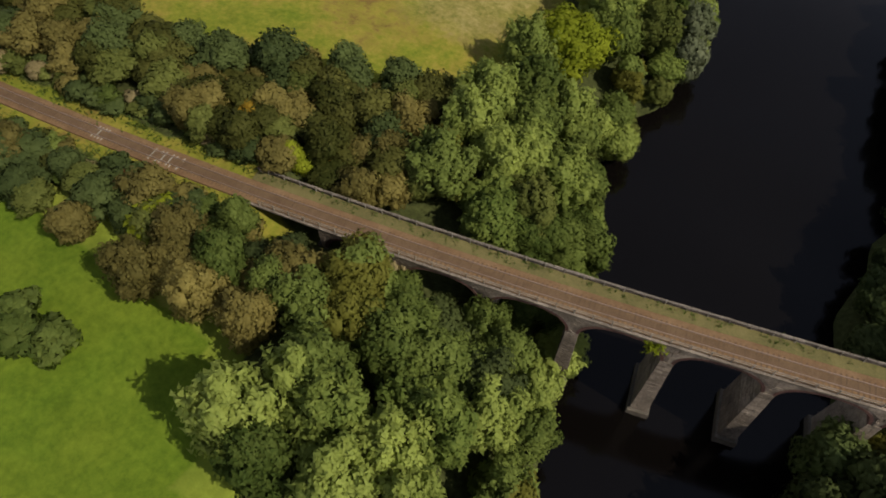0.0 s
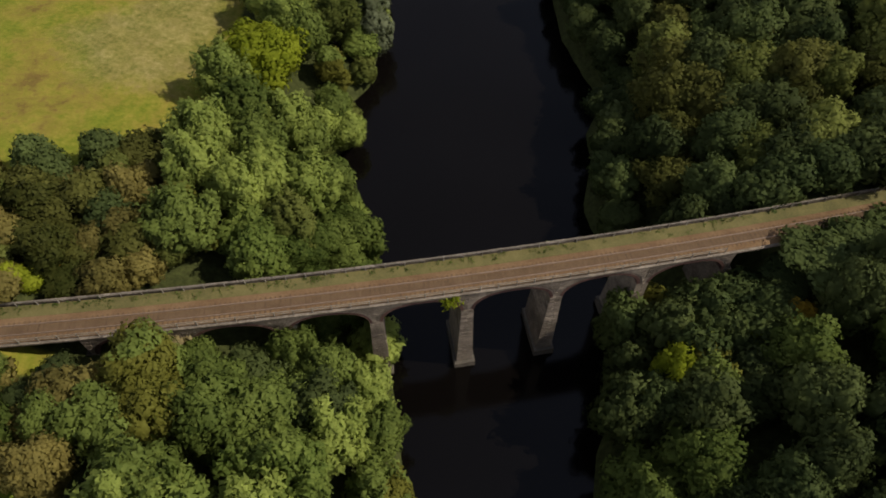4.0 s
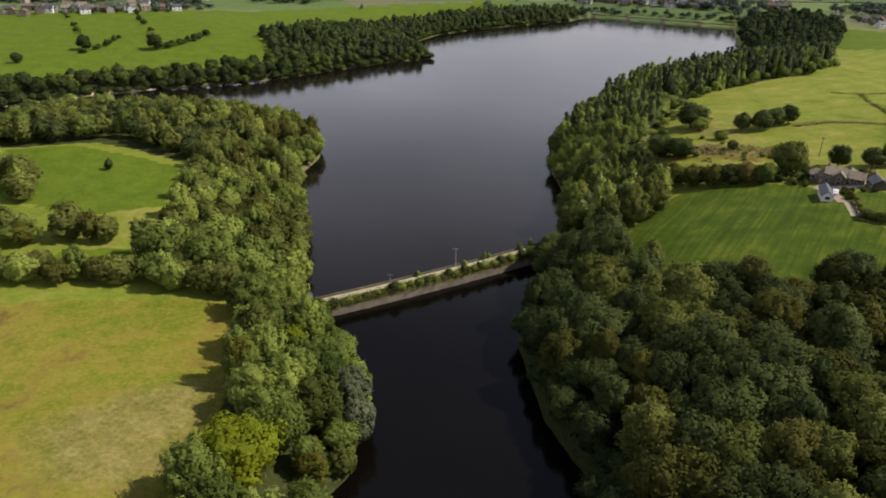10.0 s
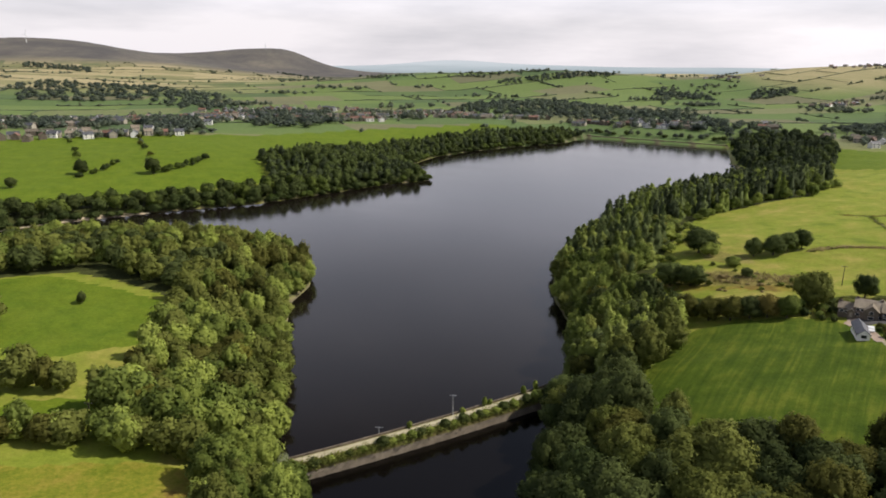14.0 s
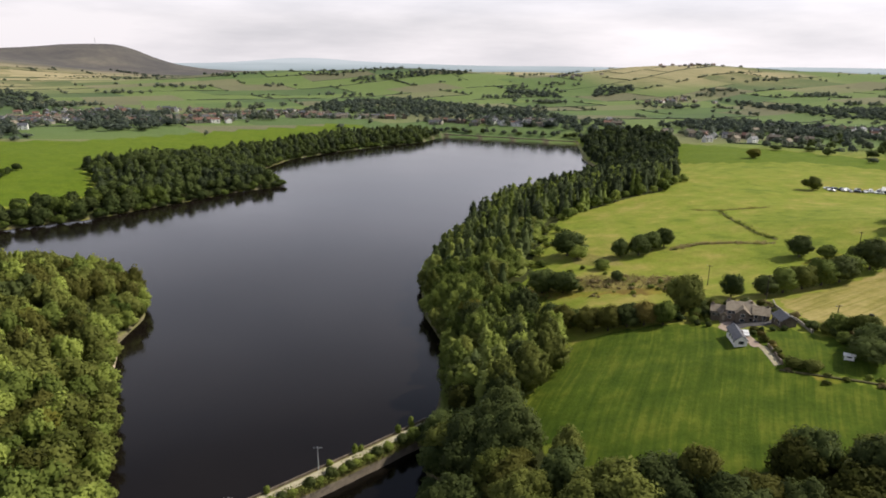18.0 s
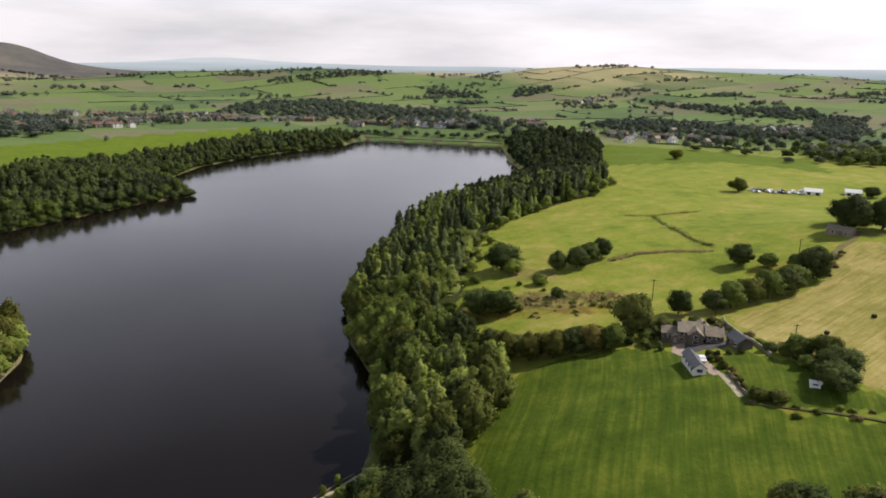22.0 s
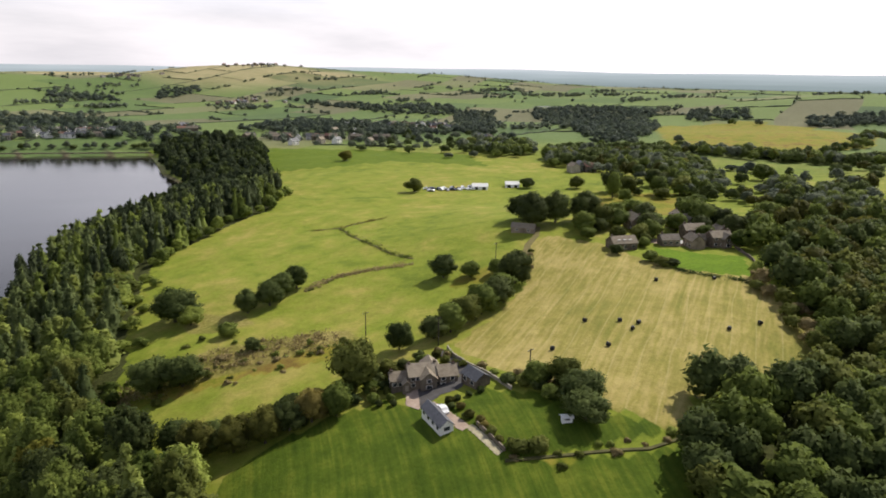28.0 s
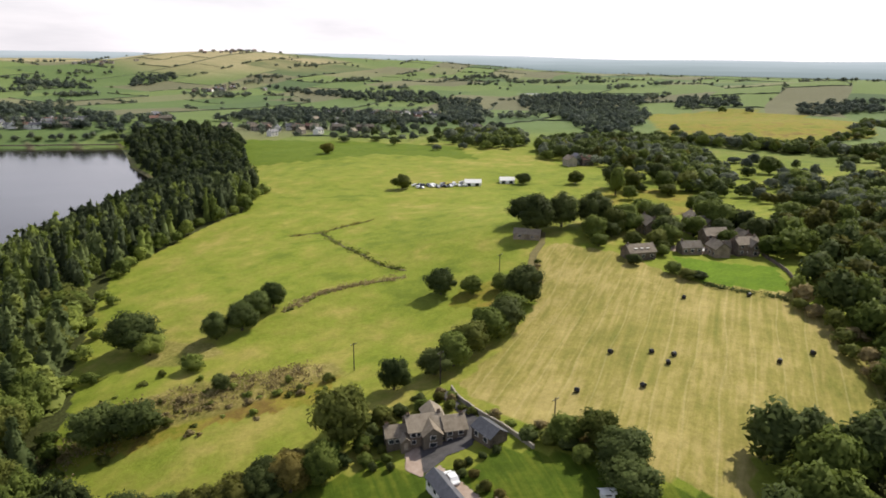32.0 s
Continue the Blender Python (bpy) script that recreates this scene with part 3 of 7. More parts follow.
def build_ground():
    def lines(lo, hi, step, end_lo, end_hi):
        near = np.arange(lo, hi + 0.1, step)
        out, gap, v = [], step, hi
        while v < end_hi:
            gap *= 1.05
            v += gap
            out.append(min(v, end_hi))
        back, gap, v = [], step, lo
        while v > end_lo:
            gap *= 1.05
            v -= gap
            back.append(max(v, end_lo))
        return np.array(back[::-1] + list(near) + out)

    xs, ys = lines(-220, 320, 2.4, -4600, 4700), lines(-40, 440, 2.4, -1200, 4750)
    gx, gy = np.meshgrid(xs, ys)
    gz = height(gx, gy)
    verts = np.stack([gx, gy, gz], -1).reshape(-1, 3)
    w = len(xs)
    i = (np.arange(len(ys) - 1)[:, None] * w + np.arange(w - 1)[None]).ravel()
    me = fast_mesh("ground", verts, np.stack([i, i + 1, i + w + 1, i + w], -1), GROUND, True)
    x, y, z = verts.T
    away = np.hypot(x - 60, y - 250)
    masks = {k: np.max([inside(x, y, p) for p in polys], 0).astype(float) for k, polys in FIELDS.items()}
    for k, (fern, wide) in enumerate(zip(FIELDS["bracken"], (22, 5, 5))):
        reach = line_distance(x, y, fern, True)
        soft_edge = np.clip(0.5 + np.where(inside(x, y, fern), reach, -reach) / wide, 0, 1)
        masks["bracken"] = soft_edge if k == 0 else np.maximum(masks["bracken"], soft_edge)
    d = line_distance(x, y, SHORE, True)
    masks["rough"] = np.maximum(masks["rough"], smooth(5.5, 4, line_distance(x, y, RAIL)) * smooth(-48, -56, x))
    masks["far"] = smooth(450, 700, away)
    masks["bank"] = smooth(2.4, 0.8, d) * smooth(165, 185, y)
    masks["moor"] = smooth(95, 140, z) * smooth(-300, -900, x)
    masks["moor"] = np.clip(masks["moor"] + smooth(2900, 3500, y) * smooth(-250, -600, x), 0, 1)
    masks["straw"] = smooth(1450, 1900, y) * smooth(-500, -950, x) + 0.9 * smooth(1850, 2100, y) * smooth(750, 950, x) * smooth(1700, 1400, x)
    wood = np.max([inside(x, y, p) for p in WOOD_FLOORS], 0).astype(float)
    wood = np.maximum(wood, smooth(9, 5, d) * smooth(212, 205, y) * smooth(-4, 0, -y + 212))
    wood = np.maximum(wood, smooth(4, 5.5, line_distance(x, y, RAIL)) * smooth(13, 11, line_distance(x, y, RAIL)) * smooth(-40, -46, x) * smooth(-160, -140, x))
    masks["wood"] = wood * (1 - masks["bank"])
    for name, values in masks.items():
        me.attributes.new(name, "FLOAT", "POINT").data.foreach_set("value", values.astype(np.float32))
    return tagged(new("ground", me), "green pasture, rough meadow and woodland floor round a reservoir", "ground", kind="structure")


WOOD_FLOORS = [
    [(0, -60), (-8, 28), (-23, 68), (-28, 91), (-23, 130), (-42, 160), (-60, 152), (-51, 110), (-48, 78), (-52, 60), (-74, 51), (-130, 33), (-120, 20), (-60, 30), (-46, 8), (-40, -4), (-30, -16), (-18, -60)],
    [(26, -60), (33, 40), (27, 69), (32, 100), (18, 155), (30, 212), (52, 197), (54, 164), (60, 152), (90, 149), (118, 146), (160, 160), (260, 150), (260, 60), (120, -60)],
    [(30, 212), (44, 275), (41, 304), (61, 395), (134, 533), (246, 632), (290, 622), (262, 560), (253, 490), (215, 448), (178, 430), (132, 403), (120, 382), (107, 355), (94, 330), (88, 313), (79, 298), (72, 283), (66, 266), (74, 246), (71, 226), (52, 203)],
    [(-76, 608), (-38, 630), (-62, 680), (-70, 722), (-45, 800), (-6, 850), (39, 896), (126, 962), (160, 1030), (120, 1035), (-20, 930), (-100, 800), (-160, 720), (-200, 640), (-165, 560), (-116, 560)],
    [(-120, 560), (-160, 514), (-230, 475), (-273, 444), (-306, 411), (-430, 348), (-430, 380), (-310, 440), (-230, 505), (-180, 540), (-140, 580)],
    [(-52, 181), (-80, 290), (-83, 345), (-118, 372), (-230, 382), (-230, 284), (-207, 280), (-177, 292), (-156, 286), (-124, 270), (-113, 255), (-104, 222), (-95, 190), (-80, 180)],
]
build_ground()

bm = bmesh.new()
bm.faces.new([bm.verts.new(c) for c in ((-520, -142.1, 0), (370, 429.1, 0), (370, 1060, 0), (-520, 1060, 0))])
tagged(part("water", bm, WATER), "dark peaty still reservoir water between wooded banks", "water", kind="structure")
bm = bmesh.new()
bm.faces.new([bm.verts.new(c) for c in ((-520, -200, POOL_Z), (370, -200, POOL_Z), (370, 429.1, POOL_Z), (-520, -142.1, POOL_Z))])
tagged(part("pool", bm, SHADED_POOL_WATER), "still pool under the viaduct, its shade put in the colour, lower than the reservoir", "water", kind="structure")


# ---- trees ----
RNG = np.random.default_rng(7)


def unit(v):
    return v / np.maximum(np.linalg.norm(v, axis=-1, keepdims=True), 1e-9)


def leaf_cards(points, out, size, rng, spread=0.45, stretch=1.0):
    """A pointed leaf spray at each point, turned mostly outwards."""
    n = len(points)
    normal = unit(out + spread * rng.normal(size=(n, 3)))
    side = unit(np.cross(normal, rng.normal(size=(n, 3))))
    up = np.cross(normal, side) * stretch
    s = (size * rng.uniform(0.55, 1.4, n))[:, None]
    lean = rng.uniform(-0.35, 0.35, (n, 1))
    a = points - s * side * 0.62 - s * up * 0.42 - 0.1 * s * normal
    b = points + s * side * 0.58 - s * up * 0.34 + 0.08 * s * normal
    c = points + s * side * lean + s * up * 0.78 + 0.1 * s * normal
    return np.stack([a, b, c], 1).reshape(-1, 3), np.arange(3 * n).reshape(-1, 3)


def ball(rings=4, segs=7):
    """A low ball of triangles, poles cut open and small."""
    th = np.linspace(0.12, np.pi - 0.12, rings + 1)
    ph = np.arange(segs) * 2 * np.pi / segs
    v = np.stack([np.sin(th)[:, None] * np.cos(ph), np.sin(th)[:, None] * np.sin(ph), np.cos(th)[:, None] + 0 * ph], -1).reshape(-1, 3)
    r, s = np.meshgrid(np.arange(rings), np.arange(segs), indexing="ij")
    q = np.stack([r * segs + s, (r + 1) * segs + s, (r + 1) * segs + (s + 1) % segs, r * segs + (s + 1) % segs], -1).reshape(-1, 4)
    return v, np.vstack([q[:, [0, 1, 2]], q[:, [0, 2, 3]]])


BALL_LOW = ball(3, 5)


def broad_crown(seed, leaves=1350, size=0.043, lobes=24, flat=1.0, low=0.03, core=None, plume=1.0, hearts=3, grain=1.0):
    """Arrays of a crown in a unit tree: height 1, width about 0.8; lobes lean up and out on their limbs, uneven, with gaps."""
    rng = np.random.default_rng(seed)
    u = np.clip(np.linspace(-0.72, 0.98, lobes) + rng.normal(size=lobes) * 0.1, -0.8, 1)
    phi = np.arange(lobes) * 2.4 + rng.normal(size=lobes) * 0.45
    rad = np.sqrt(np.maximum(0, 1 - u * u)) * rng.uniform(0.7, 1.12, lobes)
    mid, half = 0.5 * (1 + low), 0.5 * (1 - low)
    wx, wy = rng.uniform(0.86, 1.12, 2)
    centre = np.stack([0.30 * wx * rad * np.cos(phi), 0.30 * wy * rad * np.sin(phi), mid + 0.76 * half * u * flat * rng.uniform(0.88, 1.05, lobes)], -1)
    centre = np.vstack([centre, [[0, 0, mid], [0.05, 0.03, mid + 0.15], [-0.04, 0.05, mid - 0.12]][:hearts]])
    radius = np.concatenate([grain * (0.075 + 0.11 * rng.uniform(0, 1, lobes) ** 1.4), [0.31, 0.27, 0.28][:hearts]])
    away = unit(unit(centre - np.array([0, 0, mid - 0.1])) + np.array([0, 0, 0.55 + 0.25 * plume]))
    verts, faces, normals, base = [], [], [], 0
    per = np.maximum(6, (leaves * radius**2 / np.sum(radius**2))).astype(int)
    for i, (c, r, k) in enumerate(zip(centre, radius, per)):
        v, q = core or BALL_LOW
        grow = plume - 1 if i < lobes else 0.0

        def along_limb(d):
            return d + grow * (d @ away[i])[:, None] * away[i]

        verts.append(c + along_limb(v * (1 + 0.13 * rng.normal(size=(len(v), 1)))) * r * 0.76)
        normals.append(v)
        faces.append(q + base)
        base += len(v)
        dirs = unit(rng.normal(size=(k * 2, 3)) + np.array([0, 0, 0.3]))
        pts = c + along_limb(dirs) * r * np.where(rng.random((len(dirs), 1)) < 0.12, rng.uniform(1.1, 1.24, (len(dirs), 1)), rng.uniform(0.82, 1.1, (len(dirs), 1)))
        gap = np.linalg.norm(pts[:, None] - centre[None], axis=2) - radius[None]
        gap[:, i] = 1.0
        keep = np.min(gap, 1) > -0.035
        pts, dirs = pts[keep][:k], dirs[keep][:k]
        if len(pts):
            lv, lq = leaf_cards(pts, unit(dirs + 0.9 * grow * away[i]), size, rng, spread=0.42, stretch=1 + 0.5 * grow)
            normals.append(np.repeat(dirs, 3, 0) + 0.28 * rng.normal(size=lv.shape))
            verts.append(lv)
            faces.append(lq + base)
            base += len(lv)
    verts = np.vstack(verts)
    return verts, np.vstack(faces), unit(np.vstack(normals) + 0.55 * unit(verts - np.array([0, 0, mid])))


def conifer_crown(seed, leaves=700, size=0.05, slim=0.17, rings=9):
    """Tiers of drooping boughs round a pointed leader."""
    rng = np.random.default_rng(seed)
    boughs = max(12, leaves // 7)
    bz = 0.06 + 0.92 * rng.uniform(0, 1, boughs) ** 1.25
    bphi = rng.uniform(0, 2 * np.pi, boughs)
    breach = (0.012 + slim * (1.0 - bz) ** 0.85) * rng.uniform(0.72, 1.18, boughs)
    pick = rng.integers(boughs, size=leaves)
    f = rng.uniform(0.4, 1.05, leaves)
    reach, phi = breach[pick] * f, bphi[pick] + rng.normal(size=leaves) * 0.16
    z = bz[pick] - 0.32 * reach + rng.normal(size=leaves) * 0.008
    out = np.stack([np.cos(phi), np.sin(phi), np.full(leaves, 0.8)], -1)
    pts = np.stack([reach * np.cos(phi), reach * np.sin(phi), z], -1)
    lv, lq = leaf_cards(pts, unit(out), size, rng, 0.4, 1.2)
    hs = np.linspace(0.04, 1.03, rings)
    rr = slim * 0.74 * np.maximum(0.02, 1.03 - hs) ** 0.9 * (1 + 0.2 * (np.arange(rings) % 2))
    ph = np.arange(rings) * 2 * np.pi / rings
    cv = np.stack([rr[:, None] * np.cos(ph), rr[:, None] * np.sin(ph), hs[:, None] + 0 * ph], -1).reshape(-1, 3)
    r, s = np.meshgrid(np.arange(rings - 1), np.arange(rings), indexing="ij")
    cq = np.stack([r * rings + s, r * rings + (s + 1) % rings, (r + 1) * rings + (s + 1) % rings, (r + 1) * rings + s], -1).reshape(-1, 4)
    around = np.stack([np.tile(np.cos(ph), rings), np.tile(np.sin(ph), rings), np.full(rings * rings, 0.6)], -1)
    faces = np.vstack([cq[:, [0, 1, 2]], cq[:, [0, 2, 3]], lq + len(cv)])
    return np.vstack([cv, lv]), faces, unit(np.vstack([around, np.repeat(unit(out), 3, 0) + 0.2 * rng.normal(size=lv.shape)]))


def trunk_bmesh(seed, height_top=0.62, radius=0.028, limbs=5):
    """A tapered trunk with limbs, in a unit tree."""
    rng = random.Random(seed)
    bm = bmesh.new()

    def tube(a, b, ra, rb):
        axis = (b - a)
        m = Matrix.Translation((a + b) / 2) @ axis.to_track_quat("Z", "Y").to_matrix().to_4x4()
        bmesh.ops.create_cone(bm, cap_ends=False, segments=6, radius1=ra, radius2=rb, depth=axis.length, matrix=m)

    a, b = Vector((0, 0, -0.06)), Vector((rng.uniform(-0.02, 0.02), rng.uniform(-0.02, 0.02), height_top * 0.55))
    tube(a, b, radius * 1.25, radius * 0.75)
    c = Vector((b.x * 2, b.y * 2, height_top))
    tube(b, c, radius * 0.75, radius * 0.3)
    for k in range(limbs):
        ang = k * 2.4 + rng.uniform(-0.4, 0.4)
        start = a.lerp(b, rng.uniform(0.6, 1.0))
        end = start + Vector((0.24 * math.cos(ang), 0.24 * math.sin(ang), rng.uniform(0.12, 0.26)))
        tube(start, end, radius * 0.45, radius * 0.12)
    return bm


def crown_mesh(name, arrays, mat):
    me = fast_mesh(name, arrays[0], arrays[1], mat, True)
    me.normals_split_custom_set_from_vertices(arrays[2])
    return me


BALL_TINY = ball(3, 4)
BROAD = [broad_crown(s, 2100, 0.046, 28, plume=1.2) for s in range(11, 19)]
BROAD_MID = [broad_crown(s, 820, 0.070, 18, plume=1.5) for s in range(31, 36)]
BROAD_HIGH = [broad_crown(s, 3900, 0.031, 42, plume=1.35, grain=0.9) for s in range(81, 87)]
WILLOW = [broad_crown(s, 4600, 0.029, 78, core=BALL_TINY, plume=2.3, grain=0.62) for s in range(91, 96)]
BROAD_LOW = [broad_crown(s, 260, 0.092, 8, core=BALL_TINY, hearts=2) for s in range(36, 40)]
BROAD_FAR = [broad_crown(s, 56, 0.15, 4, core=BALL_TINY, hearts=1) for s in range(41, 46)]
BUSH = [broad_crown(s, 760, 0.074, 13, 0.8, -0.15, plume=1.2) for s in range(51, 54)]
CONIFER = [conifer_crown(s, 950, 0.044) for s in range(61, 65)]
CONIFER_MID = [conifer_crown(s, 110, 0.085, 0.17, 6) for s in range(71, 75)]
TRUNKS = []
for s in range(3):
    tb = trunk_bmesh(s)
    tm = bpy.data.meshes.new("trunk")
    tb.to_mesh(tm)
    tb.free()
    tm.materials.append(BARK)
    TRUNKS.append(tm)
bare = trunk_bmesh(9, 0.9, 0.022, 0)
bmesh.ops.remove_doubles(bare, verts=bare.verts, dist=0.008)
STEM = bpy.data.meshes.new("trunk")
bare.to_mesh(STEM)
bare.free()
STEM.materials.append(BARK)
CROWN_CACHE = {}


KIND = {"broad_leaves": "broadleaf_tree", "willow_leaves": "willow_tree", "turning_leaves": "autumn_tree", "dark_leaves": "oak_tree", "lime_green_leaves": "lime_tree",
        "silver_leaves": "silver_willow", "blue_green_leaves": "sycamore_tree", "olive_leaves": "alder_tree", "golden_leaves": "rowan_tree", "conifer_needles": "conifer", "larch_needles": "larch_tree", "mossy_leaves": "beech_tree"}


def tree(x, y, tall, wide, mat, label, name="", shapes="BROAD", group="", pick=None, z=None):
    """One tree: an empty at its foot with a trunk and a crown."""
    table = {"BROAD": BROAD, "MID": BROAD_MID, "BUSH": BUSH, "CONIFER": CONIFER, "HIGH": BROAD_HIGH, "WILLOW": WILLOW}[shapes]
    k = int(RNG.integers(len(table))) if pick is None else pick % len(table)
    key = (shapes, k, mat.name)
    if key not in CROWN_CACHE:
        CROWN_CACHE[key] = crown_mesh("crown", table[k], mat)
    spread = wide / 0.80 if shapes != "CONIFER" else wide / 0.34
    m = Matrix.Translation((x, y, (max(POOL_Z, ground_z(x, y)) if z is None else z) - 0.05)) @ Matrix.Rotation(float(RNG.uniform(0, 6.28)), 4, "Z") @ Matrix.Diagonal((spread, spread, tall, 1))
    root = thing(name or ("bush" if shapes == "BUSH" else KIND[mat.name]), m, label, "bush" if shapes == "BUSH" else "tree", group)
    for pname, me in (("trunk", STEM if shapes == "CONIFER" else TRUNKS[k % 3]), ("crown", CROWN_CACHE[key])):
        o = new(pname, me)
        o.parent = root
    return root


def joined_wood(name, spots, table, mats, label, category="wood"):
    """Many far trees as one mesh. spots: rows of x, y, height, width."""
    spots = np.asarray(spots, float)
    if not len(spots):
        return None
    z = height(spots[:, 0], spots[:, 1])
    rng = np.random.default_rng(len(spots))
    verts, faces, normals, base, slots = [], [], [], 0, []
    for (x, y, tall, wide), gz in zip(spots, z):
        v, q, nv = table[int(rng.integers(len(table)))]
        a = rng.uniform(0, 6.28)
        c, s = math.cos(a), math.sin(a)
        f = wide / (v[:, 0].max() - v[:, 0].min())
        verts.append(np.stack([x + f * (v[:, 0] * c - v[:, 1] * s), y + f * (v[:, 0] * s + v[:, 1] * c), gz - 0.3 + tall * v[:, 2]], -1))
        normals.append(np.stack([nv[:, 0] * c - nv[:, 1] * s, nv[:, 0] * s + nv[:, 1] * c, nv[:, 2]], -1))
        faces.append(q + base)
        base += len(v)
        slots.append(np.full(len(q), int(rng.integers(len(mats)))))
    me = fast_mesh(name, np.vstack(verts), np.vstack(faces), mats, True)
    me.normals_split_custom_set_from_vertices(np.vstack(normals))
    me.polygons.foreach_set("material_index", np.concatenate(slots).astype(np.int32))
    return tagged(new(name, me), label, category, kind="stuff")


def scatter(poly, gap, tall, wide, seed, jitter=0.42):
    """Spots of trees inside a plot, a given gap apart."""
    rng = np.random.default_rng(seed)
    p = np.array(poly, float)
    gx, gy = np.meshgrid(np.arange(p[:, 0].min(), p[:, 0].max() + gap, gap), np.arange(p[:, 1].min(), p[:, 1].max() + gap, gap * 0.87))
    gx[1::2] += gap / 2
    gx, gy = (gx + rng.uniform(-jitter, jitter, gx.shape) * gap).ravel(), (gy + rng.uniform(-jitter, jitter, gy.shape) * gap).ravel()
    keep = inside(gx, gy, poly)
    keep &= (line_distance(gx, gy, RAIL) > 6.8) | ((gx > -58) & (gx < 44) & (line_distance(gx, gy, RAIL) > np.where(gy > 35.1 + 0.262 * gx, 8.0, 6.2)))
    keep &= ~inside(gx, gy, SHORE)
    n = int(keep.sum())
    return np.stack([gx[keep], gy[keep], rng.uniform(*tall, n), rng.uniform(*wide, n)], -1)


def along(line, gap, tall, wide, seed, off=1.0):
    """Spots along a hedge or row."""
    rng = np.random.default_rng(seed)
    out = []
    for (ax, ay), (bx, by) in zip(line[:-1], line[1:]):
        length = math.hypot(bx - ax, by - ay)
        for k in range(max(1, int(length / gap))):
            u = (k + rng.uniform(0.1, 0.9)) / max(1, int(length / gap))
            out.append((ax + u * (bx - ax) + rng.normal() * off, ay + u * (by - ay) + rng.normal() * off, rng.uniform(*tall), rng.uniform(*wide)))
    return np.array(out)


# ---- woods on the banks ----
LABELS = {"broad_leaves": "mid-green broadleaf tree standing close in bankside woodland", "willow_leaves": "pale green willow with soft rounded crown near the water",
          "turning_leaves": "broadleaf tree turning olive brown in early autumn", "dark_leaves": "dark green oak with dense rounded crown",
          "lime_green_leaves": "bright lime-green tree standing beside the rough meadow", "silver_leaves": "silvery grey-green willow leaning over the water",
          "olive_leaves": "olive-green broadleaf tree in mixed lakeside woodland", "blue_green_leaves": "dull blue-green sycamore in dense bankside woodland", "conifer_needles": "dark green conifer with a narrow pointed crown", "larch_needles": "pale green larch with a feathery pointed crown",
          "mossy_leaves": "dark mossy-green beech in dense bankside woodland"}


STAND_CLEAR = [(-40, 87, 8.5), (-24, 117, 5.5), (-22, 111, 5), (-40, 126, 5.5), (-36.5, 24.5, 4)]   # room round trees that stand out


def grove(poly, gap, tall, wide, seed, mats, group, shapes="BROAD"):
    rng = random.Random(seed)
    for x, y, t, w in scatter(poly, gap, tall, wide, seed):
        m = rng.choice(mats)
        if min(math.hypot(x - cx, y - cy) - r for cx, cy, r in STAND_CLEAR) < 0:
            continue
        tree(x, y, t, w, m, LABELS[m.name], shapes=shapes, group=group)


def fringe(line, gap, tall, wide, seed, mats, group, shift, shapes="BROAD"):
    """Trees at the water's edge, their crowns over the water."""
    rng = random.Random(seed)
    for x, y, t, w in along(line, gap, tall, wide, seed, 0.7):
        m = rng.choice(mats)
        tree(x + shift, y, t, w, m, LABELS[m.name], shapes=shapes, group=group, z=max(POOL_Z if y < 200 else 0.3, ground_z(x + shift, y)))


# west bank, beside and below the viaduct
grove([(-6, 0), (-11, 15), (-28, 8), (-40, 2), (-40, -8), (-22, -14), (-6, -8)], 7.4, (14, 19), (9, 12), 1, [LEAF_PALE, LEAF_PALE, LEAF], "trees on the west bank below the viaduct", "WILLOW")
grove([(-12, 17), (-13, 25), (-22, 23), (-44, 16), (-42, 4), (-28, 10)], 7.4, (13, 16), (9, 12), 19, [LEAF, LEAF_DARK, LEAF], "trees on the west bank below the viaduct", "HIGH")
grove([(-44, 20), (-60, 16), (-66, 8), (-52, 6), (-42, 12)], 5.4, (5, 8), (6, 8), 20, [LEAF_RUST, LEAF, LEAF_DARK], "turning trees by the lower field", "HIGH")
grove([(-42, 14), (-56, 9), (-66, 8), (-62, 0), (-52, -1), (-42, -4)], 6.6, (8, 12), (7.5, 10), 2, [LEAF_RUST, LEAF_RUST, LEAF], "turning trees by the lower field", "HIGH")
grove([(-58, 17), (-75, 14), (-100, 9), (-130, 2), (-130, -12), (-92, -2), (-66, 2)], 5.2, (4, 7.5), (5.5, 8.5), 3, [LEAF, LEAF_BLUE, LEAF, LEAF_BLUE, LEAF_RUST, LEAF_OLIVE], "trees south of the railway")
grove([(-20, 46), (-25, 60), (-30, 70), (-32, 80), (-33, 92), (-29, 104), (-29, 130), (-39, 144), (-47, 158), (-60, 154), (-52, 128), (-50, 110), (-48, 90), (-47, 76), (-49, 64), (-40, 42), (-28, 38), (-18, 41)], 7.8, (10, 15), (9, 12), 4,
      [LEAF_PALE, LEAF_PALE, LEAF, LEAF_PALE, LEAF, LEAF_OLIVE], "trees on the west bank above the viaduct", "WILLOW")
grove([(-38, 40), (-49, 62), (-70, 53), (-90, 44), (-130, 32), (-130, 10), (-95, 19.5), (-60, 28), (-38, 33)], 5.3, (4.5, 9.5), (6, 9.5), 5, [LEAF_RUST, LEAF_MOSS, LEAF_BLUE, LEAF_OLIVE, LEAF_MOSS, LEAF_RUST], "trees north of the railway")
fringe([(-9, 30), (-15, 48), (-19, 60), (-25, 69), (-29, 77), (-26, 84), (-30, 92), (-25, 101), (-25, 130), (-35, 143), (-44, 158)], 5.6, (6, 10), (7, 9.5), 21, [LEAF_PALE, LEAF, LEAF], "willows at the west water's edge", -0.5)
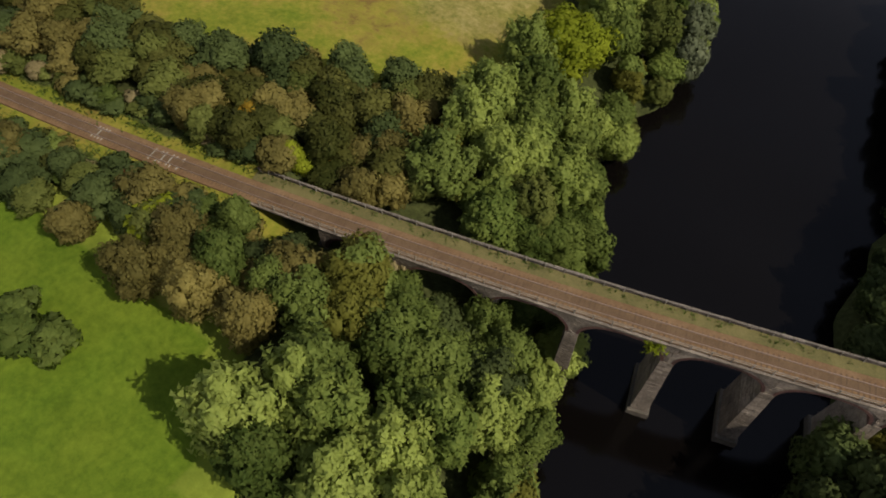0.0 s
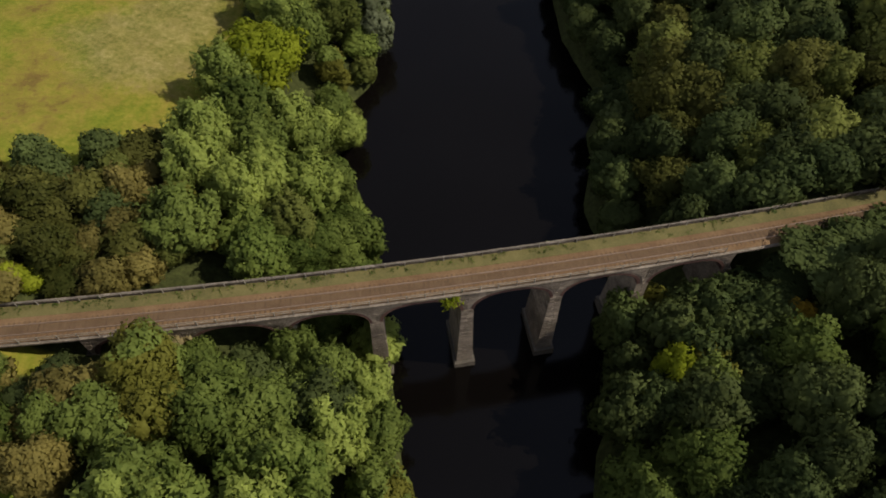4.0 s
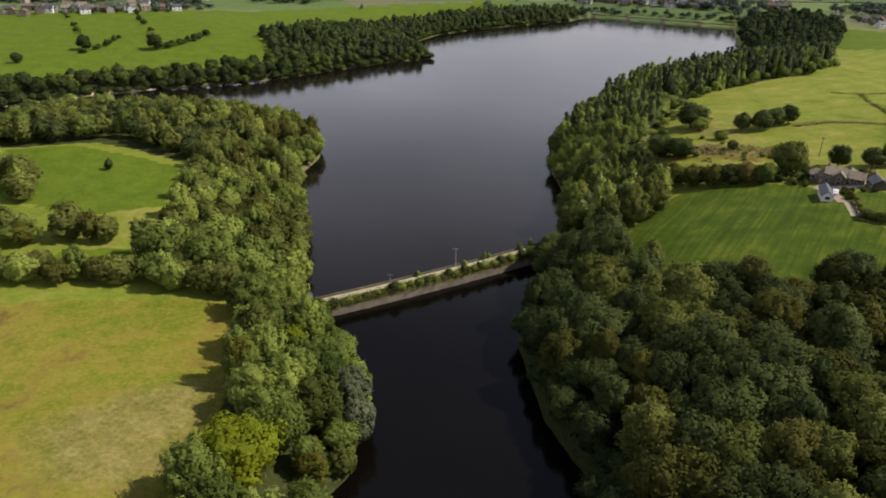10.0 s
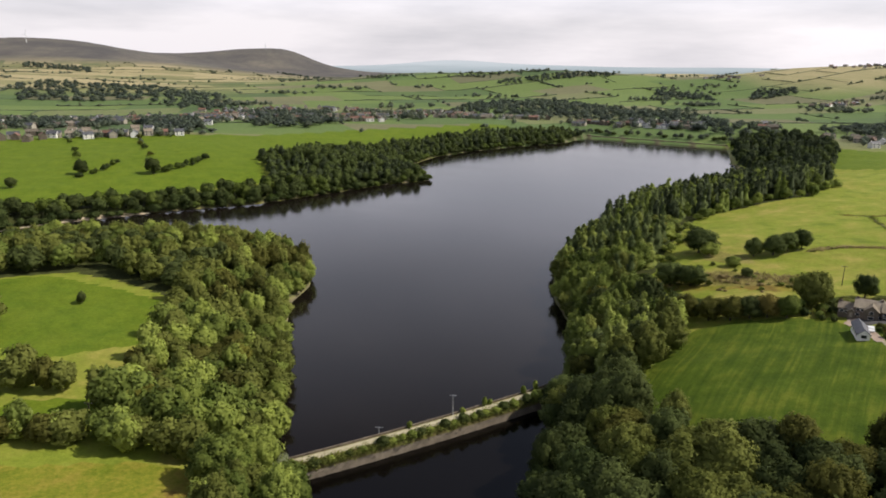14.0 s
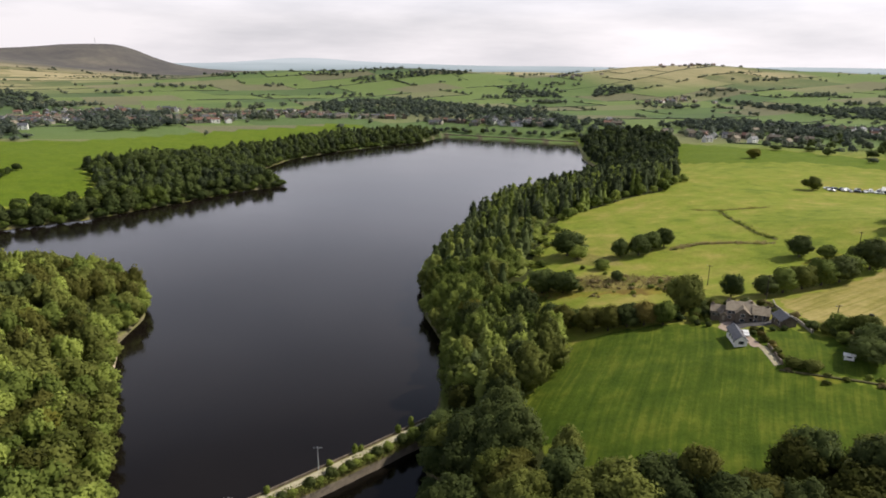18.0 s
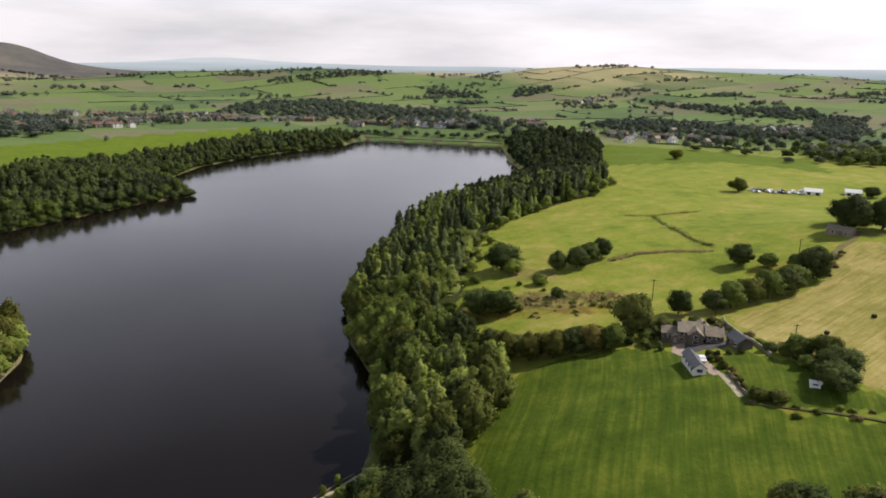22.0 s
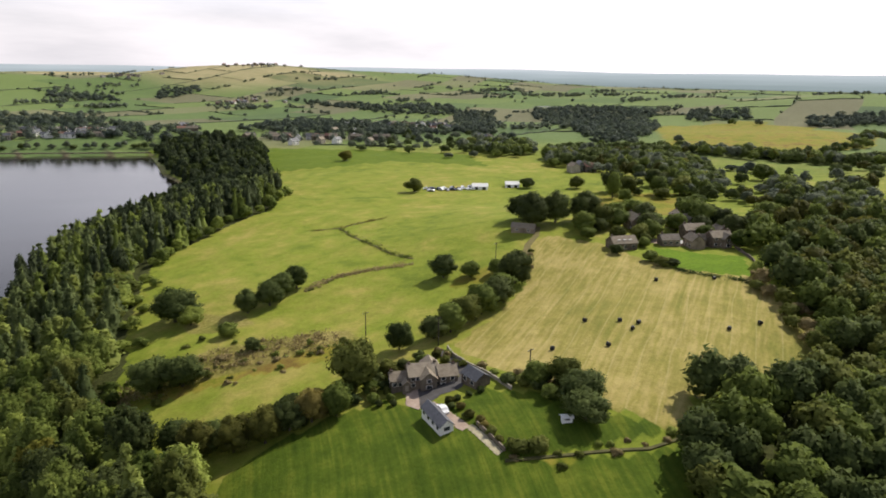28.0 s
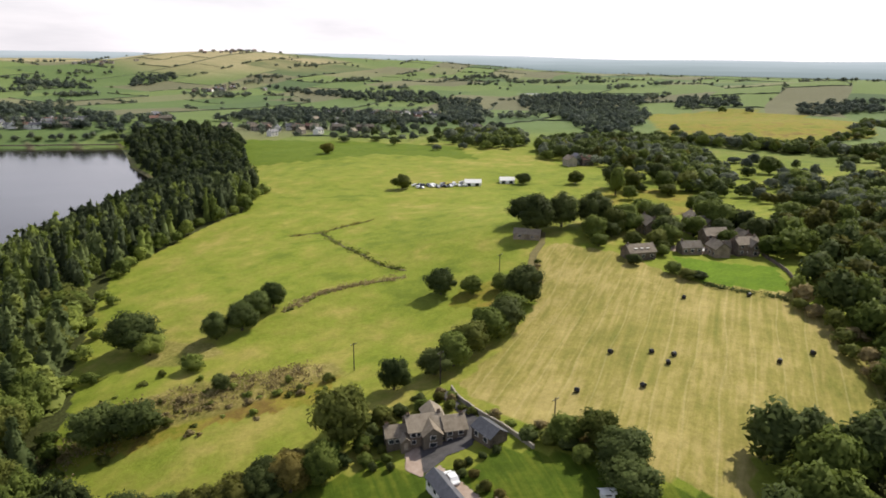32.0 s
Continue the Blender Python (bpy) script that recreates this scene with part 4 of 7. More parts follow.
fringe([(-3.5, -40), (-4, 0), (-9, 16), (-12, 25)], 5.5, (10, 14), (7, 9.5), 22, [LEAF_PALE, LEAF_PALE, LEAF], "willows at the west water's edge", 1.2, "WILLOW")
fringe([(-8, 31), (-13, 46), (-17, 60), (-23, 69), (-27, 77), (-24, 84), (-28, 92), (-23, 101), (-23, 130), (-33, 143)], 3.6, (3, 5.5), (4.5, 6.5), 43, [LEAF_PALE, LEAF, LEAF_OLIVE], "bushes at the west water's edge", -0.2, "BUSH")
for bx, by, bw in ((-15, 23, 9), (-19, 18, 10), (-25, 20, 10), (-31, 17, 10), (-38, 16.5, 9), (-44, 15, 8), (-20, 25.5, 7), (-33, 22, 7)):
    tree(bx, by, 18.6 - ground_z(bx, by), bw, LEAF_DARK if bw > 9 and bx < -24 else LEAF, "broadleaf tree reaching up beside the viaduct arches", shapes="HIGH", group="trees on the west bank below the viaduct")
rng_b = random.Random(41)
for side in (-1, 1):
    for k in range(46):
        rx = -62 - 1.95 * k + rng_b.uniform(-1, 1) + (6 if side < 0 else 0)
        ry = float(np.interp(rx, RAIL[:, 0], RAIL[:, 1])) + side * rng_b.uniform(5.4, 9.5)
        m = rng_b.choice((LEAF, LEAF_BLUE, LEAF_RUST, LEAF, LEAF_OLIVE, LEAF_BLUE, LEAF_MOSS, LEAF_DRY))
        tree(rx, ry, rng_b.uniform(1.8, 4.4), rng_b.uniform(3.6, 6.2), m, "mixed scrub bush on the railway bank", shapes="BUSH", group="bushes along the railway")
# bushes that hide the foot of the banks
for bx, by, bt, bw, dark in ((-16, 37, 6, 7, 0), (-21, 39, 7, 7.5, 0), (-26, 36, 7, 7, 0), (-22, 47, 9, 8, 0), (-25, 44, 10, 8, 0), (-20, 51, 8, 8, 0), (-17, 47, 7, 7, 0), (-13.5, 41, 5, 6, 0), (-18, 33.5, 5, 6, 0), (32, 84, 6, 7, 1), (33.5, 90, 7, 7.5, 1), (35, 96, 7, 7.5, 1), (32.5, 101, 6, 7, 1), (36, 87, 8, 8, 1)):
    tree(bx, by, bt, bw, LEAF_BLUE if dark else LEAF, "dense green bush on the steep bank above the pool", shapes="HIGH", group="bushes on the pool banks")
for bx, by, bt, bw, m in ((35, 29, 19, 7, LEAF_LIME), (52, 37, 20, 6, LEAF_GOLD), (48, 35.5, 18, 6, LEAF_LIME)):
    tree(bx, by, bt - ground_z(bx, by), bw, m, "yellow-green young tree among the dark bankside trees", shapes="HIGH", group="trees on the east bank below the viaduct")
# single trees that stand out
tree(-40, 87, 15.5, 16, LEAF_LIME, LABELS["lime_green_leaves"], shapes="HIGH", pick=2)
tree(-24, 117, 13, 10, LEAF_SILVER, LABELS["silver_leaves"], pick=1)
tree(-22, 111, 11, 9, LEAF_SILVER, LABELS["silver_leaves"], pick=3)
tree(-23, 81, 9, 8.5, LEAF_PALE, "yellow-green willow jutting out over the dark water", pick=0)
tree(-40, 126, 12, 9, LEAF_LIME, "fresh green young tree beside the meadow", pick=5)
tree(-44.5, 157, 8, 8, LEAF_SILVER, "silvery pale willow where the causeway meets the bank", shapes="HIGH", pick=3)
tree(-47, 153, 5.5, 5, LEAF_GOLD, "small yellow-orange rowan at the meadow corner", shapes="BUSH")
tree(-67, 8, 7, 8, LEAF_LIME, "round yellow-green bush beside the railway", shapes="BUSH")
tree(-58, 30, 4.2, 4.4, LEAF_LIME, "bright green bush beside the viaduct end", shapes="BUSH")
tree(-71, 32, 6.5, 6, LEAF_GOLD, "yellow-gold autumn bush above the railway bank", shapes="BUSH")
tree(-60, 29.5, 5, 4.5, LEAF_LIME, "fresh bright green bush beside the railway wall", shapes="BUSH")
tree(-55.5, 32, 4, 4, LEAF_GOLD, "small yellow shrub at the viaduct end", shapes="BUSH")
tree(-76.5, 11, 4.5, 3, LEAF_RED, "small dark red shrub on the railway bank", shapes="BUSH")
tree(-36.5, 24.5, 19.5 - ground_z(-36.5, 24.5), 5.5, LEAF_DRY, "pale dry half-bare tree close beside the viaduct arch", name="dry_tree", shapes="WILLOW", pick=1)
for bx, by, bt, bw in ((-64, -13, 5.5, 7), (-69, -15, 5.5, 8), (-72, -13, 5, 7)):
    tree(bx, by, bt, bw, LEAF, "low green hawthorn bush alone in the lush field", shapes="BUSH", group="hawthorns in the lower field")
# east bank
grove([(33, 58), (32, 72), (33, 84), (36, 100), (31, 112), (26, 124), (21, 156), (29, 190), (34, 212), (50, 196), (55, 164), (60, 149), (90, 147), (108, 145), (122, 132), (124, 110), (124, 88), (95, 68), (72, 61), (48, 58)], 7.9, (8.5, 14.5), (8.5, 14), 6,
      [LEAF_DARK, LEAF_MOSS, LEAF_DARK, LEAF_BLUE, LEAF_DARK, LEAF_OLIVE, LEAF_MOSS, LEAF_OLIVE, LEAF_DARK, LEAF_BLUE], "trees on the east bank above the viaduct", "HIGH")
grove([(34, 38), (31, 20), (28, 0), (30, -30), (60, -30), (100, 40), (104, 58), (75, 48), (52, 42)], 8.6, (10, 16), (8.5, 12), 7, [LEAF_DARK, LEAF_BLUE, LEAF_DARK, LEAF], "trees on the east bank below the viaduct", "HIGH")
for bx, by, bw in ((30, 38.5, 10), (30.5, 31, 9), (29, 24, 9), (35, 36, 9), (40, 39, 10), (46, 41, 10), (38, 31, 10), (52, 43, 9), (39, 55, 9), (46, 57, 9), (56, 44.5, 11), (62, 46.5, 11), (68, 48.5, 12), (75, 51, 11), (60, 39, 11), (48, 36, 11)):
    tree(bx, by, (24 if bx > 54 else 19.5 if bx > 34 else 17) - max(1.0, ground_z(bx, by)), bw, LEAF_BLUE if bw > 9 else LEAF_DARK, "tall broadleaf tree close beside the viaduct's east end", group="trees on the east bank below the viaduct")
fringe([(31, 58), (29, 70), (31, 83), (30, 90), (34, 100), (30, 108), (25, 121), (19, 155), (25, 175), (28, 190), (29, 206)], 5.6, (6, 10), (7.5, 10), 23, [LEAF_BLUE, LEAF_DARK, LEAF_DARK], "trees at the east water's edge", 0.4)
fringe([(27, -30), (27, 0), (30, 20), (34, 33), (35, 44)], 6, (7, 12), (7.5, 10), 24, [LEAF, LEAF_DARK, LEAF_DARK], "trees at the east water's edge", 0.4)
joined_wood("east_wood", scatter([(118, 104), (150, 104), (215, 134), (300, 150), (300, 168), (256, 178), (219, 153), (205, 147), (185, 155), (166, 165), (152, 160), (136, 152), (124, 142), (116, 132)], 8.8, (8, 13), (10, 13), 8), BROAD_MID, [LEAF, LEAF_OLIVE, LEAF_BLUE], "broadleaf wood climbing the east side")
joined_wood("lane_wood", scatter([(232, 160), (262, 186), (296, 206), (325, 222), (361, 205), (378, 183), (458, 190), (540, 200), (560, 120), (400, 100), (300, 120), (250, 140)], 10.5, (9, 14), (10.5, 14), 16), BROAD_LOW, [LEAF_BLUE, LEAF, LEAF_MOSS], "dark wood filling the side valley")
for bx, by in ((50, 58), (54, 60.5), (60, 61), (65, 64), (69, 63.5), (76, 66.5), (82, 70), (90, 72), (98, 76)):
    tree(bx, by, 9 + bx % 3, 9.5, LEAF_DARK if bx % 2 else LEAF_BLUE, "dark broadleaf tree close behind the railway wall", group="trees on the east bank above the viaduct")
# peninsula
grove([(-55, 182), (-60, 200), (-64, 219), (-71, 242), (-78, 265), (-83, 290), (-80, 318), (-92, 316), (-94, 290), (-88, 250), (-84, 215), (-74, 186)], 7.6, (8, 14), (7.5, 11), 9, [LEAF_PALE, LEAF_OLIVE, LEAF_OLIVE, LEAF, LEAF_MOSS], "trees on the peninsula", "MID")
grove([(-45, 160), (-50, 176), (-56, 186), (-76, 190), (-96, 190), (-100, 176), (-84, 165), (-62, 157)], 7.6, (9, 13), (8.5, 11.5), 40, [LEAF_PALE, LEAF_OLIVE, LEAF], "trees on the peninsula", "MID")
joined_wood("peninsula_wood", np.vstack([scatter([(-74, 184), (-84, 215), (-88, 250), (-94, 290), (-92, 318), (-80, 320), (-86, 346), (-98, 360), (-118, 370), (-172, 384), (-245, 380), (-245, 352), (-150, 336), (-116, 318), (-113, 290), (-116, 262), (-106, 222), (-99, 196), (-92, 182)], 8.0, (9, 14), (8, 11.5), 10),
                                         along([(-60, 158), (-90, 159), (-140, 155), (-200, 148)], 3.4, (7, 10.5), (8, 11), 11, 1.8), along([(-112, 186), (-130, 182), (-160, 186), (-200, 205)], 4.5, (7, 12), (8, 12), 17, 2.5), along([(-158, 212), (-185, 240), (-230, 262)], 9, (9, 13), (9, 13), 18, 3)]),
            BROAD_MID, [LEAF_OLIVE, LEAF_OLIVE, LEAF_MOSS, LEAF, LEAF_PALE], "mixed green trees covering the peninsula")
joined_wood("peninsula_copse", scatter([(-245, 286), (-207, 284), (-177, 297), (-156, 291), (-122, 276), (-115, 290), (-116, 318), (-150, 336), (-245, 352)], 8.6, (9, 13), (10, 13), 42), BROAD_LOW, [LEAF, LEAF_OLIVE, LEAF_DARK, LEAF_OLIVE], "mixed trees on the peninsula behind the field")
fringe([(-53, 181), (-58, 200), (-62, 219), (-69, 242), (-76, 265), (-81, 292)], 6, (6, 9), (7, 9), 25, [LEAF_PALE, LEAF_OLIVE], "willows at the peninsula shore", 0.3, "MID")
fringe([(-81, 292), (-78, 318), (-84, 344), (-97, 358)], 7, (6, 9), (7, 9), 26, [LEAF_PALE, LEAF_OLIVE], "willows at the peninsula shore", 0.3, "MID")
# east shore, beyond the causeway
grove([(34, 214), (44, 250), (47, 275), (63, 272), (73, 256), (76, 240), (72, 224), (57, 204), (48, 200)], 8.2, (11, 16), (9, 12), 12, [LEAF, LEAF_PALE, LEAF_OLIVE, LEAF_DARK], "trees along the east shore", "WILLOW")
for x, y, t, w in scatter([(34, 205), (36, 220), (45, 262), (60, 268), (72, 250), (70, 226), (54, 203)], 9.5, (13, 18), (7.5, 10), 39):
    m = LARCH if (x * 5.1 + y * 2.3) % 1.0 < 0.6 else NEEDLE
    tree(x, y, t, w, m, LABELS[m.name], shapes="CONIFER", group="conifers along the east shore")
for x, y, t, w in scatter([(47, 276), (44, 304), (47, 340), (66, 395), (112, 395), (116, 382), (103, 357), (90, 332), (84, 315), (75, 300), (68, 285), (62, 270)], 6.8, (11, 17), (7, 9.4), 13):
    pale, field_side = (x * 7.3 + y * 3.1) % 1.0, x - np.interp(y, [270, 304, 340, 395], [66, 80, 94, 114]) > -9
    if y < 322 and pale < 0.72:
        m = (LEAF_PALE, LEAF, LEAF_OLIVE, LEAF_PALE, LEAF)[int(x * 3 + y) % 5]
        tree(x, y, t * 0.88, w * 1.3, m, LABELS[m.name], shapes="WILLOW", group="trees along the east shore")
        continue
    if field_side and pale < 0.7:
        m = (LEAF_PALE, LEAF, LEAF_OLIVE)[int(x + y) % 3]
        tree(x, y, t * 0.55, w * 1.35, m, LABELS[m.name], shapes="MID", group="trees along the east shore")
    elif pale < (0.85 if y < 330 else 0.3):
        tree(x, y, t, w * 1.2, LARCH, LABELS["larch_needles"], shapes="CONIFER", group="conifers along the east shore")
    else:
        tree(x, y, t, w, NEEDLE, LABELS["conifer_needles"], shapes="CONIFER", group="conifers along the east shore")
fringe([(42, 247), (45, 275), (42, 304), (45, 340), (62, 395)], 6.5, (6, 10), (7, 9), 27, [LEAF_OLIVE, LEAF_PALE], "trees at the east water's edge", 0.6, "MID")
shore_spots = scatter([(66, 397), (98, 472), (136, 534), (246, 632), (274, 692), (288, 770), (308, 832), (333, 905), (365, 945), (425, 915), (400, 795), (372, 722), (315, 615), (266, 525), (250, 492), (242, 480), (213, 451), (176, 433), (150, 416), (130, 405), (114, 397)], 7.0, (11, 18), (6, 8.5), 14, 0.8)
joined_wood("far_shore_conifers", shore_spots[shore_spots[:, 1] <= 505], CONIFER_MID + BROAD_LOW[:1], [NEEDLE, NEEDLE_DARK, NEEDLE_DARK, LEAF], "green conifer wood along the far east shore")
shore_spots[:, 2] *= np.where(shore_spots[:, 1] > 505, 0.82, 1.0)
joined_wood("dark_conifers", shore_spots[shore_spots[:, 1] > 505][::2] * (1, 1, 1, 1.3), CONIFER_MID[:2] + BROAD_LOW[:2], [NEEDLE_DARK, NEEDLE_DARK, LEAF_BLUE], "very dark conifer plantation at the lake's far end")
joined_wood("shore_scrub", np.vstack([along([(124, 396), (134, 404), (154, 415), (180, 432), (216, 450), (246, 480), (256, 494)], 7, (4, 8), (6, 9), 28, 3), along([(70, 276), (80, 300), (92, 322), (100, 340), (112, 362), (122, 382)], 7, (3, 5), (5, 7), 29, 3)]), BROAD_LOW, [LEAF_PALE, LEAF], "low pale scrub along the wood's edge")
joined_wood("far_shore_fringe", along([(-430, 350), (-305, 413), (-272, 446), (-229, 477), (-161, 516), (-114, 566), (-75, 610), (-39, 632), (-63, 680), (-71, 722), (-46, 800), (-7, 850), (38, 896), (125, 962)], 6, (4, 8), (8, 12), 37, 1.2), BROAD_LOW, [LEAF, LEAF_BLUE, LEAF_DARK], "trees and bushes lining the far shore")
joined_wood("headland_wood", scatter([(-76, 612), (-42, 632), (-66, 680), (-74, 722), (-48, 800), (-10, 850), (35, 898), (122, 965), (160, 1030), (120, 1035), (-20, 930), (-100, 800), (-160, 720), (-200, 640), (-165, 560), (-116, 568)], 8.6, (8, 13), (8, 11), 15), CONIFER_MID[:2] + BROAD_LOW[:3], [NEEDLE_DARK, LEAF_BLUE, LEAF_BLUE], "dark plantation on the far headland")
joined_wood("far_shore_trees", scatter([(-120, 566), (-160, 518), (-230, 480), (-273, 449), (-306, 416), (-430, 354), (-430, 380), (-310, 440), (-230, 505), (-180, 540), (-140, 580)], 9, (9, 13), (10, 13), 16), BROAD_LOW, [LEAF, LEAF_DARK, LEAF_BLUE], "trees along the far shore")

# ---- trees in the eastern fields: x, y, height, width ----
OAKS = [(110, 327, 12, 15), (129, 311, 8.5, 9), (137, 310, 9, 10), (145, 314, 9, 9), (152, 316, 9, 8), (86, 288, 10, 12), (93, 283, 9, 11), (141, 244, 8.5, 7.5), (192, 278, 9, 10), (201, 251, 12, 12),
        (253, 285, 15, 15), (267, 283, 14, 14), (262, 297, 12, 14), (279, 275, 14, 16), (298, 256, 11, 12), (145, 184, 6.8, 10.5), (139, 179, 6.2, 11)]
for ox, oy, ot, ow in OAKS:
    tree(ox, oy, ot, ow, LEAF_BLUE if oy < 330 and ox < 200 else LEAF_DARK, "dark round-crowned oak standing in the sunlit pasture", name="oak_tree", shapes="HIGH", group="oaks in the pasture")
HEDGE_TREES = [(152, 241, 7, 8), (158, 240, 9, 9.5), (166, 241, 9, 10), (174, 242, 10, 11), (182, 243, 10, 11), (188, 246, 9, 10), (119, 236, 14, 12), (123, 240, 10, 9), (198, 270, 6, 7.5), (204, 262, 6, 7.5), (144, 196, 6, 7), (148, 191, 7, 8),
               (284, 262, 9, 10), (305, 262, 10, 12), (311, 428, 9, 11), (379, 595, 9, 12), (247.5, 220, 3.5, 6), (250, 226, 4, 6), (249, 216.5, 3, 5), (277, 266, 10, 11), (291, 249, 9, 10), (322, 244, 14, 15), (321, 232, 11, 12), (311, 222, 10, 11), (292, 210, 8, 9), (330, 243, 11, 12), (293, 269, 10, 11), (305, 265, 11, 12), (264, 266, 9, 10),
               (401, 326, 12, 13), (417, 313, 12, 13), (427, 304, 12, 13), (465, 253, 12, 13), (530, 292, 12, 14), (443, 330, 12, 13), (268, 251, 6, 7), (274, 245, 7, 8), (303, 243, 9, 10), (307, 234, 9, 10), (297, 227, 7, 8), (266, 238, 4, 5), (271, 240, 4.5, 5.5), (281, 243, 8, 9), (300, 214, 6, 7), (249, 240, 4, 5), (384, 326, 17, 9), (378, 314, 8, 8), (406, 305, 7, 10), (386, 274, 8, 12), (331, 281, 9, 11), (363, 269, 9, 11), (397, 362, 8, 9), (373, 384, 7, 9), (347, 221, 12, 13), (318, 219, 9, 10), (257, 259, 5, 7), (271, 262, 6, 7), (318, 238, 13, 13), (286, 247, 10, 11)]
for ox, oy, ot, ow in HEDGE_TREES:
    tree(ox, oy, ot, ow, (LEAF, LEAF_DARK, LEAF, LEAF_OLIVE)[int(ox + oy) % 4], "mid-green hedgerow tree with uneven crown", group="hedgerow trees round the farm", shapes="BROAD")
BUSHES = [(112, 319, 6, 8), (116, 300, 5, 6.5), (116, 284, 4.5, 5.5), (111, 232, 6, 7.5), (106, 235, 6, 7.5), (101, 237, 6.5, 8), (95, 238, 6.5, 8), (89, 240, 6.5, 8), (84, 246, 6, 8), (78, 252, 8, 9), (108, 229, 7, 7), (103, 232, 7.5, 8), (98, 234, 7, 7.5), (92, 235, 8, 8), (86, 239, 8, 8.5), (80, 245, 8.5, 9), (120, 231, 3.5, 4.5), (126, 238, 4, 5),
          (121, 183, 3, 5), (124, 180, 3, 5), (114, 230, 3, 4), (117, 226, 2.6, 3.5), (130, 236, 4, 5), (125.9, 208.1, 2, 2.6), (125.4, 203.9, 1.8, 2.4), (123.6, 199.4, 2.2, 2.6), (123.6, 196, 1.8, 2.4), (121.9, 191.2, 2, 2.6), (138, 231, 3.2, 4), (134, 234, 3, 4.2), (142, 226, 2.4, 3),
          (141, 203, 3, 4.4), (142.5, 199, 3.4, 4.8), (143, 195, 3.6, 5), (141, 190, 3.6, 5), (123, 200, 1.6, 2.2), (124.4, 206, 1.6, 2.2), (122.8, 194, 1.6, 2.2), (120.8, 188, 1.6, 2.2), (128.5, 232, 3.4, 4.4), (123, 229, 2.6, 3.4), (121.5, 226, 2.4, 2), (120, 223, 2.0, 2.2), (118.6, 220, 1.8, 2), (122, 232, 3.2, 3), (119, 228, 2.8, 2.4), (116.5, 223, 2, 2.2), (125, 233, 3, 3.2), (140, 234, 3, 3.4), (143.5, 231, 2.4, 3), (134, 205.5, 1.6, 2.2), (131, 206.5, 1.4, 2), (128, 207.5, 1.5, 2)]
for ox, oy, ot, ow in BUSHES:
    m = LEAF_PALE if oy > 290 else (LEAF_BLUE, LEAF_RUST, LEAF_DARK, LEAF, LEAF_OLIVE, LEAF_MOSS)[int(ox * 7 + oy * 3) % 6]
    if ot >= 6:
        tree(ox, oy, ot * 1.1, ow, m, "overgrown hedgerow thorn between the two fields", name="hawthorn_tree", shapes="HIGH", group="hedgerow trees round the farm")
    else:
        tree(ox, oy, ot, ow, m, "rounded thorn bush at the field edge" if oy > 290 else "dense green garden or hedge bush by the farm", shapes="BUSH", group="bushes round the farm")
joined_wood("rough_scrub", np.vstack([along([(80, 298), (98, 307), (112, 304), (119, 290), (121, 270), (132, 262)], 4.5, (0.5, 1.8), (1.6, 3.6), 71, 3.0), along([(80, 296), (101, 282), (118, 268)], 4, (0.4, 1.2), (1.4, 3.2), 72, 3.0), along([(182, 309), (200, 306), (206, 328), (213, 360), (206, 384)], 0.7, (0.15, 0.45), (0.9, 1.9), 73, 0.6), along([(80, 284), (98, 282), (116, 276), (130, 264), (138, 260)], 6, (0.8, 2.6), (2, 4.5), 30, 3.5), along([(118, 183), (127, 174), (140, 165), (152, 160)], 3, (0.5, 1.6), (1.6, 3.6), 38, 1.5), along([(152, 309), (168, 312), (182, 309)], 2, (0.4, 0.9), (1.5, 2.6), 31, 0.6),
                                      along([(146, 234), (143, 222), (145, 205), (149, 186)], 3, (1.2, 2.4), (2.5, 3.5), 32, 0.6), along([(232, 268), (206, 250)], 4, (1.2, 2), (2.5, 3.5), 33, 0.6), along([(256, 189), (240, 176), (222, 160), (207, 150)], 4.5, (4, 7), (5.5, 8), 35, 1.2), scatter([(70, 290), (92, 303), (112, 294), (132, 270), (138, 262), (127, 252), (112, 264), (92, 274)], 9, (0.6, 1.6), (1.5, 3.4), 36)]),
            BROAD_LOW, [LEAF_PALE, LEAF_DRY, LEAF_OLIVE, LEAF_DRY], "low brown-green scrub and rushes along the ditch", "scrub")


# ---- the valley beyond: hedges, copses and village trees ----
FIELD_W, FIELD_H, FIELD_TURN = 215.0, 122.0, 0.4


def field_edges():
    """The borders between the far fields, as polylines: a brick pattern of plots, bent by the lie of the land."""
    c, s = math.cos(FIELD_TURN), math.sin(FIELD_TURN)
    rng = np.random.default_rng(99)
    out = []
    for j in range(-5, 35):
        for i in range(-16, 20):
            shift = 0.5 if j % 2 == 0 else 0.0
            for a, b in (((i - shift, j), (i + 1 - shift, j)), ((i - shift, j), (i - shift, j + 1))):
                f = np.linspace(0, 1, 15)
                u, v = (a[0] + (b[0] - a[0]) * f) * FIELD_W, (a[1] + (b[1] - a[1]) * f) * FIELD_H
                wx, wy = u * c - v * s, u * s + v * c
                x, y = wx.copy(), wy.copy()
                for _ in range(14):
                    x, y = wx - 38 * np.sin(y / 165 + 0.7), wy - 34 * np.sin(x / 140 + 1.9)
                r, way = np.hypot(x - 60, y - 150), np.arctan2(x - 60, y - 150)
                if rng.random() < 0.62 and r.min() > 430 and r.max() < 3400 and way.min() > -0.85 and way.max() < 1.5:
                    out.append(np.stack([x, y], -1))
    return out


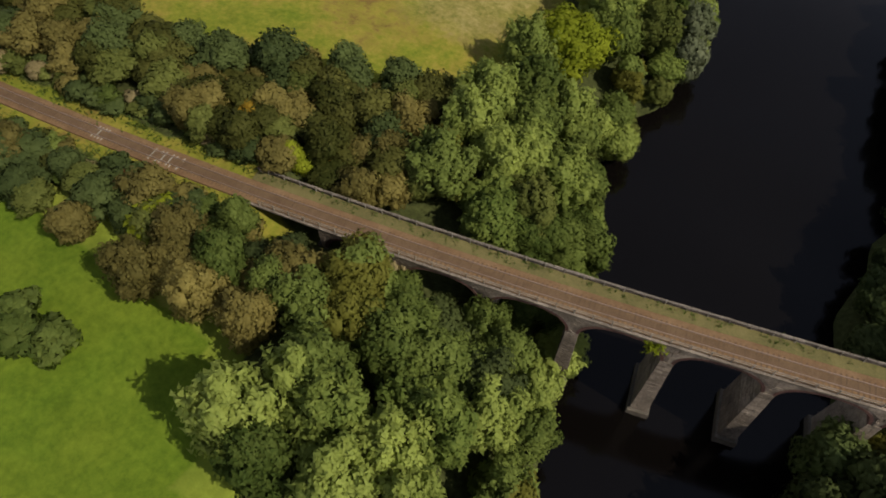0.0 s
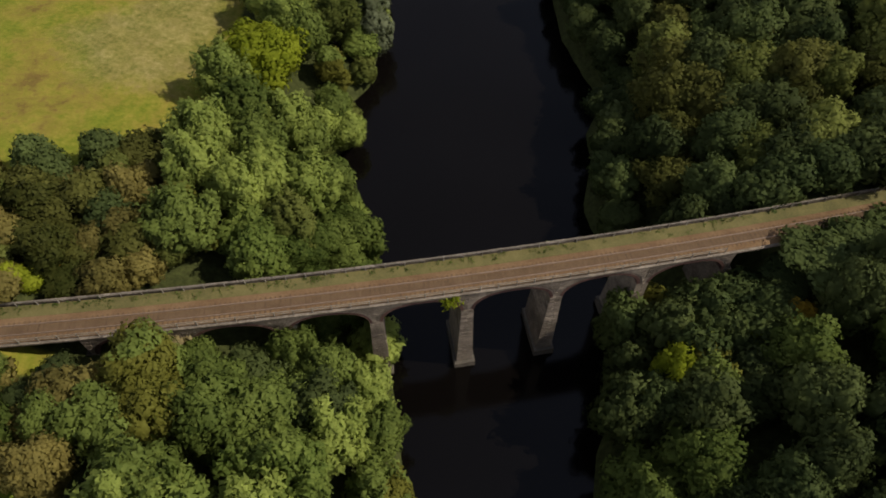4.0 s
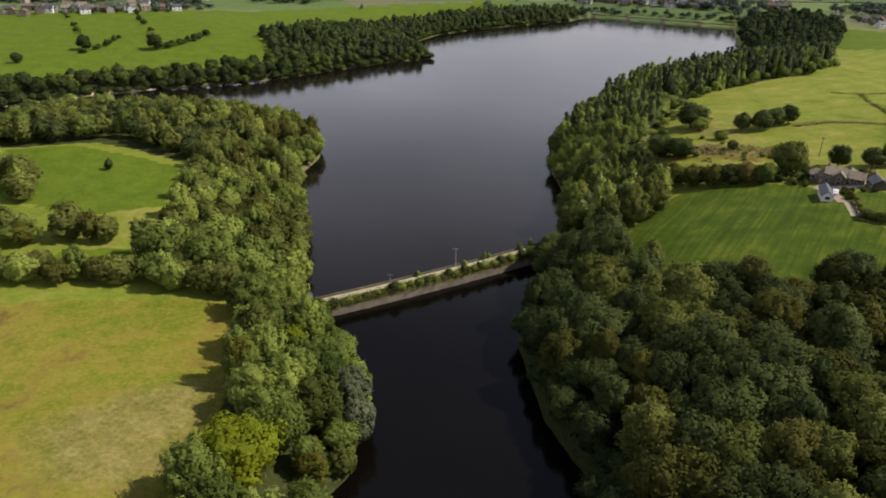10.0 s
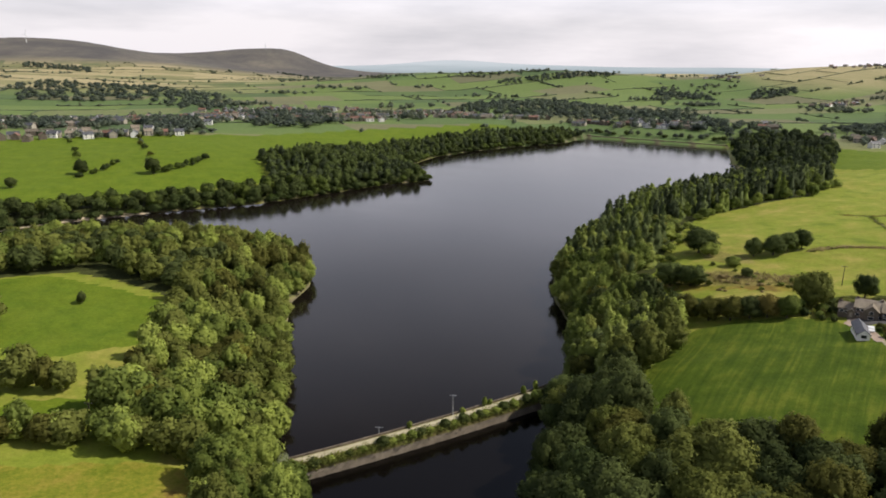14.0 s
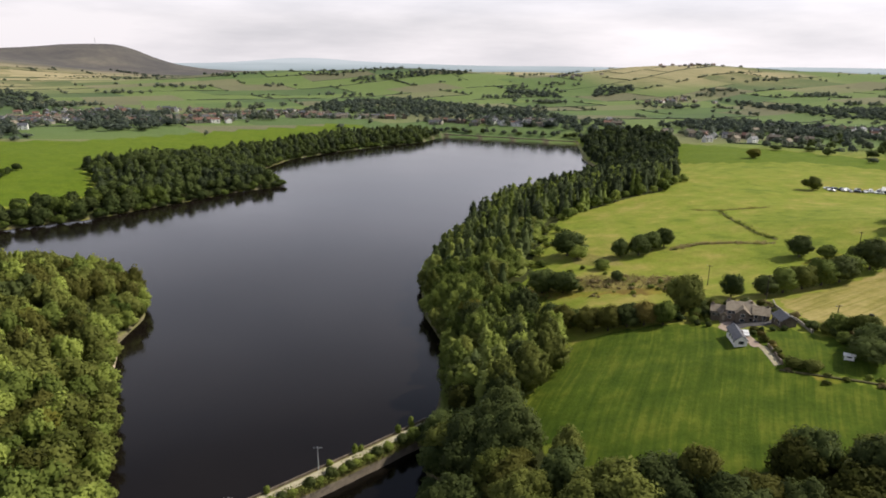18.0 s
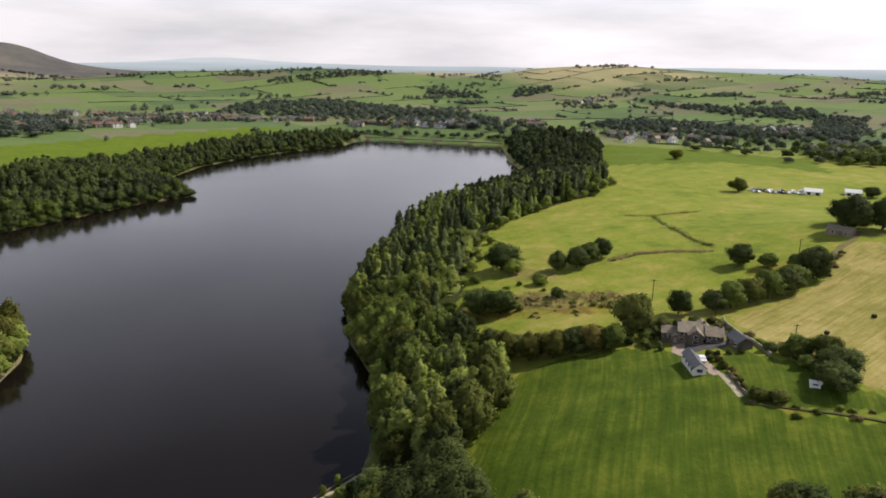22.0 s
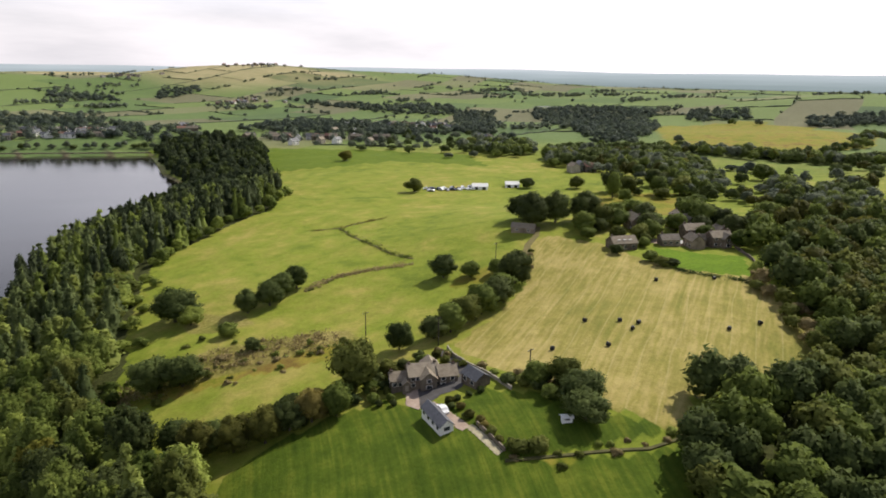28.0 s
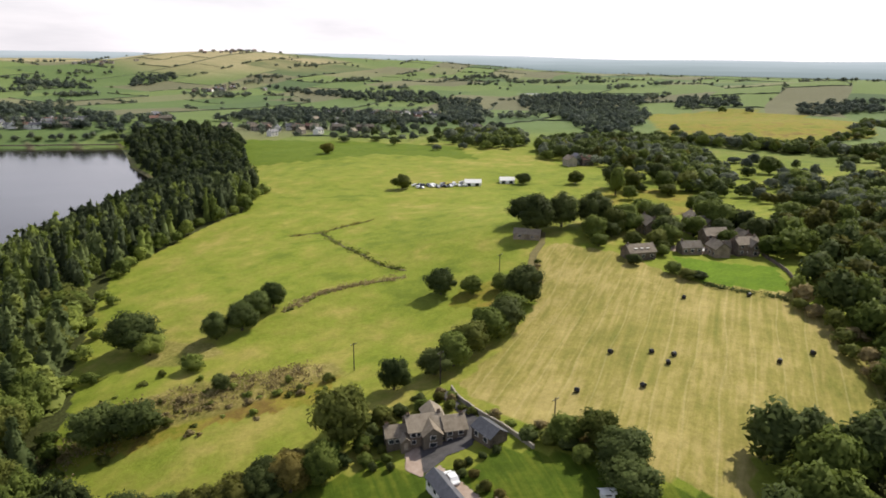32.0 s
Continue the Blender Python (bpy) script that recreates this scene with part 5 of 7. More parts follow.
def valley():
    rng = np.random.default_rng(98)
    spots = []
    for line in FIELD_EDGES:
        dense = rng.choice((0.0, 0.12, 0.3, 0.75), p=(0.36, 0.36, 0.18, 0.10))
        for x, y in line:
            if rng.random() < dense:
                spots.append((x + rng.normal() * 2, y + rng.normal() * 2, rng.uniform(4, 9), rng.uniform(7, 14)))
    for _ in range(58):
        r, a = rng.uniform(900, 2700), rng.uniform(-0.75, 1.45)
        x, y = 60 + r * math.sin(a), 150 + r * math.cos(a)
        for k in range(int(rng.integers(8, 26))):
            spots.append((x + rng.normal() * 42, y + rng.normal() * 16, rng.uniform(7, 12), rng.uniform(11, 16)))
    return np.array(spots)


FIELD_EDGES = field_edges()


def dry(spots):
    spots = np.asarray(spots, float)
    x, y = spots[:, 0], spots[:, 1]
    ok = ~inside(x, y, SHORE) & (line_distance(x, y, SHORE, True) > 18) & (np.hypot((x - 1445) / 95, (y - 1150) / 80) > 1)
    ok &= np.max([inside(x, y, p) for p in OPEN_FIELDS], 0) < 0.5
    return spots[ok]


OPEN_FIELDS = [[(60, 130), (60, 400), (250, 500), (330, 640), (450, 640), (420, 440), (370, 380), (260, 180)], [(-470, 640), (-370, 735), (-200, 780), (-130, 830), (-30, 960), (-170, 562), (-330, 450)],
               [(-140, 940), (-40, 965), (60, 1060), (40, 1100), (-300, 880), (-200, 820)], [(560, 250), (600, 400), (760, 420), (820, 290)], [(804, 290), (719, 317), (651, 432), (1105, 697), (1279, 610), (1160, 369)]]
joined_wood("valley_hedges", dry(valley()), BROAD_FAR, [LEAF_HAZED, LEAF_HAZED_DARK], "hedgerows and copses across the far valley", "trees")
BELTS = [([(1237, 1068), (1413, 1057), (1413, 866), (877, 561), (650, 465), (645, 521), (810, 644), (1061, 919)], 25), ([(543, 500), (588, 461), (642, 427), (491, 302), (427, 282), (449, 315), (514, 380), (463, 439)], 11),
         ([(660, 425), (683, 312), (690, 244), (656, 236), (645, 300), (630, 400)], 12), ([(489, 273), (497, 257), (432, 234), (421, 246)], 11), ([(432, 234), (473, 230), (458, 205), (378, 183), (361, 205)], 11),
         ([(1050, 1122), (1119, 1077), (665, 675), (654, 731)], 24), ([(519, 597), (572, 599), (576, 539), (503, 486), (470, 510)], 14), ([(1422, 783), (1425, 664), (1304, 614), (1249, 713)], 24), ([(1364, 535), (1491, 432), (1354, 399), (1209, 478)], 22),
         ([(-60, 1256), (-24, 1558), (211, 1832), (276, 1524), (401, 1387), (398, 1120), (435, 1036), (404, 934), (338, 943), (290, 1033), (211, 1087), (138, 1175), (-20, 1323)], 31), ([(463, 980), (688, 1097), (701, 912), (628, 708), (560, 760), (500, 900)], 24), ([(1003, 1740), (917, 1254), (985, 1058), (1178, 1249), (1072, 1437)], 30),
         ([(777, 1984), (895, 1994), (858, 1906), (692, 1807)], 26), ([(519, 2041), (624, 1895), (594, 1741), (495, 1943)], 24), ([(35, 2180), (84, 2244), (307, 2377), (460, 2377), (448, 2313), (131, 2202)], 26), ([(-1194, 1712), (-1200, 1895), (-940, 1920), (-641, 1755), (-500, 1459), (-518, 1259), (-730, 1521), (-929, 1372)], 38),
         ([(-777, 1086), (-483, 928), (-444, 807), (-579, 809)], 28), ([(-495, 983), (-418, 1030), (-323, 809), (-343, 740)], 20), ([(-439, 1279), (-281, 1287), (-190, 922), (-275, 859)], 25), ([(-1957, 2918), (-1612, 2838), (-1495, 2628), (-1847, 2751)], 32),
         ([(-1120, 3641), (-275, 2329), (-263, 2230), (-822, 3263)], 45)]
def belts(near):
    return np.vstack([scatter(p, g * 0.84, (7, 12), (10, 15) if g < 20 else (14, 20), 200 + i) for i, (p, g) in enumerate(BELTS) if (g < 20) == near])


joined_wood("valley_woods", belts(False), BROAD_FAR, [LEAF_HAZED, LEAF_HAZED_DARK, LEAF_HAZED_DARK], "dark woods and garden trees among the far houses", "trees")
joined_wood("side_valley_woods", belts(True), BROAD_LOW, [LEAF, LEAF_BLUE, LEAF_HAZED, LEAF_BLUE], "green woods along the side valley stream", "trees")
joined_wood("hedgerow_belts", np.vstack([along([(597, 479), (540, 420), (472, 378), (473, 347), (461, 324), (431, 287)], 5.5, (7, 12), (8, 13), 61, 7), along([(640, 413), (660, 367), (663, 314), (711, 310), (776, 300)], 7, (6, 10), (9, 13), 62, 4), along([(776, 300), (950, 330), (1209, 357)], 14, (7, 10), (11, 15), 63, 5),
                                         along([(398, 245), (411, 227), (451, 222), (482, 205)], 5, (8, 13), (9, 13), 64, 6), along([(497, 458), (547, 464)], 8, (8, 12), (9, 13), 65, 5), along([(451, 278), (425, 262), (398, 245)], 9, (6, 10), (7, 11), 66, 5), along([(-418, 692), (-334, 568)], 40, (4, 7), (5, 8), 67, 1.5), along([(-366, 732), (-276, 582)], 26, (4, 7), (5, 8), 68, 1.5), [(711, 451, 9, 12), (1211, 608, 11, 17), (1227, 568, 11, 17), (596, 264, 8, 11), (622, 252, 8, 12), (606, 259, 7, 9)]]),
            BROAD_LOW, [LEAF, LEAF_BLUE, LEAF_HAZED, LEAF_MOSS], "uneven tree belts between the side valley's fields", "trees")
joined_wood("side_valley_trees", dry(np.vstack([scatter([(395, 330), (470, 380), (560, 470), (640, 420), (700, 330), (690, 250), (560, 215), (420, 240)], 27, (5, 10), (8, 13), 81), scatter([(380, 560), (520, 480), (700, 700), (760, 900), (560, 900), (450, 700)], 34, (5, 10), (9, 14), 82),
                                                 along([(155, 1062), (250, 996), (348, 932)], 8, (5, 9), (8, 12), 83, 4)])), BROAD_LOW, [LEAF_HAZED, LEAF_BLUE, LEAF_HAZED_DARK], "scattered trees in the side valley and below the dam", "trees")
joined_wood("field_hedgerow", np.vstack([along([(-316, 596), (-310, 560), (-318, 530)], 6, (3, 6), (4, 7), 91, 1.5), along([(-246, 632), (-252, 590), (-264, 562)], 5, (4, 7), (5, 8), 92, 1.5), along([(-205, 640), (-165, 640), (-100, 655)], 4.5, (3, 6), (6, 9), 93, 2.0)]),
            BROAD_LOW, [LEAF, LEAF_BLUE], "broken hedgerow with small trees across the far field", "hedge")
FAR_FIELD_TREES = [(-320, 545, 11, 12), (-268, 562, 12, 14), (-344, 493, 8, 9), (-151, 255, 4.5, 4), (404, 340, 14, 13)]
for ox, oy, ot, ow in FAR_FIELD_TREES:
    tree(ox, oy, ot, ow, LEAF_DARK, "single dark tree alone in a green field", group="single field trees", shapes="MID")


# ---- railway viaduct ----
def rail_frame(x):
    """The point of the track at x and its heading."""
    c = np.clip(x, -120, 100)
    slope = 0.262 + 0.001 * x if -120 < x < 100 else 0.262 + 0.0005 * c
    return x, 35.1 + 0.262 * x + 0.0005 * x * c, math.atan(slope)


def off_track(x, u, z):
    """A point u metres to the far side of the track's middle."""
    px, py, a = rail_frame(x)
    return (px - u * math.sin(a), py + u * math.cos(a), z)


NEAR, FAR = -2.15, 4.35          # edges of the deck from the track's middle
PIERS = [-48.0, -35.0, -22.0, -9.0, 4.1, 17.2, 30.3, 43.4]
SPRING, CROWN, DECK_TOP = 15.6, 19.4, DECK_Z - 0.25


def ribbon(name, xs, section, mat, parent, label=""):
    """A strip along the track; section: corners (u, z), closed round."""
    verts = [off_track(x, u, z) for x in xs for u, z in section]
    k = len(section)
    faces = [(i * k + j, i * k + (j + 1) % k, (i + 1) * k + (j + 1) % k, (i + 1) * k + j) for i in range(len(xs) - 1) for j in range(k)]
    faces += [tuple(range(k))[::-1], tuple((len(xs) - 1) * k + j for j in range(k))]
    ob = new(name, mesh_from(name, verts, faces, mat))
    ob.parent = parent
    return tagged(ob, label)


viaduct = tagged(new("viaduct"), "weathered gritstone railway viaduct with brick-ringed arches over water", "viaduct")


def arch_z(f, rise=CROWN - SPRING):
    """Height of the intrados; f from -1 to 1 over the span."""
    return SPRING + rise * (1 - abs(f) ** 2.4) ** (1 / 2.0)


MORTAR = stone_material("old_lime_mortar", (0.06, 0.05, 0.04), (0.11, 0.095, 0.075), (0.18, 0.16, 0.125), 2.0)
sb = box(0, 0, 0, 1, 1, 1, 0, 0.045)
stone_me = bpy.data.meshes.new("stone")
sb.to_mesh(stone_me)
sb.free()
stone_me.materials.append(STONE_VIADUCT)


def block(verts, faces, cx, cy, cz, sx, sy, sz, turn=0.0):
    """Adds a chamfer-topped block to lists of corners and faces."""
    n, c, s = len(verts), math.cos(turn), math.sin(turn)
    for k, z in ((1.0, cz), (1.0, cz + sz * 0.93), (0.94, cz + sz)):
        for u, v in ((-1, -1), (1, -1), (1, 1), (-1, 1)):
            x, y = u * sx / 2 * k, v * sy / 2 * k
            verts.append((cx + x * c - y * s, cy + x * s + y * c, z))
    for j in range(4):
        q = (j + 1) % 4
        faces += [(n + j, n + q, n + 4 + q, n + 4 + j), (n + 4 + j, n + 4 + q, n + 8 + q, n + 8 + j)]
    faces += [(n + 8, n + 9, n + 10, n + 11), (n + 3, n + 2, n + 1, n)]


rng_v = random.Random(4)
for i, (a, b) in enumerate(zip(PIERS[:-1], PIERS[1:])):
    lo, hi = a + 0.95, b - 0.95
    fs = [math.sin(-math.pi / 2 + math.pi * k / 18) for k in range(19)]
    xs = [(lo + hi) / 2 + (hi - lo) / 2 * f for f in fs]
    zs = [arch_z(f) for f in fs]
    verts, faces, mats = [], [], []
    xs_all, zs_all = [a] + xs + [b], [SPRING] + zs + [SPRING]
    for x, z in zip(xs_all, zs_all):
        for u in (NEAR, FAR):
            verts += [off_track(x, u, z), off_track(x, u, DECK_TOP)]
    for k in range(len(xs_all) - 1):
        n, m = 4 * k, 4 * (k + 1)
        faces += [(n, m, m + 1, n + 1), (n + 2, n + 3, m + 3, m + 2), (n + 1, m + 1, m + 3, n + 3), (n, n + 2, m + 2, m)]
    bay = new("spandrel", mesh_from("spandrel", verts, faces, STONE_VIADUCT))
    bay.parent = viaduct
    # squared stones on either face, above the rings
    mv, mf = [], []
    for u, out in ((NEAR, -1), (FAR, 1)):
        z = SPRING + 0.05
        while z < DECK_TOP - 0.12:
            tall = min(rng_v.uniform(0.30, 0.42), DECK_TOP - z)
            x = a
            while x < b:
                run = min(rng_v.uniform(0.45, 1.0), b - x)
                clear = min(abs(x - (lo + hi) / 2), abs(x + run - (lo + hi) / 2), 0 if x < (lo + hi) / 2 < x + run else 99) / ((hi - lo) / 2 * 1.10)
                edge = SPRING + (CROWN - SPRING) * 1.13 * (1 - min(1, clear) ** 2.4) ** 0.5 + 0.02 if clear < 1 else SPRING - 1
                if z > edge and run > 0.2:
                    px, py, pz = off_track(x + run / 2, u + out * rng_v.uniform(0.0, 0.05), z)
                    block(mv, mf, px, py, z, run - 0.03, 0.2, tall - 0.03, rail_frame(x)[2])
                x += run
            z += tall
    masonry = new("masonry", mesh_from("masonry", mv, mf, STONE_VIADUCT))
    masonry.parent = viaduct
    tagged(masonry, "coursed spandrel stones", kind="stuff")
    # brick rings, 60 mm proud of either face, and the brick soffit
    for u, out in ((NEAR, -0.06), (FAR, 0.06)):
        rv, rf = [], []
        mid_x = (lo + hi) / 2
        for x, z in zip(xs, zs):
            k = 1.12
            rx, rz = mid_x + (x - mid_x) * 1.075, SPRING + (z - SPRING) * 1.09 + 0.04
            rv += [off_track(x, u + out, z), off_track(rx, u + out, min(rz, DECK_TOP - 0.05)), off_track(x, u, z), off_track(rx, u, min(rz, DECK_TOP - 0.05))]
        for k in range(len(xs) - 1):
            n, m = 4 * k, 4 * (k + 1)
            rf += [(n, m, m + 1, n + 1), (n + 1, m + 1, m + 3, n + 3), (n, n + 2, m + 2, m)]
        ring = new("arch_ring", mesh_from("arch_ring", rv, rf, BRICK))
        ring.parent = viaduct
        tagged(ring, "red brick arch ring")
    sv, sf = [], []
    for x, z in zip(xs, zs):
        sv += [off_track(x, NEAR - 0.05, z - 0.02), off_track(x, FAR + 0.05, z - 0.02)]
    for k in range(len(xs) - 1):
        sf.append((2 * k, 2 * k + 1, 2 * k + 3, 2 * k + 2))
    soffit = new("arch_soffit", mesh_from("arch_soffit", sv, sf, BRICK))
    soffit.parent = viaduct
for i, x in enumerate(PIERS):
    foot = -4.6 if -6 < x < 34 else max(-1.0, ground_z(*rail_frame(x)[:2]) - 2.0)
    if x > 40 or x < -46:
        foot = min(foot, 11.0)
    px, py, a = rail_frame(x)
    mid_u = (NEAR + FAR) / 2
    pier = new("pier")
    pier.parent = viaduct
    pier.matrix_basis = Matrix.Translation(off_track(x, mid_u, 0)) @ Matrix.Rotation(a, 4, "Z")
    tagged(pier, "battered stone pier of rough courses")
    z, single = foot, x in (4.1, 17.2)
    plinth = POOL_Z + 1.2 if foot < 0 else foot + 0.8
    rest = {"core": ([], []), "stonework": ([], []), "plinth": ([], [])}
    while z < SPRING - 0.05:
        tall = min(rng_v.uniform(0.46, 0.62), SPRING - z)
        f = (SPRING - z) / SPRING
        w, d = 1.85 + 0.8 * f, FAR - NEAR + 0.1 + 1.0 * f
        if z < plinth:
            w, d = w + 0.75, d + 0.9
        block(*rest["core"], 0, 0, z, w - 0.16, d - 0.16, tall + 0.01)
        # a ring of face stones round the rubble core
        for side in range(4):
            run = w if side % 2 == 0 else d - 0.7
            cuts = [-run / 2] + sorted(-run / 2 + run * (j + rng_v.uniform(-0.22, 0.22)) / max(1, round(run / 0.85)) for j in range(1, max(1, round(run / 0.85)))) + [run / 2]
            for a0, a1 in zip(cuts[:-1], cuts[1:]):
                out = (d if side % 2 == 0 else w) / 2 - 0.17 + rng_v.uniform(-0.02, 0.035)
                mid, sx = (a0 + a1) / 2, a1 - a0 - 0.03
                cx, cy, bx, by = ((mid, -out, sx, 0.34), (out, mid, 0.34, sx), (mid, out, sx, 0.34), (-out, mid, 0.34, sx))[side]
                if single and side in (0, 3) and z > 7.6:
                    o = new("stone", stone_me)
                    o.parent = pier
                    o.matrix_basis = Matrix.Translation((cx, cy, z)) @ Matrix.Diagonal((bx, by, tall - 0.03, 1))
                else:
                    block(*rest["plinth" if z < plinth else "stonework"], cx, cy, z, bx, by, tall - 0.03)
        z += tall
    for pname, (bv, bf) in rest.items():
        if bv:
            o = new(pname, mesh_from(pname, bv, bf, {"core": MORTAR, "stonework": STONE_VIADUCT, "plinth": STONE_APRON}[pname]))
            o.parent = pier
            tagged(o, kind="stuff" if pname != "core" else "")
deck_xs = [-62 + 3.0 * k for k in range(50)]
ribbon("deck_edge", deck_xs, [(NEAR - 0.2, DECK_TOP - 0.02), (NEAR - 0.2, DECK_TOP + 0.28), (NEAR + 0.2, DECK_TOP + 0.28), (NEAR + 0.2, DECK_TOP - 0.02)], STONE, viaduct, "dressed stone coping along the deck edge")
ribbon("parapet", deck_xs, [(FAR - 0.32, DECK_TOP - 0.02), (FAR - 0.32, DECK_TOP + 0.55), (FAR + 0.1, DECK_TOP + 0.55), (FAR + 0.1, DECK_TOP - 0.02)], STONE, viaduct, "low stone parapet wall")
rng_c = random.Random(8)
cope = box(0, 0, 0, 1.42, 0.46, 0.14, 0, 0.03)
cope_me = bpy.data.meshes.new("coping_stone")
cope.to_mesh(cope_me)
cope.free()
cope_me.materials.append(STONE)
for k in range(99):
    x = -61.5 + 1.46 * k
    o = new("coping_stone", cope_me)
    o.parent = viaduct
    o.matrix_basis = Matrix.Translation(off_track(x, FAR - 0.11, DECK_TOP + 0.55 + rng_c.uniform(-0.02, 0.02))) @ Matrix.Rotation(rail_frame(x)[2] + rng_c.uniform(-0.015, 0.015), 4, "Z")
# post and rail fence on the near side
post_bm = box(0, 0, 0, 0.13, 0.13, 1.25, 0, 0.02)
post_me = bpy.data.meshes.new("fence_post")
post_bm.to_mesh(post_me)
post_bm.free()
post_me.materials.append(FENCE_WOOD)
fence = tagged(new("deck_fence"), "weathered grey post-and-rail fence along the viaduct edge", "fence")
for k in range(40):
    x = -58 + 2.55 * k
    o = new("fence_post", post_me)
    o.parent = fence
    o.matrix_basis = Matrix.Translation(off_track(x, NEAR + 0.12, DECK_TOP + 0.28)) @ Matrix.Rotation(rail_frame(x)[2] + rng_c.uniform(-0.06, 0.06), 4, "Z")
for z in (0.62, 1.08):
    ribbon("fence_rail", [-58 + 2.55 * k for k in range(40)], [(NEAR + 0.08, DECK_TOP + 0.28 + z), (NEAR + 0.08, DECK_TOP + 0.39 + z), (NEAR + 0.15, DECK_TOP + 0.39 + z), (NEAR + 0.15, DECK_TOP + 0.28 + z)], FENCE_WOOD, fence)

far_fence = tagged(new("parapet_fence"), "weathered post-and-rail fence behind the low parapet", "fence")
for k in range(52):
    x = -60 + 2.8 * k
    o = new("fence_post", post_me)
    o.parent = far_fence
    o.matrix_basis = Matrix.Translation(off_track(x, FAR - 0.42, DECK_TOP + 0.1)) @ Matrix.Rotation(rail_frame(x)[2] + rng_c.uniform(-0.06, 0.06), 4, "Z")
ribbon("fence_rail", [-60 + 2.8 * k for k in range(52)], [(FAR - 0.46, DECK_TOP + 1.1), (FAR - 0.46, DECK_TOP + 1.22), (FAR - 0.39, DECK_TOP + 1.22), (FAR - 0.39, DECK_TOP + 1.1)], FENCE_WOOD, far_fence)

# track bed, sleepers and rails
line_xs = [-150 + 4.0 * k for k in range(72)]
railway = tagged(new("railway_track"), "single railway track on brown ballast over the viaduct", "railway")
ribbon("ballast", line_xs, [(-2.0, DECK_Z - 0.75), (-1.85, DECK_Z - 0.08), (-1.2, DECK_Z + 0.06), (1.3, DECK_Z + 0.06), (2.1, DECK_Z - 0.1), (2.25, DECK_Z - 0.75)], BALLAST, railway, "rust-brown stone ballast")
# a strip between the rails, darker than the ballast beside it
DARK_BALLAST = stone_material("dark_ballast", (0.065, 0.038, 0.020), (0.110, 0.066, 0.034), (0.155, 0.098, 0.052), 1.2)
ribbon("four_foot", line_xs, [(-0.6, DECK_Z - 0.1), (-0.6, DECK_Z + 0.075), (0.6, DECK_Z + 0.075), (0.6, DECK_Z - 0.1)], DARK_BALLAST, railway, "darker ballast between the rails")
sl_bm = box(0, 0, 0, 0.26, 2.54, 0.13, 0, 0.015)
sl_me = bpy.data.meshes.new("sleeper")
sl_bm.to_mesh(sl_me)
sl_bm.free()
sl_me.materials.append(SLEEPER)
pale_me = sl_me.copy()
pale_me.materials.clear()
pale_me.materials.append(STONE_PALE)
rng_s = random.Random(21)
sl_v, sl_f = [], []
for k in range(412):
    x = -148 + 0.68 * k
    if -92 < x < 56:
        o = new("sleeper", pale_me if -91.5 < x < -88.6 or -79.5 < x < -73.5 and k % 3 else sl_me)
        o.parent = railway
        o.matrix_basis = Matrix.Translation(off_track(x, rng_s.uniform(-0.04, 0.04), DECK_Z - 0.052 + rng_s.uniform(-0.006, 0.006))) @ Matrix.Rotation(rail_frame(x)[2] + rng_s.uniform(-0.025, 0.025), 4, "Z")
        continue
    base = len(sl_v)
    _, _, a = rail_frame(x)
    for dx in (-0.13, 0.13):
        for u in (-1.27, 1.27):
            for z in (DECK_Z + 0.0, DECK_Z + 0.11):
                sl_v.append(off_track(x + dx, u, z))
    sl_f += [tuple(base + j for j in q) for q in ((0, 1, 3, 2), (4, 6, 7, 5), (0, 4, 5, 1), (2, 3, 7, 6), (1, 5, 7, 3))]
sleeper_run = new("sleeper_run", mesh_from("sleeper_run", sl_v, sl_f, SLEEPER))
sleeper_run.parent = railway
tagged(sleeper_run, "far run of weathered sleepers", kind="stuff")
for u in (-0.7525, 0.7525):
    ribbon("rail", line_xs, [(u - 0.07, DECK_Z + 0.1), (u - 0.036, DECK_Z + 0.27), (u + 0.036, DECK_Z + 0.27), (u + 0.07, DECK_Z + 0.1)], RAIL_STEEL, railway, "rust-sided steel rail with worn top")
VERGE = stone_material("dry_grass_verge", (0.10, 0.090, 0.03), (0.155, 0.132, 0.046), (0.21, 0.17, 0.07), 0.8)
ribbon("verge", deck_xs, [(2.15, DECK_TOP - 0.3), (2.15, DECK_TOP + 0.1), (3.1, DECK_TOP + 0.22), (FAR - 0.33, DECK_TOP + 0.18), (FAR - 0.33, DECK_TOP - 0.3)], VERGE, viaduct, "dry grassy strip beside the track")
ribbon("cess", deck_xs, [(NEAR + 0.32, DECK_TOP - 0.3), (NEAR + 0.32, DECK_TOP + 0.14), (-1.5, DECK_TOP + 0.16), (-1.5, DECK_TOP - 0.3)], BALLAST, viaduct)


def tuft_patch(name, spots, size, mat, label, seed, category="plants"):
    """Low plants: leaf clumps round each spot (x, y, z, spread)."""
    rng = np.random.default_rng(seed)
    verts, faces, base = [], [], 0
    for x, y, z, r in spots:
        n = int(rng.integers(9, 16))
        pts = np.array([x, y, z]) + rng.normal(size=(n, 3)) * np.array([r, r, r * 0.45]) + np.array([0, 0, r * 0.5])
        v, q = leaf_cards(pts, np.tile([0, 0, 1.0], (n, 1)), size, rng, 0.9)
        verts.append(v)
        faces.append(q + base)
        base += len(v)
    return tagged(new(name, fast_mesh(name, np.vstack(verts), np.vstack(faces), mat)), label, category, kind="stuff")


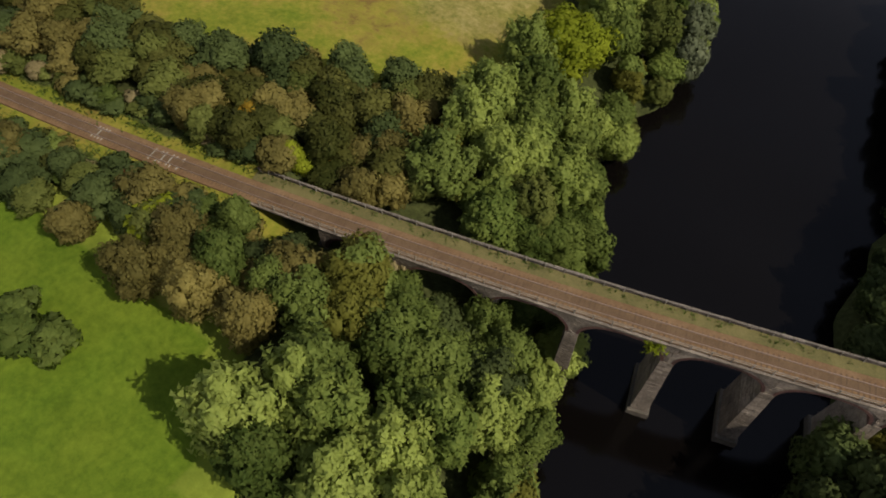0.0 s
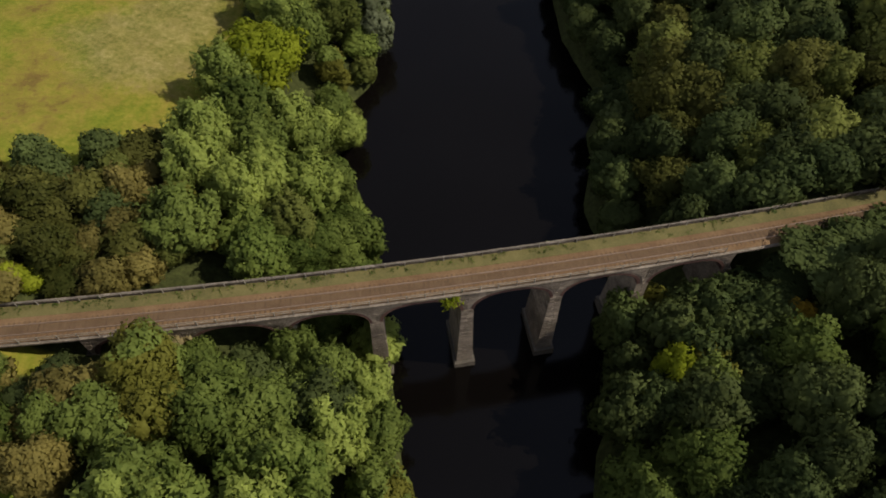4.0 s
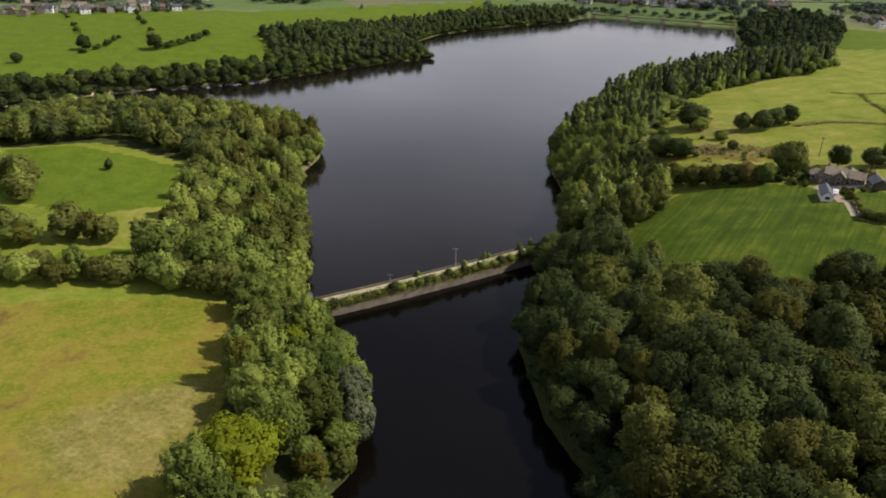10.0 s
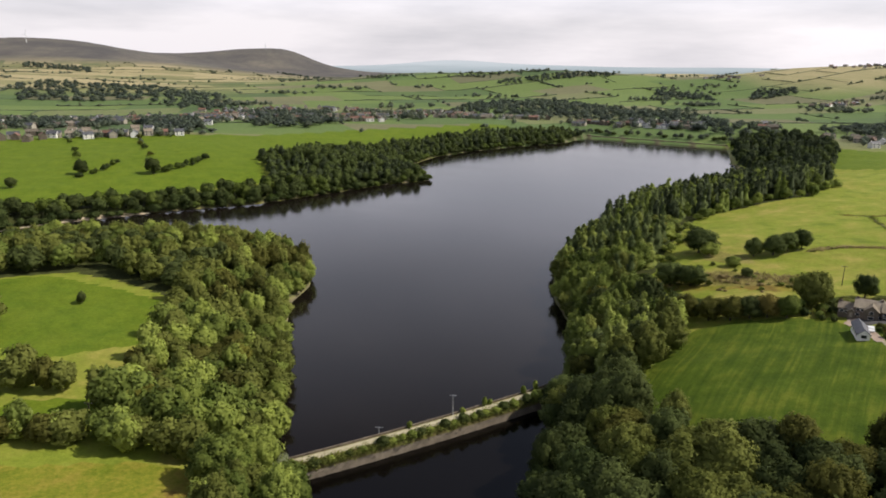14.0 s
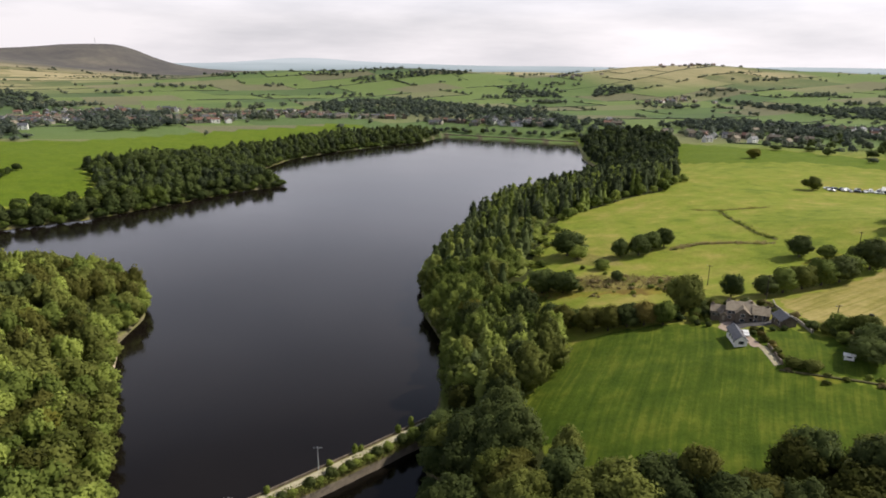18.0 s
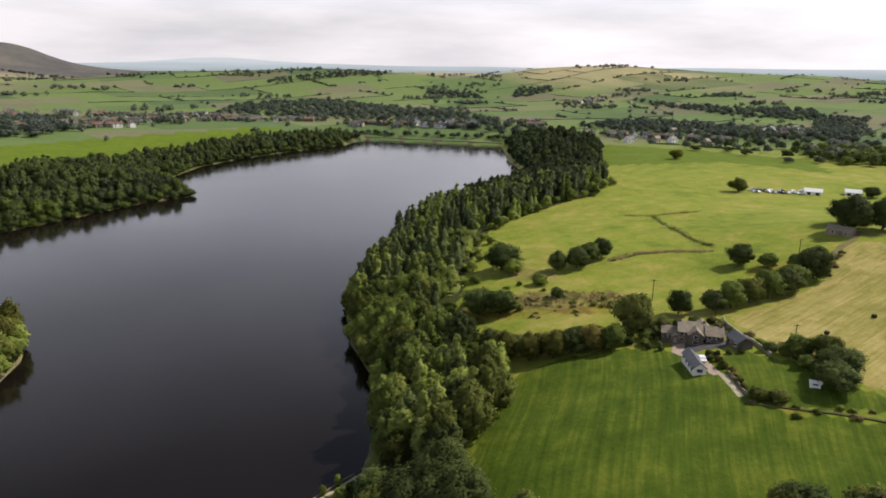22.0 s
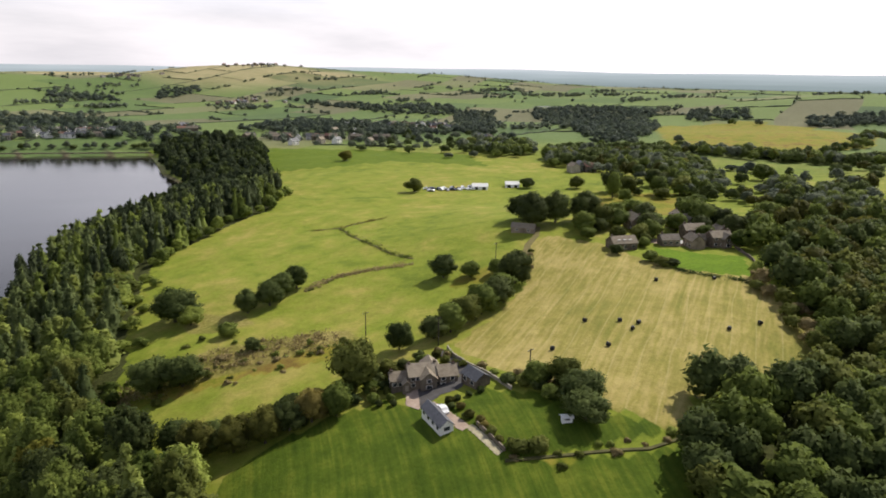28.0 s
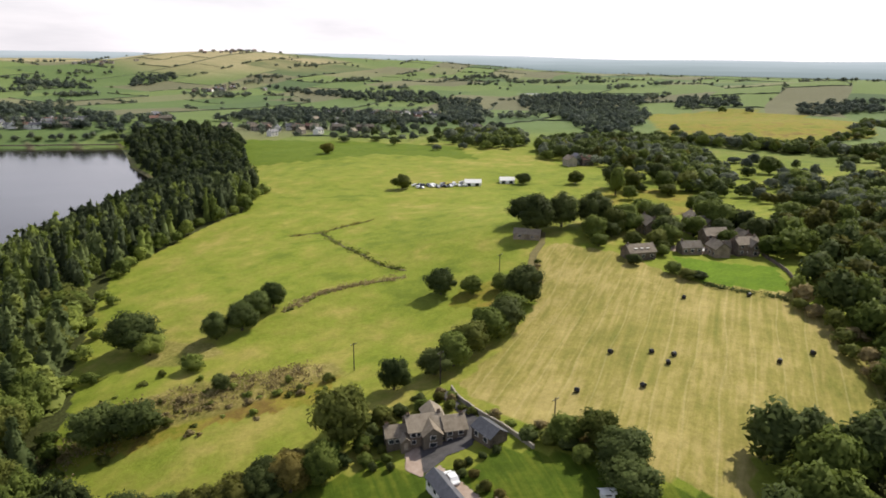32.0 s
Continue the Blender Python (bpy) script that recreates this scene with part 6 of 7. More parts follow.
rng_t = random.Random(12)
tuft_patch("verge_weeds", [(*off_track(rng_t.uniform(-60, 48), rng_t.triangular(2.5, 3.95, 3.8), DECK_TOP + 0.12), rng_t.uniform(0.16, 0.42)) for _ in range(130)], 0.19, LEAF, "green and dry weeds growing along the deck verge", 5)
tuft_patch("bank_weeds", [(p[0], p[1], ground_z(p[0], p[1]), rng_t.uniform(0.3, 0.9)) for p in (off_track(rng_t.uniform(-150, -60), rng_t.choice((-1, 1)) * rng_t.uniform(2.6, 6.5), 0) for _ in range(520))], 0.26, LEAF, "yellow-green weeds on the railway banks", 6)
tuft_patch("ivy", [(*off_track(1.4 + rng_t.normalvariate(0, 0.5), NEAR - 0.35, DECK_TOP - 1.0 + rng_t.normalvariate(0, 0.5)), 0.45) for _ in range(22)], 0.3, LEAF_LIME, "bright green sapling rooted in the viaduct face", 7)

rush_spots = []
for _ in range(420):
    u, v = rng_t.random(), rng_t.random()
    x, y = 74 + 62 * u + rng_t.uniform(-4, 4), 285 + 12 * v - 30 * max(0.0, u - 0.35) + rng_t.uniform(-4, 4)
    rush_spots.append((x, y, ground_z(x, y), rng_t.uniform(0.4, 1.1)))
tuft_patch("rushes", rush_spots, 0.42, LEAF_DRY, "tawny rushes and tussocks in the rough bank", 9)

# ---- causeway between the two waters ----
CAUSE_A, CAUSE_B = Vector((-48.5, 157.0)), Vector((33.0, 209.3))
cause_dir = (CAUSE_B - CAUSE_A).normalized()
cause_out = Vector((-cause_dir.y, cause_dir.x))
CAUSE_L = (CAUSE_B - CAUSE_A).length


def on_causeway(s, u, z):
    bow = -1.2 * math.sin(math.pi * s / CAUSE_L)
    p = CAUSE_A + cause_dir * s + cause_out * (u + bow)
    return (p.x, p.y, z)


def causeway_strip(name, section, mat, parent, label="", close=False, step=2.0, wobble=0.0):
    rng = random.Random(name)
    n = int(CAUSE_L / step) + 1
    k = len(section)
    verts = [on_causeway(i * step, u + rng.uniform(-wobble, wobble), z) for i in range(n) for u, z in section]
    faces = [(i * k + j, (i + 1) * k + j, (i + 1) * k + (j + 1) % k, i * k + (j + 1) % k) for i in range(n - 1) for j in range(k if close else k - 1)]
    ob = new(name, mesh_from(name, verts, faces, mat))
    ob.parent = parent
    return tagged(ob, label)


causeway = tagged(new("causeway"), "stone-faced causeway with a gravel path and green verges", "causeway", kind="structure")
causeway_strip("stone_apron", [(1.7, -3.6), (2.15, -1.9), (2.5, -0.6), (2.75, 0.1)], STONE_APRON, causeway, "pale sloping stone facing", wobble=0.12)
causeway_strip("verge", [(2.75, 0.1), (3.2, 1.1), (4.2, 2.45), (4.5, 2.45)], VERGE, causeway, "rough grassy verge", wobble=0.08)
causeway_strip("path", [(4.2, 2.48), (5.3, 2.55), (6.6, 2.48)], TRACK, causeway, "pale gravel path", wobble=0.12)
causeway_strip("verge", [(6.3, 2.45), (7.2, 2.4)], VERGE, causeway)
causeway_strip("wall", [(7.2, -1.2), (7.1, 2.9), (7.55, 2.9), (8.0, -1.2)], STONE, causeway, "low dark stone wall on the far side")
for s, tall, wide, dark in ((9, 1.8, 3.6, 1), (14, 2.0, 4.0, 1), (19, 1.6, 2.6, 0), (34, 3.4, 4.0, 1), (40, 2.2, 2.4, 0), (43, 2.6, 3.0, 0), (49, 2.0, 2.6, 0), (54, 3.0, 3.2, 1), (60, 3.4, 3.0, 1), (64, 2.2, 2.8, 0), (68, 2.2, 2.8, 0), (75, 3.0, 3.4, 1), (79, 2.6, 3.4, 0), (5, 2.2, 3.4, 0), (24, 1.6, 2.6, 1), (28, 2.0, 2.8, 0), (37, 1.8, 2.8, 0), (46, 2.4, 3.2, 1), (57, 1.8, 2.6, 0), (66, 2.8, 2.8, 1), (72, 2.0, 3.0, 0), (84, 3.2, 3.6, 1), (88, 3.6, 4.0, 0), (92, 3.4, 4.0, 1)):
    x, y, z = on_causeway(s, 3.5, 1.5)
    tree(x, y, tall, wide, LEAF_DARK if dark else LEAF_PALE, "small green bush growing on the causeway verge", shapes="BUSH", group="bushes along the causeway", z=1.3)
for s, tall in ((44, 2.4), (62, 2.0), (70, 3.6), (72, 2.2), (85, 3.4), (90, 4.0)):
    x, y, z = on_causeway(s, 6.9, 2.4)
    tree(x, y, tall, 1.8, LEAF_PALE, "slender sapling beside the causeway path", shapes="BUSH", group="bushes along the causeway", z=2.3)
tuft_patch("causeway_weeds", [(*on_causeway(rng_t.uniform(2, CAUSE_L - 2), u, 1.3 * u - 2.95), rng_t.uniform(0.4, 1.0)) for u in (rng_t.triangular(2.75, 4.2, 3.4) for _ in range(900))], 0.36, LEAF_OLIVE, "tangled green and yellow weeds on the causeway verge", 8)


def utility_pole(x, y, z, tall, mat, arms=1):
    pole = thing("utility_pole", Matrix.Translation((x, y, z)), "plain tall pole with a short crossarm carrying wires", "pole", "poles across the fields")
    bm = bmesh.new()
    bmesh.ops.create_cone(bm, cap_ends=True, segments=8, radius1=0.16, radius2=0.11, depth=tall + 0.4, matrix=Matrix.Translation((0, 0, tall / 2 - 0.2)))
    part("shaft", bm, mat, pole)
    for k in range(arms):
        part("crossarm", box(0, 0, tall - 0.45 - 0.5 * k, 2.2, 0.11, 0.13), mat, pole)
    for dx in (-0.9, 0.9):
        part("insulator", box(dx, 0, tall - 0.32, 0.1, 0.1, 0.22), POLE_GREY, pole)
    return pole


x, y, z = on_causeway(58.5, 6.8, 2.3)
utility_pole(x, y, z, 7.0, POLE_GREY)
x, y, z = on_causeway(35, 8.4, -1.0)
utility_pole(x, y, z, 5.6, POLE_GREY)
for px, py, tall in ((142, 261, 8), (211, 269, 9), (147, 201, 7.5), (149, 236, 9), (-96, 165, 8)):
    utility_pole(px, py, ground_z(px, py) - 0.1, tall, POLE_WOOD)


# ---- buildings ----
def prism(bm, x0, x1, y0, y1, z0, eaves, ridge, along_x=True):
    """Walls of a gabled block."""
    if along_x:
        m = (y0 + y1) / 2
        pts = [(x0, y0, z0), (x1, y0, z0), (x1, y1, z0), (x0, y1, z0), (x0, y0, eaves), (x1, y0, eaves), (x1, y1, eaves), (x0, y1, eaves), (x0, m, ridge), (x1, m, ridge)]
        fs = [(0, 1, 5, 4), (2, 3, 7, 6), (1, 2, 6, 9, 5), (3, 0, 4, 8, 7), (4, 5, 9, 8), (6, 7, 8, 9), (3, 2, 1, 0)]
    else:
        m = (x0 + x1) / 2
        pts = [(x0, y0, z0), (x1, y0, z0), (x1, y1, z0), (x0, y1, z0), (x0, y0, eaves), (x1, y0, eaves), (x1, y1, eaves), (x0, y1, eaves), (m, y0, ridge), (m, y1, ridge)]
        fs = [(0, 1, 5, 8, 4), (2, 3, 7, 9, 6), (1, 2, 6, 5), (3, 0, 4, 7), (5, 6, 9, 8), (7, 4, 8, 9), (3, 2, 1, 0)]
    vs = [bm.verts.new(p) for p in pts]
    for q in fs:
        bm.faces.new([vs[i] for i in q])
    return bm


def roof_slabs(bm, x0, x1, y0, y1, eaves, ridge, along_x=True, over=0.3, thick=0.16):
    """Two roof planes with thickness and overhang."""
    if not along_x:
        x0, x1, y0, y1 = y0, y1, x0, x1
    m = (y0 + y1) / 2
    drop = (ridge - eaves) / (m - y0) * over
    for ya, sign in ((y0 - over, 1), (y1 + over, -1)):
        low, high = eaves - drop + 0.06, ridge + 0.06
        pts = [(x0 - over, ya, low), (x1 + over, ya, low), (x1 + over, m, high), (x0 - over, m, high)]
        pts += [(p[0], p[1], p[2] + thick) for p in pts]
        if not along_x:
            pts = [(p[1], p[0], p[2]) for p in pts]
        vs = [bm.verts.new(p) for p in pts]
        for q in ((0, 3, 2, 1), (4, 5, 6, 7), (0, 1, 5, 4), (1, 2, 6, 5), (2, 3, 7, 6), (3, 0, 4, 7)):
            bm.faces.new([vs[i] for i in q])
    bmesh.ops.recalc_face_normals(bm, faces=bm.faces)
    return bm


def window(parent, x, y, z, w, h, turn=0.0, mat=GLASS):
    """A framed pane set proud of a wall; turn 0 faces -y."""
    win = part("window", box(0, 0, 0, w + 0.16, 0.08, h + 0.16), RENDER_WHITE, parent, "white-framed window", Matrix.Translation((x, y, z)) @ Matrix.Rotation(turn, 4, "Z"))
    part("pane", box(0, -0.035, 0.08, w, 0.04, h), mat, win)
    return win


def house(m, length, width, eaves, ridge, wall, roof, label, chimneys=1, rows=1, cols=3, group="", name="house", backs=True, sill=0.9, pane=1.15):
    h = thing(name, m, label, "house", group)
    x0, x1, y0, y1 = -length / 2, length / 2, -width / 2, width / 2
    part("wall", prism(bmesh.new(), x0, x1, y0, y1, -1.5, eaves, ridge), wall, h)
    part("roof", roof_slabs(bmesh.new(), x0, x1, y0, y1, eaves, ridge), roof, h)
    for k in range(chimneys):
        part("chimney", box(x0 + 0.7 + k * (length - 1.4), 0, ridge - 0.7, 0.75, 0.6, 1.6, 0, 0.04), wall, h)
    for r in range(rows):
        for c in range(cols):
            x = x0 + (c + 0.5) * length / cols
            window(h, x, y0 - 0.04, sill + 2.5 * r, 1.1, pane)
            if backs:
                window(h, x, y1 + 0.04, sill + 2.5 * r, 1.1, pane, math.pi)
    return h


def spot(x, y, turn=0.0, lift=0.0):
    return Matrix.Translation((x, y, ground_z(x, y) + lift)) @ Matrix.Rotation(turn, 4, "Z")


# farmhouse: a rambling stone house of four blocks
farm = thing("farmhouse", spot(130.5, 222.5, radians(-31), 0.1) @ Matrix.Diagonal((0.9, 0.9, 0.78, 1)), "rambling gritstone farmhouse with stone-slate gables and chimneys", "house")
BLOCKS = [("main", -4.5, 4.0, -3.5, 4.0, 4.4, 7.0, True), ("west_wing", -9.5, -4.4, -2.2, 3.0, 2.7, 4.6, True), ("front_gable", -1.5, 3.0, -5.6, -0.5, 4.2, 6.3, False), ("east_wing", 3.9, 9.2, -4.6, 2.4, 4.2, 6.5, True), ("rear_range", 1.0, 6.0, 2.6, 9.0, 2.8, 5.0, False), ("porch", -6.4, -4.2, -4.4, -2.1, 2.3, 3.4, False)]
for bname, x0, x1, y0, y1, eaves, ridge, ax in BLOCKS:
    w = part("wall", prism(bmesh.new(), x0, x1, y0, y1, -1.8, eaves, ridge, ax), STONE_APRON if bname != "main" else STONE, farm)
    part("roof", roof_slabs(bmesh.new(), x0, x1, y0, y1, eaves, ridge, ax), ROOF_STONE, farm, "stone-slate roof")
for cx, cy, cz in ((-4.0, 0.2, 6.3), (3.4, 0.2, 6.3), (8.6, -1.1, 5.8), (-9.0, 0.4, 4.0)):
    ch = part("chimney", box(cx, cy, cz, 0.9, 0.65, 1.3, 0, 0.04), STONE_APRON, farm)
    for dx in (-0.2, 0.2):
        part("chimney_pot", box(cx + dx, cy, cz + 1.3, 0.22, 0.22, 0.4), BRICK, ch)
for wx, wy, wz, ww, wt in ((-8.4, -2.24, 0.8, 1.2, 0), (-6.9, -2.24, 0.8, 1.0, 0), (-3.4, -3.54, 0.8, 1.1, 0), (-3.4, -3.54, 2.9, 1.1, 0), (-2.2, -3.54, 2.9, 0.8, 0), (0.75, -5.64, 0.8, 1.6, 0), (0.75, -5.64, 2.9, 1.2, 0), (3.5, -3.54, 0.8, 0.8, 0), (5.0, -4.64, 0.8, 1.1, 0), (7.6, -4.64, 0.8, 1.3, 0), (5.0, -4.64, 2.8, 1.1, 0), (7.6, -4.64, 2.8, 1.1, 0)):
    window(farm, wx, wy, wz, ww, 1.1, wt)
for wx, wy, wz in ((9.24, -1.0, 0.8), (9.24, -1.0, 2.8), (-9.54, 0.5, 0.8)):
    window(farm, wx, wy, wz, 1.1, 1.1, math.pi / 2 if wx > 0 else -math.pi / 2)
part("door", box(-5.3, -4.44, 0, 0.95, 0.08, 2.05), FENCE_WOOD, farm, "pale wooden front door")
house(spot(136.8, 209.8, radians(80), 0.1), 6, 4.5, 2.2, 3.6, STONE, ROOF_SLATE, "stone garage with a grey slate roof beside the farmhouse", 0, 1, 2, name="garage", sill=0.7, pane=1.0)
white_barn = house(spot(117.8, 203.8, radians(71), 0.1), 10, 3.2, 2.0, 3.3, RENDER_WHITE, ROOF_SLATE, "long white-painted outbuilding with a dark slate roof", 0, 1, 4, name="outbuilding", sill=0.7, pane=0.8)
window(white_barn, -5.04, 0, 0.8, 1.4, 0.9, -math.pi / 2)
house(spot(135.3, 181.3, radians(-40)), 2.3, 1.3, 1.2, 1.5, WHITE_PLASTIC, WHITE_PLASTIC, "small white shed at the edge of the trees", 0, 1, 1, name="shed", backs=False, sill=0.6, pane=0.6)
house(spot(247, 285, radians(-62)), 10, 5, 2.0, 3.5, STONE, ROOF_STONE, "low stone field barn with a stone-slate roof", 0, 1, 2, name="barn", sill=0.6, pane=0.8)
# hamlet
HAMLET = [(257.5, 243, -30, 11, 7, 3.0, 5.4, 0), (277, 233, -38, 8, 5.5, 2.8, 4.8, 0), (282, 224.5, 52, 8, 6, 3.6, 6.0, 1), (291, 218.5, -35, 9, 6.5, 4.6, 6.8, 1), (313, 246, -30, 12, 7.5, 4.8, 7.4, 1), (291, 257, 55, 10, 7, 4.8, 7.4, 1), (298, 233, -35, 10, 6.5, 4.4, 6.8, 0), (304, 224, 50, 8, 6, 3.8, 6.2, 0), (326, 254, 40, 10, 7, 4.6, 7.0, 1)]
for i, (hx, hy, ht, hl, hw, he, hr, k) in enumerate(HAMLET):
    h = house(spot(hx, hy, radians(ht)) @ Matrix.Diagonal((0.95, 0.95, 0.95, 1)), hl, hw, he, hr, STONE_VIADUCT if k else STONE, ROOF_BROWN if i % 3 else ROOF_STONE, "gritstone hamlet house with a stone-slate roof among trees", 1 + k, 1 if he < 4 else 2, 3, "houses of the hamlet")
    if k:      # a gabled wing on the front
        part("wall", prism(bmesh.new(), -hl * 0.05, hl * 0.35, -hw / 2 - 2.2, 0, -1.5, he * 0.92, hr * 0.92, False), STONE_VIADUCT, h)
        part("roof", roof_slabs(bmesh.new(), -hl * 0.05, hl * 0.35, -hw / 2 - 2.2, 0, he * 0.92, hr * 0.92, False), ROOF_BROWN, h)
        window(h, hl * 0.15, -hw / 2 - 2.24, 0.9, 1.4, 1.2)
        window(h, hl * 0.15, -hw / 2 - 2.24, he * 0.92 - 1.0, 1.1, 1.0)
    if i == 0:
        for dx in (-2.5, 0, 2.5):
            part("skylight", box(dx, -1.9, 4.25, 1.1, 1.3, 0.12), WHITE_PLASTIC, h, "pale roof light")


def sheet(name, poly, mat, label, category="paving", step=0.35, lift=0.1):
    """A paved patch that follows the ground."""
    p = np.array(poly, float)
    xs, ys = np.arange(p[:, 0].min(), p[:, 0].max() + step, step), np.arange(p[:, 1].min(), p[:, 1].max() + step, step)
    gx, gy = np.meshgrid(xs, ys)
    ok = inside(gx, gy, poly)
    z = height(gx, gy) + lift
    w = len(xs)
    quads = [(j * w + i, j * w + i + 1, (j + 1) * w + i + 1, (j + 1) * w + i) for j in range(len(ys) - 1) for i in range(w - 1) if ok[j, i] or ok[j, i + 1] or ok[j + 1, i] or ok[j + 1, i + 1]]
    me = fast_mesh(name, np.stack([gx, gy, z], -1).reshape(-1, 3), np.array(quads), mat)
    return tagged(new(name, me), label, category, kind="structure")


sheet("drive", [(121.3, 213), (127.5, 220.9), (129.6, 217.9), (134.5, 216.8), (137.5, 215.7), (140.4, 219.2), (143, 226), (146.1, 234.2), (147.8, 233.3), (144.4, 224.9), (142, 218), (139.5, 214), (132.4, 211.3), (128.3, 213.1), (125, 213)], ASPHALT, "dark asphalt drive round the farmhouse", "drive")
sheet("yard", [(125.9, 223.4), (127.3, 221), (120.3, 212.5), (120, 216.6)], PAVING, "pinkish paved strip beside the drive", "paving")
sheet("parking", [(121.5, 212.5), (124.4, 212), (123.8, 209.8), (122.4, 203.6), (120.9, 196.9), (118.7, 196.8), (119.6, 203)], PAVING, "gravel parking space beside the outbuilding", "paving")
sheet("garden_path", [(120.3, 197), (121.8, 196.6), (118.6, 185.3), (117.2, 185.2)], TRACK, "pale garden path with low walls", "path")
sheet("lane", [(205, 252.5), (236, 272), (246, 276), (256, 283), (255, 284.6), (245, 277.8), (235, 274), (204, 254)], VERGE, "rough gravel lane beside the hay field", "lane")
SAND = stone_material("pale_shore_sand", (0.34, 0.27, 0.18), (0.48, 0.39, 0.27), (0.58, 0.49, 0.36), 1.2)
sheet("beach", [(-74, 262), (-71.5, 263), (-75, 279), (-78, 286), (-80.5, 284), (-77.5, 272)], SAND, "small pale sandy beach below the peninsula trees", "beach", 0.5, 0.35)
sheet("beach", [(-305, 409), (-301, 407), (-272, 438), (-252, 455), (-228, 470), (-231, 474), (-256, 459), (-275, 443)], SAND, "pale stony shore line below the far trees", "beach", 1.5, 0.5)
sheet("hamlet_yard", [(280, 228), (288, 219), (300, 212), (306, 217), (294, 230), (286, 237), (278, 244), (272, 243)], PAVING, "paved yard between the hamlet houses", "paving")


def dry_wall(line, tall, thick, label, mat=STONE):
    """A drystone wall along the ground, coped."""
    pts = []
    for (ax, ay), (bx, by) in zip(line[:-1], line[1:]):
        n = max(1, int(math.hypot(bx - ax, by - ay) / 2.0))
        pts += [(ax + (bx - ax) * k / n, ay + (by - ay) * k / n) for k in range(n)]
    pts.append(line[-1])
    verts, faces = [], []
    rng = random.Random(len(pts))
    for i, (x, y) in enumerate(pts):
        a = pts[min(i + 1, len(pts) - 1)]
        b = pts[max(i - 1, 0)]
        t = math.atan2(a[1] - b[1], a[0] - b[0])
        broad = thick * (rng.uniform(0.4, 1.5) if tall < 0.2 else 1.0)
        nx, ny = -math.sin(t) * broad / 2, math.cos(t) * broad / 2
        if tall < 0.2:      # a worn-down bank wanders
            x, y = x + nx * rng.uniform(-0.7, 0.7), y + ny * rng.uniform(-0.7, 0.7)
        z = ground_z(x, y)
        top = z + tall * rng.uniform(0.88, 1.08)
        verts += [(x + nx, y + ny, z - 0.4), (x + nx * 0.75, y + ny * 0.75, top), (x - nx * 0.75, y - ny * 0.75, top), (x - nx, y - ny, z - 0.4)]
    for i in range(len(pts) - 1):
        n, m = 4 * i, 4 * (i + 1)
        faces += [(n, m, m + 1, n + 1), (n + 1, m + 1, m + 2, n + 2), (n + 2, m + 2, m + 3, n + 3)]
    faces += [(0, 1, 2, 3), (len(verts) - 1, len(verts) - 2, len(verts) - 3, len(verts) - 4)]
    return tagged(new("stone_wall", mesh_from("stone_wall", verts, faces, mat)), label, "wall", "drystone walls")


DITCH = stone_material("dark_turf_bank", (0.055, 0.056, 0.018), (0.095, 0.088, 0.030), (0.15, 0.128, 0.052), 0.9)
dry_wall([(148.9, 232.1), (146.2, 227.2), (143.4, 218), (141.5, 208.6), (139, 200.1)], 1.0, 0.5, "pale curved garden wall beside the drive", STONE_PALE)
dry_wall([(122.4, 196), (120.6, 190), (119.2, 185)], 0.9, 0.4, "low stone wall along the garden path")
dry_wall([(117, 183), (127, 174), (140, 164), (152, 160)], 0.25, 1.1, "low grassed-over wall below the garden", DITCH)
dry_wall([(260, 189), (275, 198), (292, 212)], 1.1, 0.5, "stone wall round the bright lawn")
dry_wall([(204, 385), (216, 378), (230, 378), (244, 376)], 0.1, 1.5, "ruined grassed-over wall across the pasture", DITCH)
dry_wall([(216, 378), (207, 348), (200, 319), (200, 304)], 0.1, 1.6, "ruined grassed-over wall down the pasture", DITCH)
rng_r = random.Random(77)
for patch, mat, line, n, r in (("ditch_rushes", LEAF_RUST, [(204, 385), (216, 378), (230, 378), (244, 376)], 60, 0.7), ("ditch_rushes", LEAF_OLIVE, [(216, 378), (207, 348), (200, 319), (200, 306)], 130, 0.8), ("ditch_rushes", LEAF_DRY, [(152, 311), (168, 313), (182, 309), (196, 300)], 190, 1.0), ("hedge_bottom", LEAF_BLUE, [(247, 214), (246, 208), (249, 197), (251, 190)], 120, 0.8)):
    bank = []
    for _ in range(n):
        f = rng_r.uniform(0, len(line) - 1.001)
        (ax, ay), (bx, by), f = line[int(f)], line[int(f) + 1], f % 1
        bx, by = ax + (bx - ax) * f + rng_r.normalvariate(0, r), ay + (by - ay) * f + rng_r.normalvariate(0, r)
        bank.append((bx, by, ground_z(bx, by), rng_r.uniform(0.3, 0.8)))
    tuft_patch(patch, bank, 0.34, mat, "tufts of rushes and rough grass along the old bank" if patch[0] == "d" else "low dark hedge bottom at the lawn edge", 9, "plants")
dry_wall([(152, 311), (168, 313), (182, 309), (196, 300)], 0.15, 2.0, "broken stone wall with rushes in the pasture", VERGE)


def bale(x, y, turn):
    b = thing("hay_bale", spot(x, y, turn), "black plastic-wrapped round hay bale lying in the field", "hay bale", "bales in the hay field")
    bm = bmesh.new()
    bmesh.ops.create_cone(bm, cap_ends=True, segments=18, radius1=0.6, radius2=0.6, depth=1.2, matrix=Matrix.Translation((0, 0, 0.57)) @ Matrix.Rotation(math.pi / 2, 4, "X"))
    bmesh.ops.bevel(bm, geom=[e for e in bm.edges if e.calc_face_angle(0) > 1.0], offset=0.13, segments=2, affect="EDGES")
    part("wrap", bm, BALE_WRAP, b)
    return b


